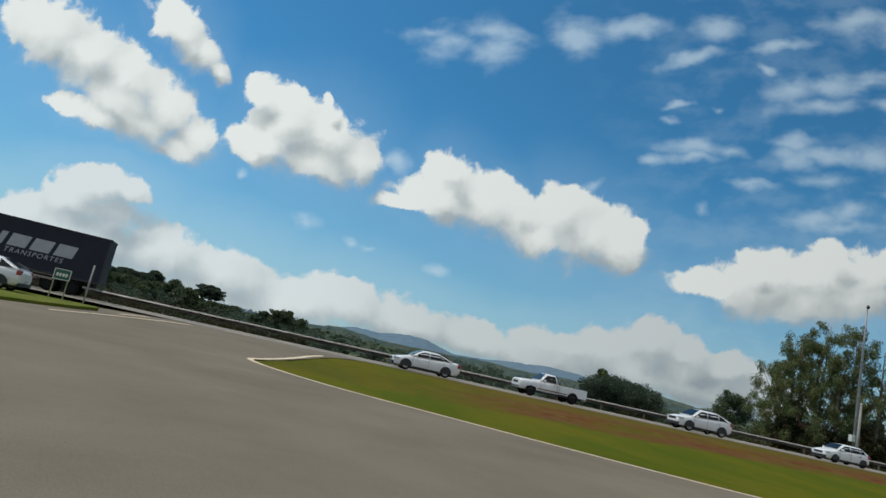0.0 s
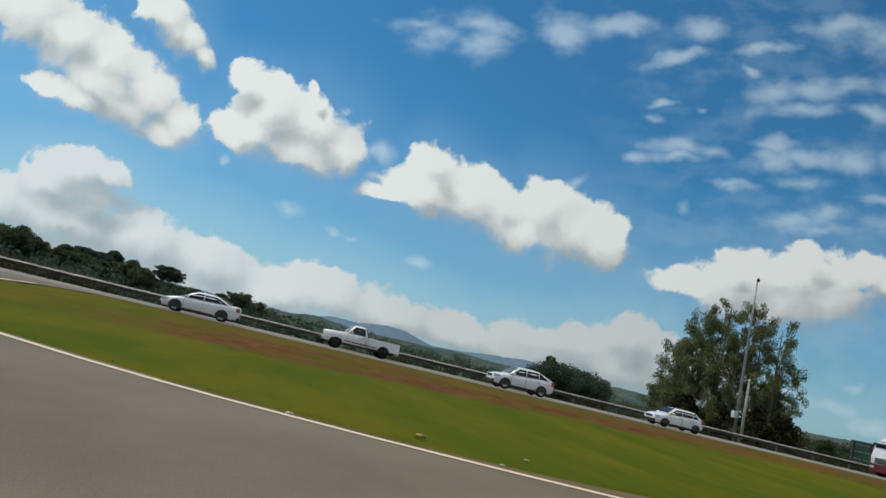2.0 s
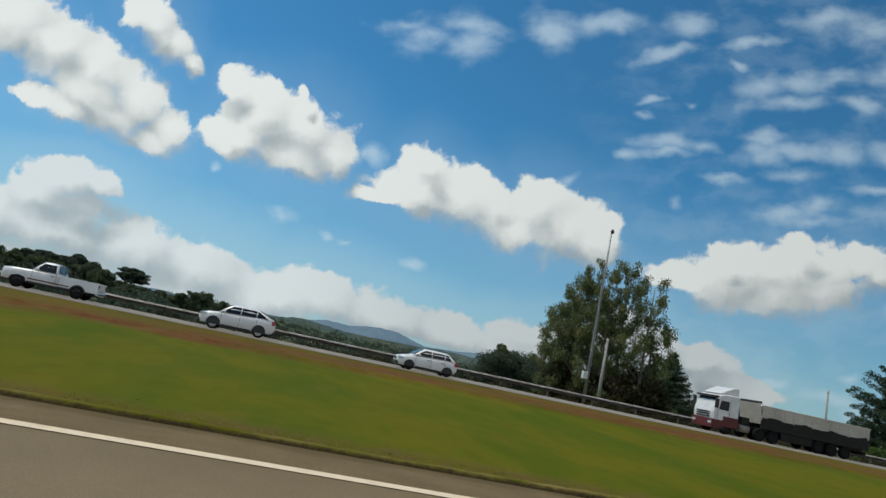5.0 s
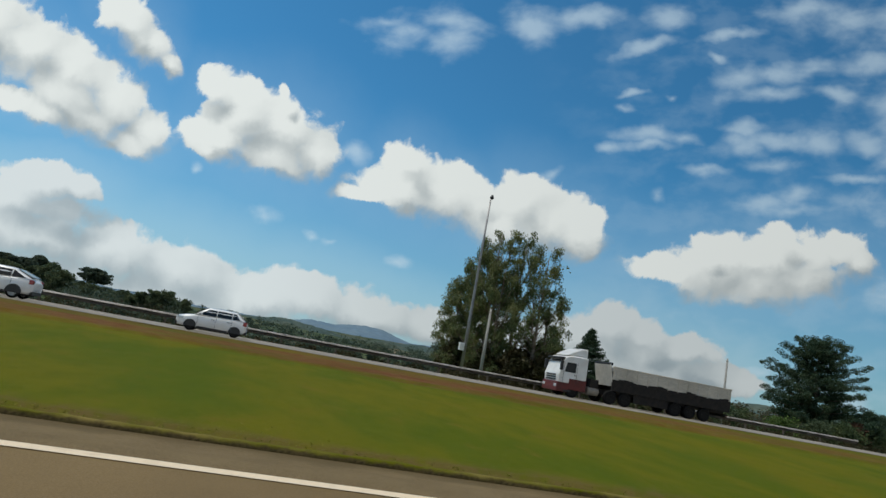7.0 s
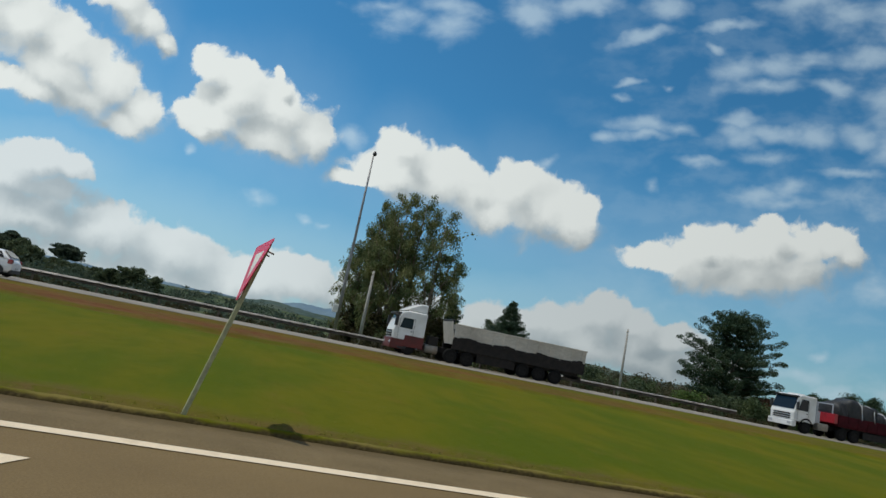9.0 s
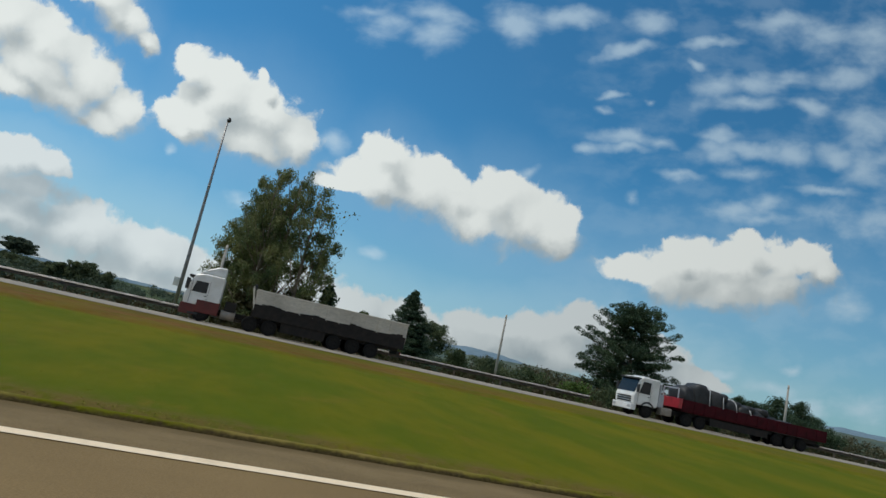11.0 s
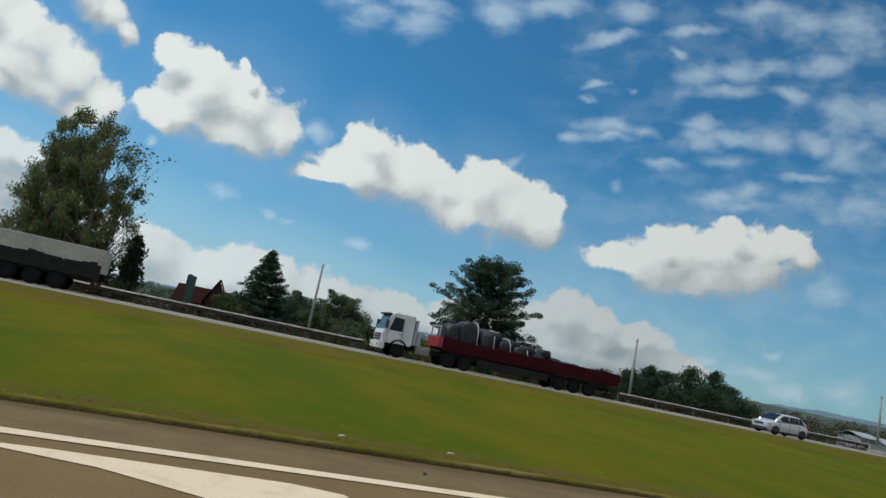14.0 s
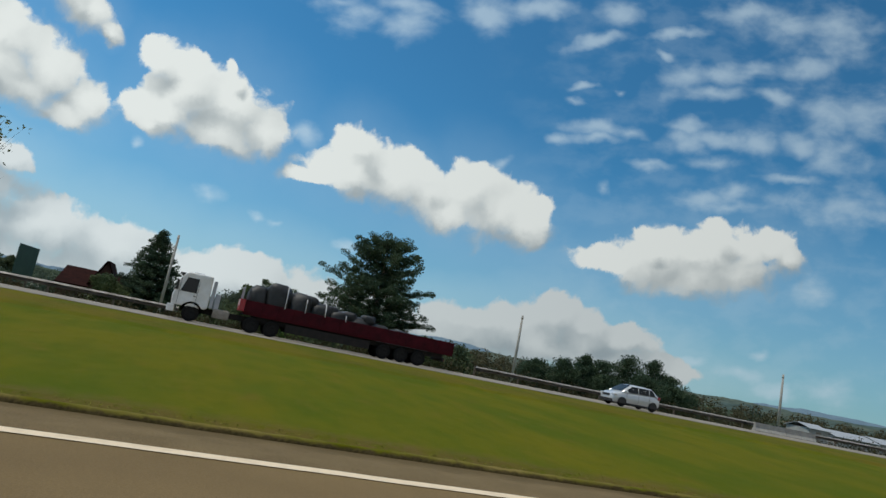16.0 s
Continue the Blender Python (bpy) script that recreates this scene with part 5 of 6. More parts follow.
        for name, bx in (("bed_side", (x0, x1, -w * 0.985, -w * 0.985 + 0.09, 0.52, top)), ("bed_side", (x0, x1, w * 0.985 - 0.09, w * 0.985, 0.52, top)),
                         ("tailgate", (x1 - 0.07, x1, -w * 0.9, w * 0.9, 0.52, top)), ("bed_front", (x0, x0 + 0.05, -w * 0.9, w * 0.9, 0.52, top)),
                         ("bed_floor", (x0, x1, -w * 0.9, w * 0.9, 0.52, 0.60))):
            bm = bmesh.new()
            box(bm, *bx, bevel=0.018)
            part(name, bm, paint if name != "bed_floor" else PLASTIC, root)
        for sgn in (-1, 1):
            bm = bmesh.new()
            pipe(bm, [(x0 + 0.1, sgn * 0.62, top), (x0 + 0.18, sgn * 0.60, top + 0.46), (x0 + 0.18, 0, top + 0.52)], [0.028] * 3, 8)
            pipe(bm, [(x0 + 0.18, sgn * 0.60, top + 0.44), (x0 + 0.75, sgn * 0.72, top)], [0.024] * 2, 8)
            part("roll_bar", bm, PLASTIC, root)
            bm = bmesh.new()
            box(bm, spec["axles"][0] + r + 0.14, spec["axles"][1] - r - 0.1, sgn * w * 0.99, sgn * (w + 0.012), 0.60, 0.66)
            part("side_stripe", bm, BUMPER_RED, root)
    root.matrix_world = place
    return root


SEDAN = dict(size=(4.58, 1.76, 1.46), lo=0.22, wheel=0.33, axles=(0.90, 3.60), belt=0.94, belt_rear=1.02, cabin=(1.15, 1.95, 3.05, 4.02), windows=((1.3, 2.36), (2.42, 3.40), (3.46, 3.85)),
             body=((0.0, 0.72, 0.30, 0.60, 0.64), (0.12, 0.90, 0.24, 0.68, 0.74), (0.5, 0.98, 0.22, 0.78, 0.84), (1.1, 1.0, 0.22, 0.92, 0.96), (2.3, 1.0, 0.22, 0.95, 0.97), (3.6, 1.0, 0.22, 1.01, 1.03), (4.2, 0.97, 0.24, 1.03, 1.08),
                   (4.48, 0.90, 0.28, 1.00, 1.07), (4.58, 0.76, 0.36, 0.86, 0.90)), lamp_z=(0.64, 0.88), handles=(2.10, 3.15), seams=(1.32, 2.39, 3.42))
SUV = dict(size=(4.41, 1.82, 1.66), lo=0.28, wheel=0.35, axles=(0.88, 3.52), belt=1.03, belt_rear=1.16, cabin=(1.05, 1.80, 3.25, 4.25), windows=((1.2, 2.28), (2.34, 3.20), (3.26, 3.95)),
           body=((0.0, 0.74, 0.36, 0.72, 0.78), (0.12, 0.90, 0.30, 0.84, 0.90), (0.5, 0.98, 0.28, 0.95, 1.00), (1.05, 1.0, 0.28, 1.02, 1.06), (2.3, 1.0, 0.28, 1.06, 1.08), (3.5, 1.0, 0.28, 1.14, 1.16), (4.15, 0.97, 0.32, 1.14, 1.18),
                 (4.34, 0.92, 0.36, 1.06, 1.12), (4.41, 0.82, 0.42, 0.94, 0.98)), lamp_z=(0.80, 1.00), handles=(2.02, 2.98), seams=(1.25, 2.31, 3.30))
HATCH = dict(size=(3.90, 1.66, 1.47), lo=0.22, wheel=0.29, axles=(0.80, 3.27), belt=0.94, belt_rear=1.00, cabin=(0.98, 1.66, 3.22, 3.72), windows=((1.1, 2.12), (2.18, 2.98), (3.03, 3.45)),
             body=((0.0, 0.74, 0.30, 0.62, 0.66), (0.10, 0.90, 0.24, 0.72, 0.78), (0.45, 0.98, 0.22, 0.82, 0.88), (0.98, 1.0, 0.22, 0.92, 0.96), (2.1, 1.0, 0.22, 0.95, 0.97), (3.2, 1.0, 0.22, 0.99, 1.01), (3.68, 0.96, 0.26, 0.99, 1.02),
                   (3.84, 0.92, 0.30, 0.90, 0.96), (3.90, 0.82, 0.36, 0.78, 0.82)), lamp_z=(0.66, 0.86), handles=(1.90, 2.78), seams=(1.15, 2.15, 3.02), rim=RIM_STEEL, spokes=6, handle=PLASTIC)
MINIVAN = dict(size=(4.04, 1.70, 1.63), lo=0.22, wheel=0.31, axles=(0.80, 3.43), belt=0.98, belt_rear=1.06, cabin=(0.72, 1.62, 3.35, 3.92), windows=((0.95, 2.12), (2.18, 3.06), (3.11, 3.62)),
               body=((0.0, 0.74, 0.30, 0.66, 0.70), (0.10, 0.90, 0.24, 0.78, 0.84), (0.4, 0.98, 0.22, 0.90, 0.96), (0.8, 1.0, 0.22, 0.97, 1.00), (2.1, 1.0, 0.22, 1.00, 1.02), (3.3, 1.0, 0.22, 1.05, 1.07), (3.8, 0.96, 0.26, 1.05, 1.08),
                     (3.98, 0.92, 0.30, 0.96, 1.02), (4.04, 0.82, 0.36, 0.84, 0.88)), lamp_z=(0.74, 1.0), handles=(1.92, 2.84), seams=(1.15, 2.15, 3.08), rim=RIM_STEEL, spokes=7)
PICKUP = dict(size=(5.30, 1.95, 1.82), lo=0.40, wheel=0.385, axles=(0.92, 4.20), belt=1.18, cabin=(1.52, 2.02, 2.78, 2.98), windows=((1.70, 2.86),), rear_glass=True,
              body=((0.0, 0.90, 0.50, 0.98, 1.02), (0.06, 0.97, 0.42, 1.06, 1.10), (0.5, 1.0, 0.40, 1.10, 1.14), (1.5, 1.0, 0.40, 1.16, 1.20), (2.2, 1.0, 0.40, 1.17, 1.20), (3.06, 1.0, 0.40, 1.17, 1.20)), lamp_z=(0.90, 0.98),
              handles=(2.62,), seams=(1.60, 2.92), bed=(3.09, 5.28), bed_top=1.17, bumper=CHROME, handle=PLASTIC, rim=RIM_STEEL, spokes=6)

LANE_Z = HWY_Z + 0.03


def on_lane(x, y, z=LANE_Z):
    return pose(x, y, z)


car("white saloon car driving on the highway", SEDAN, on_lane(-11.6, 33.2), CAR_WHITE)
car("white pickup with an open bed and dark roll bar", PICKUP, on_lane(-1.7, 36.6), CAR_WHITE, "pickup")
car("white compact sport utility car with dark windows on the highway", SUV, on_lane(9.8, 34.2), CAR_WHITE)
car("small white hatchback on the highway", HATCH, on_lane(21.8, 33.6), CAR_WHITE)
car("silver people carrier on the highway", MINIVAN, on_lane(109.4, 33.0), CAR_SILVER)


def truck_axle(root, x, w, r):
    for sgn in (-1, 1):
        wheel(root, x, sgn * (w - 0.16), r, 0.30, sgn, RIM_STEEL, 8)


def bar(root, name, mat, x0, x1, y0, y1, z0, z1, bevel=0.02, label=""):
    bm = bmesh.new()
    box(bm, x0, x1, y0, y1, z0, z1, bevel=bevel)
    return part(name, bm, mat, root, label)


def cab_body(bm, outline, w, round_by=0.10):
    """A lorry cab from its side outline (x, z), full width, with rounded corners."""
    a = [bm.verts.new((x, -w, z)) for x, z in outline]
    b = [bm.verts.new((x, w, z)) for x, z in outline]
    bm.faces.new(a)
    bm.faces.new(b[::-1])
    n = len(outline)
    for i in range(n):
        bm.faces.new((a[i], b[i], b[(i + 1) % n], a[(i + 1) % n]))
    bmesh.ops.recalc_face_normals(bm, faces=bm.faces)
    bmesh.ops.bevel(bm, geom=list(bm.edges), offset=round_by, segments=3, affect="EDGES", profile=0.55)
    for f in bm.faces:
        f.smooth = False
    return bm


def tipper_truck(place):
    root = thing("tipper_lorry", "white articulated lorry with a dusty grey tipping trailer on the highway", "truck", "vehicles on the highway")
    w = 1.25
    bm = bmesh.new()
    cab_body(bm, ((0.06, 0.95), (0.0, 1.55), (0.22, 2.35), (0.42, 2.86), (0.9, 3.0), (2.25, 3.0), (2.25, 0.95)), w, 0.11)
    part("cab", bm, TRUCK_WHITE, root)
    bm = bmesh.new()
    cab_body(bm, ((0.55, 2.98), (1.0, 3.28), (1.7, 3.62), (2.2, 3.64), (2.2, 2.98)), w * 0.88, 0.10)
    part("roof_fairing", bm, TRUCK_WHITE, root)
    bar(root, "front_bumper", BUMPER_RED, -0.06, 0.9, -w * 1.0, w * 1.0, 0.32, 1.0, 0.06, "maroon lower panel")
    bar(root, "side_skirt", BUMPER_RED, 0.85, 2.27, -w * 1.003, w * 1.003, 0.55, 1.36, 0.04, "maroon lower panel")
    bm = bmesh.new()
    quad_panel(bm, [(0.10, w * 0.9, 1.78), (0.10, -w * 0.9, 1.78), (0.34, -w * 0.84, 2.62), (0.34, w * 0.84, 2.62)], 0.02)
    for v in bm.verts:
        v.co.x -= 0.035
    part("windscreen", bm, GLASS, root)
    bar(root, "sun_visor", PLASTIC, 0.06, 0.42, -w * 0.95, w * 0.95, 2.66, 2.80, 0.03)
    for i in range(3):
        bar(root, "grille_bar", PLASTIC, -0.045, 0.06, -w * 0.62, w * 0.62, 1.08 + 0.17 * i, 1.18 + 0.17 * i, 0.02)
    for sgn in (-1, 1):
        bm = bmesh.new()
        p = [(0.42, sgn * (w + 0.008), 1.78), (1.32, sgn * (w + 0.008), 1.78), (1.32, sgn * (w + 0.008), 2.48), (0.58, sgn * (w + 0.008), 2.48)]
        quad_panel(bm, p if sgn < 0 else p[::-1], 0.012)
        part("door_window", bm, GLASS, root)
        for dx in (0.36, 1.42):
            bar(root, "door_gap", PLASTIC, dx - 0.01, dx + 0.01, sgn * w * 0.99, sgn * (w + 0.006), 1.0, 2.55, 0)
        bar(root, "door_handle", PLASTIC, 1.22, 1.38, sgn * w, sgn * (w + 0.03), 1.58, 1.63, 0.005)
        bar(root, "mirror", PLASTIC, -0.02, 0.20, sgn * (w + 0.02), sgn * (w + 0.22), 1.85, 2.55, 0.04)
        bar(root, "headlight", LAMP_CLEAR, -0.075, 0.10, sgn * w * 0.60, sgn * w * 0.94, 0.62, 0.82, 0.04)
        bar(root, "step", PLASTIC, 0.5, 1.1, sgn * w * 0.95, sgn * w * 1.01, 0.36, 0.50, 0.02)
        bm = bmesh.new()
        tube(bm, (2.45, sgn * 0.98, 0.72), (3.35, sgn * 0.98, 0.72), 0.30, 0.30, 18)
        part("fuel_tank", bm, STEEL, root)
        bar(root, "side_guard", UNDER, 6.3, 9.25, sgn * 1.16, sgn * 1.20, 0.40, 1.02, 0.01)
        bar(root, "trailer_side", TIPPER_GREY, 4.35, 14.7, sgn * 1.20, sgn * 1.27, 1.66, 2.72, 0.02)
        bar(root, "top_rail", TIPPER_GREY, 4.30, 14.75, sgn * 1.18, sgn * 1.31, 2.70, 2.82, 0.02)
        bar(root, "bottom_rail", UNDER, 4.35, 14.7, sgn * 1.14, sgn * 1.285, 1.02, 1.86, 0.02)
        # ragged dark strips added for the shade along the trailer's lower side
        rag = random.Random(31)
        for i in range(24):
            x = 4.4 + i * 0.42
            bar(root, "ragged_shade_strip", UNDER, x, x + 0.415, sgn * 1.286, sgn * 1.312, 1.60, 1.86 + 0.10 * math.sin(i * 0.9) + rag.uniform(-0.02, 0.06), 0.004)
        for i in range(12):
            x = 4.6 + i * 0.885
            bar(root, "side_rib", TIPPER_GREY, x, x + 0.09, sgn * 1.265, sgn * 1.305, 1.68, 2.70, 0.01)
        for x in (9.9, 11.2, 12.5):
            bar(root, "mudguard", PLASTIC, x - 0.60, x + 0.60, sgn * 0.85, sgn * 1.24, 1.06, 1.12, 0.02)
    bar(root, "chassis", UNDER, 0.8, 6.2, -0.45, 0.45, 0.62, 0.98, 0.02)
    bar(root, "trailer_chassis", UNDER, 5.0, 14.4, -0.95, 0.95, 0.82, 1.28, 0.02)
    bar(root, "gear_box", UNDER, 2.6, 3.3, -1.2, -0.5, 0.98, 1.6, 0.04)
    bm = bmesh.new()
    quad_panel(bm, [(4.05, -1.22, 2.95), (4.05, 1.22, 2.95), (4.42, 1.22, 1.35), (4.42, -1.22, 1.35)], 0.06)
    part("headboard", bm, TIPPER_GREY, root)
    bar(root, "rolled_sheet", TARP, 4.05, 4.30, -1.2, 1.2, 2.86, 3.08, 0.08, "rolled dark cover sheet")
    bar(root, "tailboard", TIPPER_GREY, 14.66, 14.74, -1.2, 1.2, 1.40, 2.80, 0.02)
    bar(root, "load", material("dark_load", (0.05, 0.045, 0.04), 0.95, color2=(0.08, 0.07, 0.06), scale=2, bump=0.6, bump_scale=8), 4.5, 14.6, -1.18, 1.18, 1.40, 2.45, 0.05)
    bar(root, "rear_beam", UNDER, 14.35, 14.55, -1.2, 1.2, 0.62, 0.86, 0.02)
    for sgn in (-1, 1):
        bar(root, "tail_light", LAMP_RED, 14.54, 14.60, sgn * 0.75, sgn * 1.15, 0.66, 0.82, 0.01)
    for x in (1.25, 4.35, 5.6, 9.9, 11.2, 12.5):
        truck_axle(root, x, w, 0.51)
    root.matrix_world = place
    return root


tipper_truck(on_lane(47.6, 38.4))


def bale(root, x, y, z, rx, ry, rz, seed):
    """One lumpy sheeted bundle of the load."""
    bm = bmesh.new()
    bmesh.ops.create_icosphere(bm, subdivisions=3, radius=1)
    for v in bm.verts:
        n = v.co.normalized()
        p = Vector((math.copysign(abs(n.x) ** 0.6, n.x), math.copysign(abs(n.y) ** 0.6, n.y), math.copysign(abs(n.z) ** 0.65, n.z)))
        k = 1 + 0.16 * noise.noise(n * 1.7 + Vector((seed, 0, 0))) + 0.05 * noise.noise(n * 6 + Vector((seed, 3, 0)))
        v.co = Vector((p.x * rx * k, p.y * ry * k, max(-0.9, p.z * k) * rz))
    for v in bm.verts:
        v.co += Vector((x, y, z + rz * 0.9))
    return part("load_bale", bm, TARP, root, "bundle under dark sheeting", flat=False)


def flatbed_truck(place):
    root = thing("flatbed_lorry", "white cab lorry with a long dark red flatbed and sheeted load", "truck", "vehicles on the highway")
    w = 1.22
    bm = bmesh.new()
    cab_body(bm, ((0.05, 0.85), (0.0, 1.45), (0.08, 1.72), (0.42, 2.78), (0.66, 2.93), (2.12, 2.93), (2.15, 1.0), (2.05, 0.85)), w, 0.10)
    part("cab", bm, TRUCK_WHITE, root)
    bar(root, "roof_hatch", TRUCK_WHITE, 0.95, 1.55, -0.6, 0.6, 2.91, 3.02, 0.04)
    bar(root, "front_bumper", TRUCK_WHITE, -0.14, 0.30, -w, w, 0.42, 0.86, 0.05)
    bm = bmesh.new()
    quad_panel(bm, [(0.085, w * 0.92, 1.74), (0.085, -w * 0.92, 1.74), (0.40, -w * 0.88, 2.72), (0.40, w * 0.88, 2.72)], 0.02)
    for v in bm.verts:
        v.co.x -= 0.035
    part("windscreen", bm, GLASS, root)
    bar(root, "sun_visor", PLASTIC, 0.18, 0.52, -w * 0.95, w * 0.95, 2.72, 2.84, 0.03)
    for i in range(3):
        bar(root, "grille_bar", PLASTIC, -0.03, 0.06, -w * 0.7, w * 0.7, 0.96 + 0.17 * i, 1.06 + 0.17 * i, 0.02)
    for sgn in (-1, 1):
        bm = bmesh.new()
        p = [(0.40, sgn * (w + 0.008), 1.72), (1.34, sgn * (w + 0.008), 1.72), (1.34, sgn * (w + 0.008), 2.60), (0.66, sgn * (w + 0.008), 2.60)]
        quad_panel(bm, p if sgn < 0 else p[::-1], 0.012)
        part("door_window", bm, GLASS, root)
        for dx in (0.34, 1.40):
            bar(root, "door_gap", PLASTIC, dx - 0.01, dx + 0.01, sgn * w * 0.99, sgn * (w + 0.006), 0.95, 2.5, 0)
        bar(root, "door_handle", PLASTIC, 1.18, 1.34, sgn * w, sgn * (w + 0.03), 1.50, 1.55, 0.005)
        bar(root, "mirror", PLASTIC, 0.10, 0.26, sgn * (w + 0.02), sgn * (w + 0.22), 1.75, 2.35, 0.04)
        bar(root, "headlight", LAMP_CLEAR, -0.16, 0.02, sgn * w * 0.62, sgn * w * 0.94, 0.56, 0.76, 0.04)
        bm = bmesh.new()
        arc = [(math.cos(radians(a)), math.sin(radians(a))) for a in range(0, 181, 20)]
        lower = [bm.verts.new((1.25 + 0.52 * c, sgn * (w + 0.006), 0.56 + 0.52 * q)) for c, q in arc]
        upper = [bm.verts.new((1.25 + 0.64 * c, sgn * (w + 0.006), 0.56 + 0.64 * q)) for c, q in arc]
        for k in range(len(arc) - 1):
            bm.faces.new((lower[k], lower[k + 1], upper[k + 1], upper[k]))
        bmesh.ops.solidify(bm, geom=list(bm.faces), thickness=0.03)
        part("wheel_arch", bm, PLASTIC, root)
        bar(root, "side_board", TRUCK_RED, 4.30, 18.5, sgn * 1.22, sgn * 1.27, 1.24, 1.98, 0.015)
        for i in range(15):
            x = 4.32 + i * 1.005
            bar(root, "stake", TRUCK_RED, x, x + 0.07, sgn * 1.265, sgn * 1.295, 1.12, 2.0, 0.01)
        bar(root, "side_guard", UNDER, 7.0, 12.6, sgn * 1.15, sgn * 1.19, 0.45, 0.98, 0.01)
        for x in (13.6, 14.85, 16.1):
            bar(root, "mudguard", PLASTIC, x - 0.58, x + 0.58, sgn * 0.85, sgn * 1.22, 1.06, 1.11, 0.02)
    bar(root, "air_intake", LOGO_GREY, 2.20, 2.42, -1.12, -0.72, 1.0, 2.70, 0.06)
    bar(root, "cable_rack", LOGO_GREY, 2.46, 2.78, -1.0, 0.9, 0.96, 1.95, 0.05)
    for y in (-0.9, 0.9):
        bar(root, "front_stake", LOGO_GREY, 4.02, 4.10, y - 0.04, y + 0.04, 1.95, 2.75, 0.01)
    bar(root, "stake_rail", LOGO_GREY, 4.03, 4.09, -0.9, 0.9, 2.68, 2.76, 0.01)
    bar(root, "chassis", UNDER, 0.8, 7.0, -0.45, 0.45, 0.60, 0.96, 0.02)
    bar(root, "fuel_tank", STEEL, 2.5, 3.5, -1.18, -0.62, 0.48, 1.05, 0.10)
    bar(root, "tool_box", BRIGHT_RED, 3.95, 4.28, -1.25, 1.25, 1.25, 2.0, 0.03, "bright red headboard box")
    bar(root, "bed_floor", TRUCK_RED, 4.25, 18.5, -1.22, 1.22, 1.08, 1.28, 0.02)
    bar(root, "trailer_chassis", UNDER, 4.9, 17.9, -0.85, 0.85, 0.76, 1.14, 0.02)
    bar(root, "tailboard", TRUCK_RED, 18.46, 18.52, -1.2, 1.2, 1.25, 1.96, 0.015)
    bar(root, "rear_beam", UNDER, 17.8, 17.95, -1.2, 1.2, 0.60, 0.84, 0.02)
    for sgn in (-1, 1):
        bar(root, "tail_light", LAMP_RED, 17.94, 18.0, sgn * 0.75, sgn * 1.12, 0.64, 0.80, 0.01)
    r = random.Random(4)
    for i, (x, rx, rz) in enumerate(((4.95, 0.60, 0.92), (6.2, 0.92, 1.12), (7.7, 0.86, 0.98), (9.1, 0.85, 0.80), (10.4, 0.82, 0.66), (11.7, 0.82, 0.58), (13.1, 0.85, 0.48), (14.8, 0.95, 0.42), (16.7, 1.1, 0.36))):
        bale(root, x, r.uniform(-0.08, 0.08), 1.30, rx, 1.12, rz, 3.0 * i)
        if 0 < i < 6:
            bale(root, x + 0.6, r.uniform(-0.5, -0.3), 1.30 + rz * r.uniform(0.9, 1.15), 0.50, 0.55, 0.36, 40 + i)
    for x, h in ((8.0, 3.12), (9.3, 2.78), (6.7, 3.36), (10.7, 2.52)):
        bm = bmesh.new()
        pipe(bm, [(x, -1.28, 1.9), (x, -1.14, h - 0.35), (x + 0.03, -0.7, h - 0.02), (x, 0, h + 0.05), (x - 0.03, 0.7, h - 0.02), (x, 1.28, 1.9)], [0.035] * 6, 6)
        part("strap", bm, STRAP, root, "pale lashing strap")
    for x in (1.25, 4.9, 6.15, 13.6, 14.85, 16.1):
        truck_axle(root, x, w, 0.50)
    root.matrix_world = place
    return root


flatbed_truck(on_lane(79.8, 36.6))


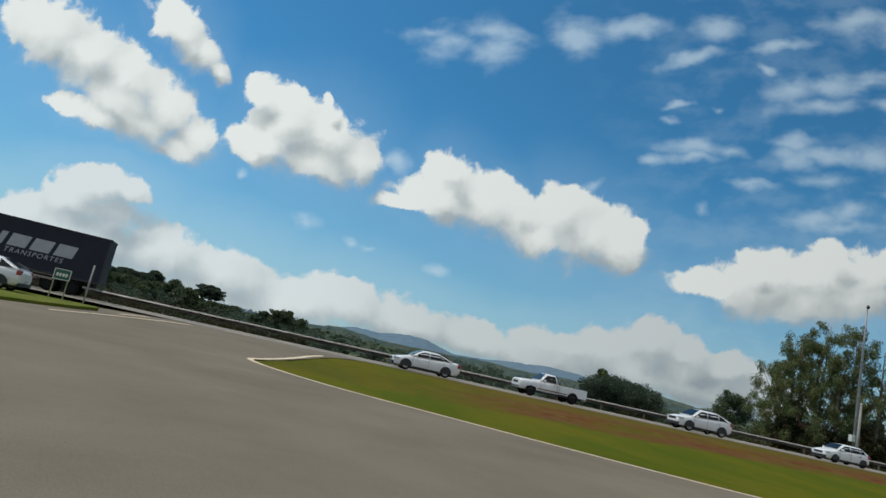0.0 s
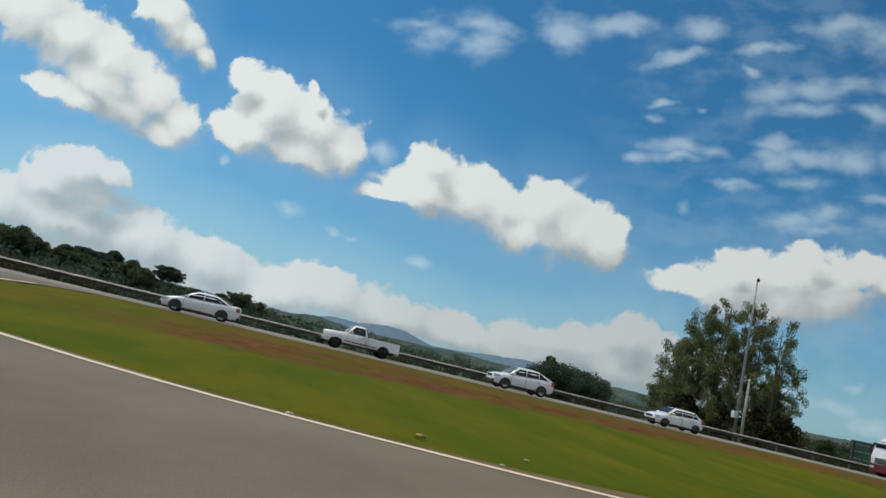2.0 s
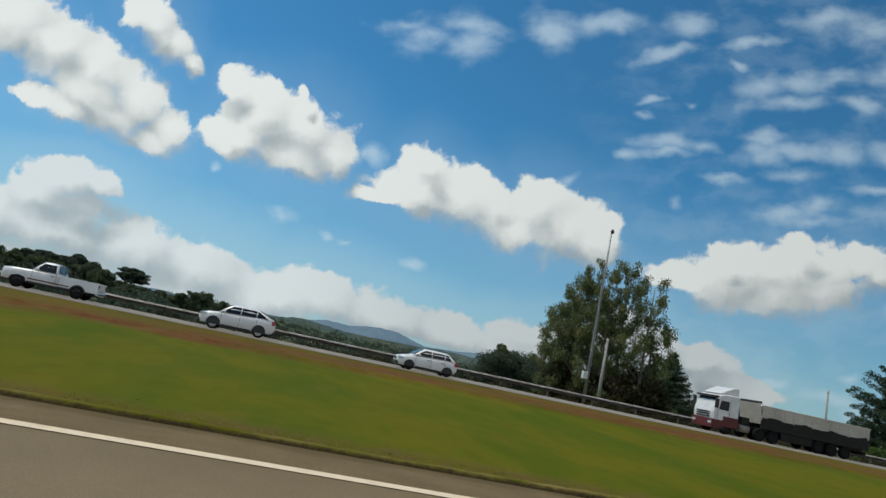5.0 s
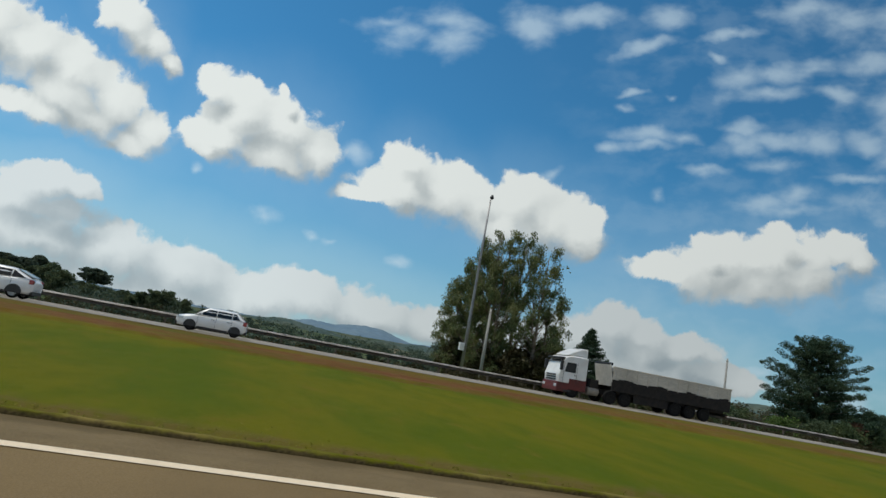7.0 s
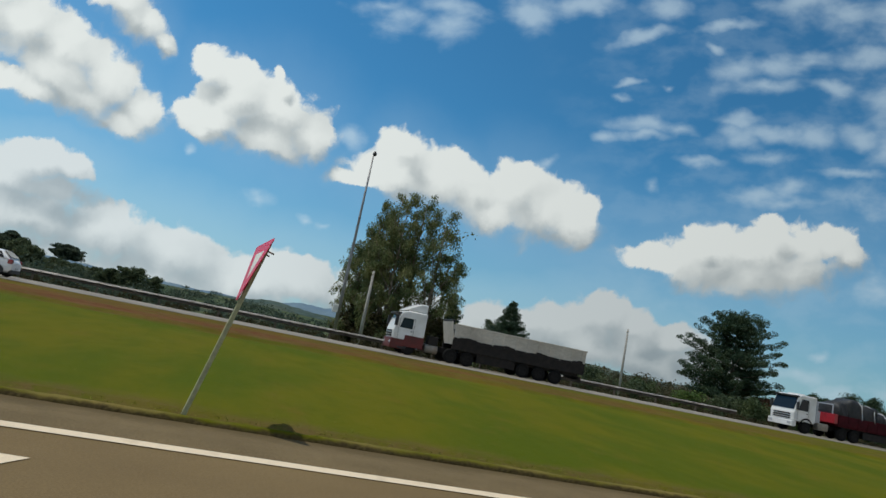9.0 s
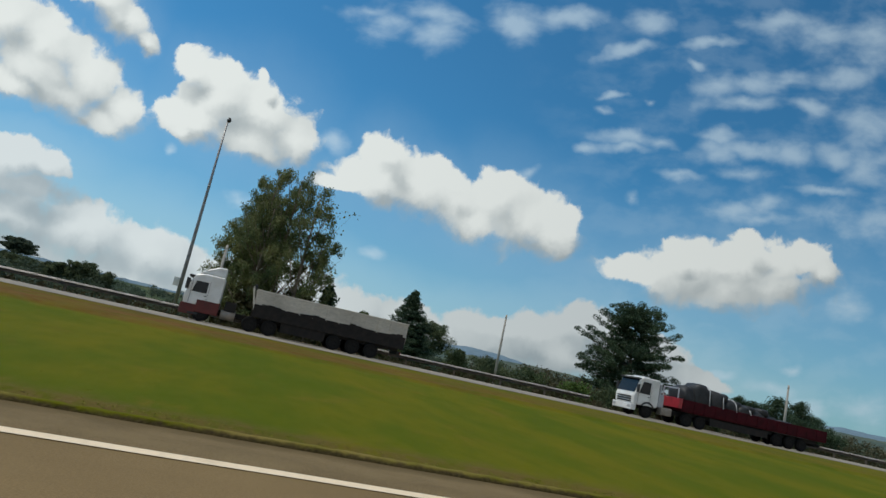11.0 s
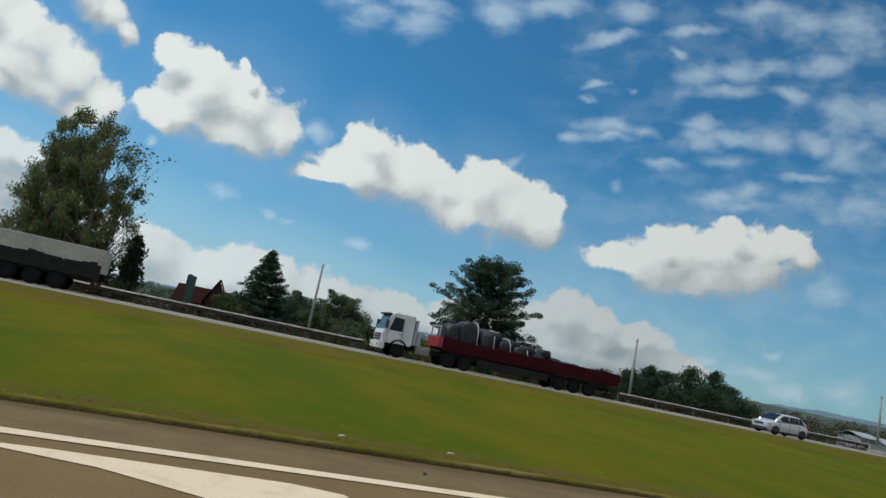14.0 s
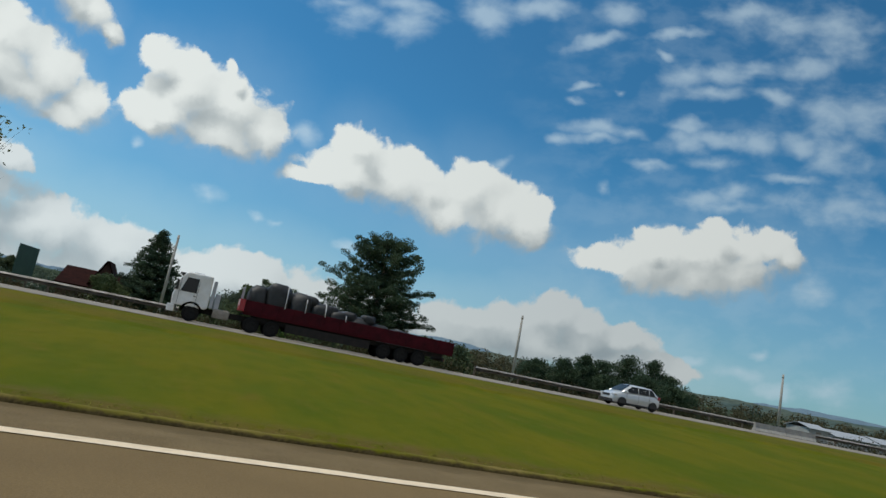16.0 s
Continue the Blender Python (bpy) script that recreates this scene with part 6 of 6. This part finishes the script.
def parked_trailer(place):
    """A box lorry at the roadside, with a pale mark of its owner on the curtain."""
    root = thing("box_lorry", "dark blue curtain-sided lorry parked beyond the junction", "truck")
    bar(root, "box_body", DARK_BLUE, -13.8, 0.0, 0.0, 2.55, 1.10, 4.05, 0.05)
    bar(root, "roof_rail", DARK_BLUE, -13.8, 0.02, -0.03, 2.58, 3.98, 4.10, 0.02)
    bar(root, "side_rail", PLASTIC, -13.8, 0.02, -0.03, 0.05, 1.02, 1.16, 0.01)
    bar(root, "chassis", UNDER, -13.0, -0.4, 0.6, 1.95, 0.65, 1.10, 0.02)
    bar(root, "rear_post", PLASTIC, -0.10, 0.03, -0.02, 0.10, 1.05, 4.02, 0.01)
    bar(root, "side_guard", STEEL, -3.9, -2.7, -0.02, 0.02, 0.72, 0.86, 0.01)
    bar(root, "side_guard", STEEL, -3.9, -2.7, -0.02, 0.02, 0.98, 1.08, 0.01)
    bar(root, "rear_beam", STEEL, -0.9, 0.0, 0.1, 2.45, 0.62, 0.76, 0.02)
    # the owner's mark: plain pale shapes, and the word below it
    y = -0.012
    n = 26
    bm = bmesh.new()
    ring = lambda a, b: [Vector((-7.6 + a * math.cos(2 * math.pi * i / n) + 0.25 * b * math.sin(2 * math.pi * i / n), y, 2.62 + b * math.sin(2 * math.pi * i / n))) for i in range(n)]
    o, q = [bm.verts.new(p) for p in ring(1.15, 0.72)], [bm.verts.new(p) for p in ring(0.72, 0.42)]
    for i in range(n):
        bm.faces.new((o[i], o[(i + 1) % n], q[(i + 1) % n], q[i]))
    part("mark_ring", bm, LOGO_GREY, root, "pale grey printed ring")
    for x0, x1 in ((-6.30, -5.95), (-5.70, -4.62), (-4.40, -3.26), (-3.02, -1.90)):
        bm = bmesh.new()
        quad_panel(bm, [(x0 - 0.08, y, 2.28), (x1 - 0.08, y, 2.28), (x1 + 0.14, y, 3.08), (x0 + 0.14, y, 3.08)], 0.004)
        part("mark_bar", bm, LOGO_GREY, root, "pale grey printed bar")
    font = bpy.data.curves.new("writing", "FONT")
    font.body, font.size, font.shear, font.space_character, font.extrude = "TRANSPORTES", 0.44, 0.2, 1.22, 0.004
    text = bpy.data.objects.new("writing", font)
    me = bpy.data.meshes.new_from_object(text)
    bpy.data.objects.remove(text)
    me.materials.append(LOGO_GREY)
    word = new("writing", me)
    word.parent = root
    word.matrix_local = pose(-5.85, y, 1.86, 90, 0, 0)
    for xx in (-1.6, -2.9, -11.2):
        for sgn, yy in ((-1, 0.20), (1, 2.35)):
            wheel(root, xx, yy, 0.5, 0.30, sgn, RIM_STEEL, 8)
    root.matrix_world = place
    return root


parked_trailer(pose(-31.1, 36.2, HWY_Z + 0.03, 0, 0, 8))
SIDE_CAR = dict(SUV)
car("white car parked beside the dark lorry", SIDE_CAR, pose(-36.3, 27.2, ground_z(-34, 27.2) + 0.19, 0, 0, 2), CAR_WHITE)

# ------------------------------------------------------------------ roadside
def guardrail(x0, x1, y, label):
    root = thing("guardrail", label, "guardrail", "guardrails")
    prof = [(0.0, 0.44), (0.035, 0.46), (0.045, 0.50), (0.0, 0.54), (-0.01, 0.585), (0.0, 0.63), (0.075, 0.655), (0.070, 0.675), (0.02, 0.74), (-0.035, 0.775)]
    bays = steps(x0, x1, 4.0)
    for a, b in zip(bays, bays[1:]):
        # light painted by material: pale fold on top, darkened weathered face under it
        for name, line, mat, words in (("rail", prof[:7], RAIL_SHADED, ""), ("top_edge", prof[6:], RAIL_SUNLIT, "upper fold of the rail, painted pale as sunlit")):
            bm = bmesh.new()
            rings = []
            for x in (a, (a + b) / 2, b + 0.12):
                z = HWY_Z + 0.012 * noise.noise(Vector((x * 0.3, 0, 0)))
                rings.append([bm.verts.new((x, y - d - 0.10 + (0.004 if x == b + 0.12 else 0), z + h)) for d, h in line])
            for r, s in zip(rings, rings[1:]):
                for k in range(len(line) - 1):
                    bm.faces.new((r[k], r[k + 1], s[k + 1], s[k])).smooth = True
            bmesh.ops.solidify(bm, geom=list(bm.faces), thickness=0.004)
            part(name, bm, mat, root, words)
        bm = bmesh.new()
        box(bm, a - 0.06, a + 0.06, y - 0.06, y + 0.08, HWY_Z - 0.25, HWY_Z + 0.78, bevel=0.008)
        part("post", bm, RAIL_POST, root)
        bm = bmesh.new()
        box(bm, a - 0.05, a + 0.05, y - 0.11, y - 0.06, HWY_Z + 0.46, HWY_Z + 0.73)
        part("spacer", bm, RAIL_POST, root)
    return root


guardrail(-72, 80, RAIL_Y, "weathered steel guardrail along the far side of the highway")
guardrail(103, 235, RAIL_Y, "steel guardrail along the far side of the highway")


def pole(label, x, y, top, r=0.13, arm=False, lean=(0, 0)):
    root = thing("utility_pole", label, "pole", "roadside poles")
    g = ground_z(x, y)
    bm = bmesh.new()
    pipe(bm, [(0, 0, -0.3), (lean[0] * 0.5, lean[1] * 0.5, (top - g) / 2), (lean[0], lean[1], top - g)], [r * 1.15, r, r * 0.72], 10)
    part("shaft", bm, CONCRETE, root)
    if arm:
        bm = bmesh.new()
        pipe(bm, [(lean[0], 0, top - g - 0.12), (lean[0] + 0.5, -0.1, top - g + 0.02), (lean[0] + 1.1, -0.15, top - g)], [0.03, 0.028, 0.03], 6)
        part("arm", bm, STEEL, root)
    bm = bmesh.new()
    tube(bm, (lean[0], lean[1], top - g - 0.35), (lean[0], lean[1], top - g - 0.28), r * 0.9, r * 0.9, 10)
    part("collar", bm, STEEL, root)
    root.location = (x, y, g)
    return root


pole("short grey concrete pole in front of the eucalyptus", 48.6, 57.4, 7.7, 0.17)
pole("slim grey concrete pole behind the guardrail", 77.9, 57.5, 7.74, 0.13)
pole("slim grey concrete pole past the pine tree", 111.9, 53.0, 7.3, 0.14)
pole("slim grey concrete pole beside the far guardrail", 143.0, 49.0, 7.12, 0.14)


def camera_mast(x, y, top):
    root = thing("surveillance_mast", "tall thin steel mast with a dome and a pale box", "mast")
    g = ground_z(x, y)
    h = top - g
    bm = bmesh.new()
    pipe(bm, [(0, 0, -0.3), (0, 0, h * 0.33), (0, 0, h * 0.66), (0, 0, h - 0.3)], [0.19, 0.16, 0.12, 0.075], 10)
    part("shaft", bm, MAST, root)
    for k in (0.33, 0.66):
        bm = bmesh.new()
        tube(bm, (0, 0, h * k - 0.08), (0, 0, h * k + 0.08), 0.20 - 0.1 * k, 0.20 - 0.1 * k, 10)
        part("flange", bm, MAST, root)
    bm = bmesh.new()
    box(bm, -0.62, -0.14, -0.3, 0.2, 3.6, 4.35, bevel=0.03)
    part("control_box", bm, TRUCK_WHITE, root, "pale grey control box")
    bm = bmesh.new()
    bmesh.ops.create_uvsphere(bm, u_segments=12, v_segments=8, radius=0.20)
    bmesh.ops.translate(bm, verts=bm.verts, vec=(0.10, -0.02, h - 0.22))
    tube(bm, (0.10, -0.02, h - 0.2), (0.10, -0.02, h + 0.05), 0.16, 0.10, 10)
    part("dome", bm, PLASTIC, root, "dark dome at the top", flat=False)
    root.location = (x, y, g)
    return root


camera_mast(45.75, 55.0, 18.95)

# ------------------------------------------------------------------ yield sign
SIGN_RED = material("sign_red", (0.74, 0.014, 0.065), 0.4, color2=(0.66, 0.016, 0.06), scale=3)
SIGN_WHITE = material("sign_white", (0.82, 0.80, 0.70), 0.45, color2=(0.74, 0.72, 0.62), scale=3)
WOOD_POST = material("painted_post", (0.36, 0.36, 0.20), 0.75, color2=(0.27, 0.27, 0.15), scale=4, fine=(25, 0.15))


def yield_sign(x, y, turn, lean):
    root = thing("yield_sign", "red and white triangular yield sign on a pale square post", "road sign")
    bm = bmesh.new()
    box(bm, -0.028, 0.028, -0.045, 0.012, -0.3, 2.34, bevel=0.008)
    part("post", bm, WOOD_POST, root)

    def tri(side, cz, yy, thick, round_by):
        h = side * math.sqrt(3) / 2
        p = [Vector((-side / 2, yy, cz + h / 3)), Vector((side / 2, yy, cz + h / 3)), Vector((0, yy, cz - 2 * h / 3))]
        bm = bmesh.new()
        out = []
        for i in range(3):
            a, b, c = p[i - 1], p[i], p[(i + 1) % 3]
            for d in ((a - b).normalized(), (c - b).normalized()):
                out.append(b + d * round_by)
        quad_panel(bm, out, thick)
        return bm

    part("plate", tri(1.02, 2.04, -0.065, 0.012, 0.05), SIGN_RED, root, "red triangular plate")
    part("white_field", tri(0.46, 2.05, -0.074, 0.004, 0.01), SIGN_WHITE, root, "white triangle in the middle")
    for z in (2.22, 1.72):
        bm = bmesh.new()
        box(bm, -0.34 if z > 2 else -0.12, 0.34 if z > 2 else 0.12, -0.053, -0.045, z - 0.02, z + 0.02)
        part("brace", bm, STEEL, root)
    for dx in (-0.02, 0.02):
        bm = bmesh.new()
        tube(bm, (dx * 6, -0.05, 2.22), (dx * 6, 0.075, 2.22), 0.012, 0.012, 6)
        part("bolt", bm, STEEL, root)
    # the post leans along the road
    root.matrix_world = pose(x, y, 0.0, -7, lean, 0) @ pose(0, 0, 0, 0, 0, turn)
    return root


yield_sign(38.12, 2.12, -79, 12.5)


def direction_sign(x, y, turn):
    root = thing("direction_sign", "small green direction sign with pale writing on two posts", "road sign")
    green = material("sign_green", (0.02, 0.10, 0.075), 0.45, color2=(0.025, 0.12, 0.09), scale=3)
    bm = bmesh.new()
    box(bm, -0.40, 0.40, -0.015, 0.015, 0.82, 1.38, bevel=0.006)
    part("panel", bm, green, root)
    for bx in ((-0.40, 0.40, 1.345, 1.38), (-0.40, 0.40, 0.82, 0.855), (-0.40, -0.365, 0.857, 1.343), (0.365, 0.40, 0.857, 1.343)):
        bm = bmesh.new()
        box(bm, bx[0], bx[1], -0.021, -0.0155, bx[2], bx[3])
        part("border", bm, SIGN_WHITE, root)
    for x0 in (-0.27, -0.13, 0.02, 0.16):
        bm = bmesh.new()
        box(bm, x0, x0 + 0.10, -0.021, -0.0155, 1.0, 1.17)
        part("writing_bar", bm, SIGN_WHITE, root)
    for dx in (-0.33, 0.33):
        bm = bmesh.new()
        box(bm, dx - 0.03, dx + 0.03, 0.017, 0.08, -0.7, 1.36, bevel=0.006)
        part("post", bm, WOOD_POST, root)
    root.matrix_world = pose(x, y, ground_z(x, y) + 0.4, 0, 0, turn)


direction_sign(-30.2, 27.0, 6)
bm = bmesh.new()
tube(bm, (0, 0, -0.3), (0, 0, 2.15), 0.05, 0.045, 10)
marker = single("marker_post", bm, CONCRETE, "slim pale post standing by the parked lorry", "post")
marker.location = (-28.95, 27.4, ground_z(-28.95, 27.4) + 0.1)

# ------------------------------------------------------------------ the grassed corner by the lorry
def corner_verge():
    outline = [(-27.7, 25.9), (-28.4, 24.7), (-29.7, 23.6), (-32.0, 22.3), (-36.5, 20.7), (-50.5, 18.7), (-70, 16.0), (-70, 28.4), (-42.5, 30.5), (-33.0, 30.1), (-29.5, 28.3), (-28.1, 26.9)]
    bm = bmesh.new()
    top = [bm.verts.new((x, y, ground_z(x, y) + 0.16)) for x, y in outline]
    low = [bm.verts.new((x, y, ground_z(x, y) - 0.1)) for x, y in outline]
    bm.faces.new(top)
    n = len(outline)
    for i in range(n):
        bm.faces.new((low[i], low[(i + 1) % n], top[(i + 1) % n], top[i]))
    bmesh.ops.recalc_face_normals(bm, faces=bm.faces)
    single("grass_corner", bm, LAWN, "raised corner of mown green grass by the parked lorry", "grass verge", kind="structure")


corner_verge()

# ------------------------------------------------------------------ house, hoardings, sheds
ROOF_TILE = material("brown_roof_tile", (0.034, 0.013, 0.011), 0.95, color2=(0.021, 0.010, 0.009), scale=1.5, detail=7, fine=(9, 0.25), bump=0.5, bump_scale=10, spec=0.05)
BRICK = material("dark_brick", (0.085, 0.038, 0.028), 0.9, color2=(0.06, 0.03, 0.024), scale=2, fine=(12, 0.2))
GREEN_PANEL = material("green_panel", (0.025, 0.075, 0.055), 0.6, color2=(0.02, 0.055, 0.042), scale=1)
WALL_WHITE = material("white_render", (0.38, 0.38, 0.36), 0.85, color2=(0.30, 0.30, 0.28), scale=0.6, fine=(4, 0.06))
SHED_ROOF = material("pale_metal_roof", (0.40, 0.42, 0.44), 0.6, 0.2, color2=(0.33, 0.35, 0.37), scale=0.5)


def house(x, y):
    root = thing("house", "brown-roofed brick house with a steep gable behind the highway", "house")
    g = ground_z(x, y)
    # main range, ridge along x; the gable wing comes forward
    bm = bmesh.new()
    box(bm, -3.3, 4.0, 0, 6.5, g - 0.3, 1.7)
    part("wall", bm, BRICK, root)
    bm = bmesh.new()
    for pts in ([(-3.7, -0.4, 1.5), (4.3, -0.4, 1.5), (3.9, 3.2, 3.85), (-3.4, 3.2, 3.85)], [(4.3, 6.9, 1.5), (-3.7, 6.9, 1.5), (-3.4, 3.2, 3.85), (3.9, 3.2, 3.85)]):
        quad_panel(bm, pts, 0.14)
    part("roof", bm, ROOF_TILE, root)
    bm = bmesh.new()
    v = [bm.verts.new(p) for p in ((0.6, -1.5, g - 0.3), (3.4, -1.5, g - 0.3), (3.4, -1.5, 2.2), (2.0, -1.5, 5.0), (0.6, -1.5, 2.2))]
    u = [bm.verts.new((p.co.x, 3.0, p.co.z)) for p in v]
    bm.faces.new(v)
    for i in range(5):
        bm.faces.new((v[i], u[i], u[(i + 1) % 5], v[(i + 1) % 5]))
    bmesh.ops.recalc_face_normals(bm, faces=bm.faces)
    part("gable_wall", bm, BRICK, root)
    bm = bmesh.new()
    quad_panel(bm, [(0.3, -1.8, 1.75), (0.3, 3.6, 1.75), (2.0, 3.6, 5.2), (2.0, -1.8, 5.2)], 0.14)
    quad_panel(bm, [(3.7, 3.6, 1.75), (3.7, -1.8, 1.75), (2.0, -1.8, 5.2), (2.0, 3.6, 5.2)], 0.14)
    part("gable_roof", bm, ROOF_TILE, root)
    bm = bmesh.new()
    box(bm, 1.5, 2.5, -1.56, -1.48, 0.2, 1.5, bevel=0.02)
    part("window", bm, GLASS, root)
    root.location = (x, y, 0)


house(66.7, 88.0)


def gantry_sign(x, y, turn, w, z0, z1):
    root = thing("highway_sign", "tall green highway sign on posts behind the guardrail", "road sign")
    g = ground_z(x, y)
    bm = bmesh.new()
    box(bm, -w / 2, w / 2, -0.03, 0.03, z0 - g, z1 - g, bevel=0.012)
    part("panel", bm, GREEN_PANEL, root)
    for z in (z0 - g + 0.45, (z0 + z1) / 2 - g, z1 - g - 0.45):
        bm = bmesh.new()
        box(bm, -w / 2 + 0.1, w / 2 - 0.1, 0.032, 0.08, z - 0.04, z + 0.04)
        part("rail", bm, STEEL, root)
    for dx in (-w / 2 + 0.6, w / 2 - 0.6):
        bm = bmesh.new()
        box(bm, dx - 0.07, dx + 0.07, 0.082, 0.22, -0.3, z1 - g - 0.1, bevel=0.01)
        part("post", bm, RAIL_POST, root)
    root.matrix_world = pose(x, y, g, 0, 0, turn)


gantry_sign(66.5, 58.0, 84.3, 4.6, 1.3, 3.9)


def shed(x, y, w, d, h, label, wall=None):
    root = thing("shed", label, "shed", "sheds across the valley")
    g = ground_z(x, y)
    bm = bmesh.new()
    box(bm, 0, w, 0, d, g - 0.5, h)
    part("wall", bm, wall or WALL_WHITE, root)
    bm = bmesh.new()
    quad_panel(bm, [(-0.4, -0.5, h - 0.05), (w + 0.4, -0.5, h - 0.05), (w + 0.4, d / 2, h + d * 0.16), (-0.4, d / 2, h + d * 0.16)], 0.12)
    quad_panel(bm, [(w + 0.4, d + 0.5, h - 0.05), (-0.4, d + 0.5, h - 0.05), (-0.4, d / 2, h + d * 0.16), (w + 0.4, d / 2, h + d * 0.16)], 0.12)
    part("roof", bm, wall or SHED_ROOF, root)
    bm = bmesh.new()
    box(bm, w * 0.35, w * 0.6, -0.06, 0.0, g, h * 0.75)
    part("door", bm, STEEL, root)
    root.location = (x, y, 0)


shed(229, 118, 6.5, 7, 2.6, "small white rendered shed with a pale roof")
shed(243, 122, 16, 9, 1.9, "long low white shed with a pale metal roof")
shed(-11.0, 360, 14, 7, -1.5, "long low white shed beyond the fields", SIGN_WHITE)
shed(268, 128, 14, 9, 2.2, "long low white shed with a pale metal roof")


def low_wall(x0, x1, y):
    root = thing("concrete_barrier", "low pale concrete barrier at the highway's edge", "barrier")
    n = 4
    for i in range(n):
        a, b = lerp(x0, x1, i / n), lerp(x0, x1, (i + 1) / n) - 0.03
        bm = bmesh.new()
        prof = [(-0.30, 0), (-0.30, 0.12), (-0.12, 0.40), (-0.09, 0.85), (0.09, 0.85), (0.12, 0.40), (0.30, 0.12), (0.30, 0)]
        r = [[bm.verts.new((x, y + dy, HWY_Z - 0.05 + z)) for dy, z in prof] for x in (a, b)]
        for k in range(7):
            bm.faces.new((r[0][k], r[1][k], r[1][k + 1], r[0][k + 1]))
        bm.faces.new(r[0])
        bm.faces.new(r[1][::-1])
        bmesh.ops.recalc_face_normals(bm, faces=bm.faces)
        part("segment", bm, CONCRETE, root)


low_wall(131.4, 139.0, 41.0)

# ------------------------------------------------------------------ litter
LITTER_PALE = material("pale_litter", (0.56, 0.48, 0.36), 0.85, color2=(0.38, 0.32, 0.23), scale=12)
LITTER_YELLOW = material("yellow_scrap", (0.42, 0.33, 0.06), 0.8, color2=(0.10, 0.08, 0.04), scale=9)
STONE_DARK = material("dark_stone", (0.06, 0.05, 0.045), 0.9, color2=(0.10, 0.085, 0.07), scale=10)


def lump(name, label, x, y, r, mat, seed, squash=0.45, lift=0.0):
    bm = bmesh.new()
    bmesh.ops.create_icosphere(bm, subdivisions=2, radius=1)
    for v in bm.verts:
        k = 1 + 0.35 * noise.noise(v.co * 1.6 + Vector((seed, 0, 0)))
        v.co = Vector((v.co.x * r * 1.5 * k, v.co.y * r * k, (max(-0.6, v.co.z) + 0.55) * r * squash * k))
    ob = single(name, bm, mat, label, "litter", "litter on the road")
    ob.location = (x, y, ground_z(x, y) + 0.012 + lift - (road_fall(x, y) if y < kerb_line(x) else 0))
    return ob


for i, (x, y, r) in enumerate(((24.07, 0.05, 0.055), (61.65, 0.3, 0.05), (80.4, 0.42, 0.06), (-3.85, edge_line(-3.85) + 0.17, 0.05), (-0.5, edge_line(-0.5) + 0.42, 0.035))):
    lump("crumpled_litter", "pale crumpled litter lying by the edge line", x, y, r, LITTER_PALE, i * 3.1, 0.5)
for i, (x, y, r) in enumerate(((31.70, 1.59, 0.014), (31.71, 1.38, 0.012), (31.69, 1.08, 0.020), (31.98, 1.65, 0.026), (32.09, 0.99, 0.010), (32.68, 0.86, 0.018), (72.2, 0.9, 0.02), (79.2, 0.8, 0.02), (-7, 4.3, 0.018))):
    lump("stone", "small dark stone on the shoulder", x, y, r, STONE_DARK, 20 + i * 2.3, 0.8)
lump("scrap", "crumpled yellow scrap in the grass by the road", -1.6, edge_line(-1.6) + 1.34, 0.075, LITTER_YELLOW, 44, 0.45, 0.02)
for i, (x, y) in enumerate(((71.46, 2.3), (73.0, 2.25), (0.3, edge_line(0.3) + 1.6))):
    lump("scrap", "dry pale scrap in the grass", x, y, 0.035, LITTER_PALE, 50 + i, 0.5, 0.03)


# ------------------------------------------------------------------ kerb stones
def kerb():
    root = thing("kerb", "worn concrete kerb, half grown over by grass", "kerb", kind="structure")
    shapes = []
    for k in range(4):
        bm = bmesh.new()
        # worn and crumbled along its length, sound at the joints
        rows = []
        for i in range(11):
            e = math.sin(math.pi * i / 10) ** 0.5
            row = []
            for j, (y, z) in enumerate(((-0.02, -0.15), (-0.018, 0.006), (0.002, 0.072), (0.022, 0.094), (0.075, 0.100), (0.115, 0.03))):
                a = Vector((i * 0.45 + k * 9, j * 0.8, 0))
                row.append(bm.verts.new((i * 0.1001, y + e * 0.022 * noise.noise(a), z + (e * 0.018 * noise.noise(a + Vector((0, 0, 7))) if 0 < j < 5 else 0))))
            rows.append(row)
        for r, s in zip(rows, rows[1:]):
            for j in range(5):
                bm.faces.new((r[j], s[j], s[j + 1], r[j + 1])).smooth = True
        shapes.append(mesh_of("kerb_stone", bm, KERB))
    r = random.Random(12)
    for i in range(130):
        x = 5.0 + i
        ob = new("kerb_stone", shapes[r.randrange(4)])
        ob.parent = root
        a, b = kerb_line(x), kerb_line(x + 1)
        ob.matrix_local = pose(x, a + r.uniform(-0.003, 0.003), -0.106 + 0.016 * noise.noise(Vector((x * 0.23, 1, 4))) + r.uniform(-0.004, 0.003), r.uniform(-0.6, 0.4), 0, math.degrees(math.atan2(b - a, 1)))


kerb()
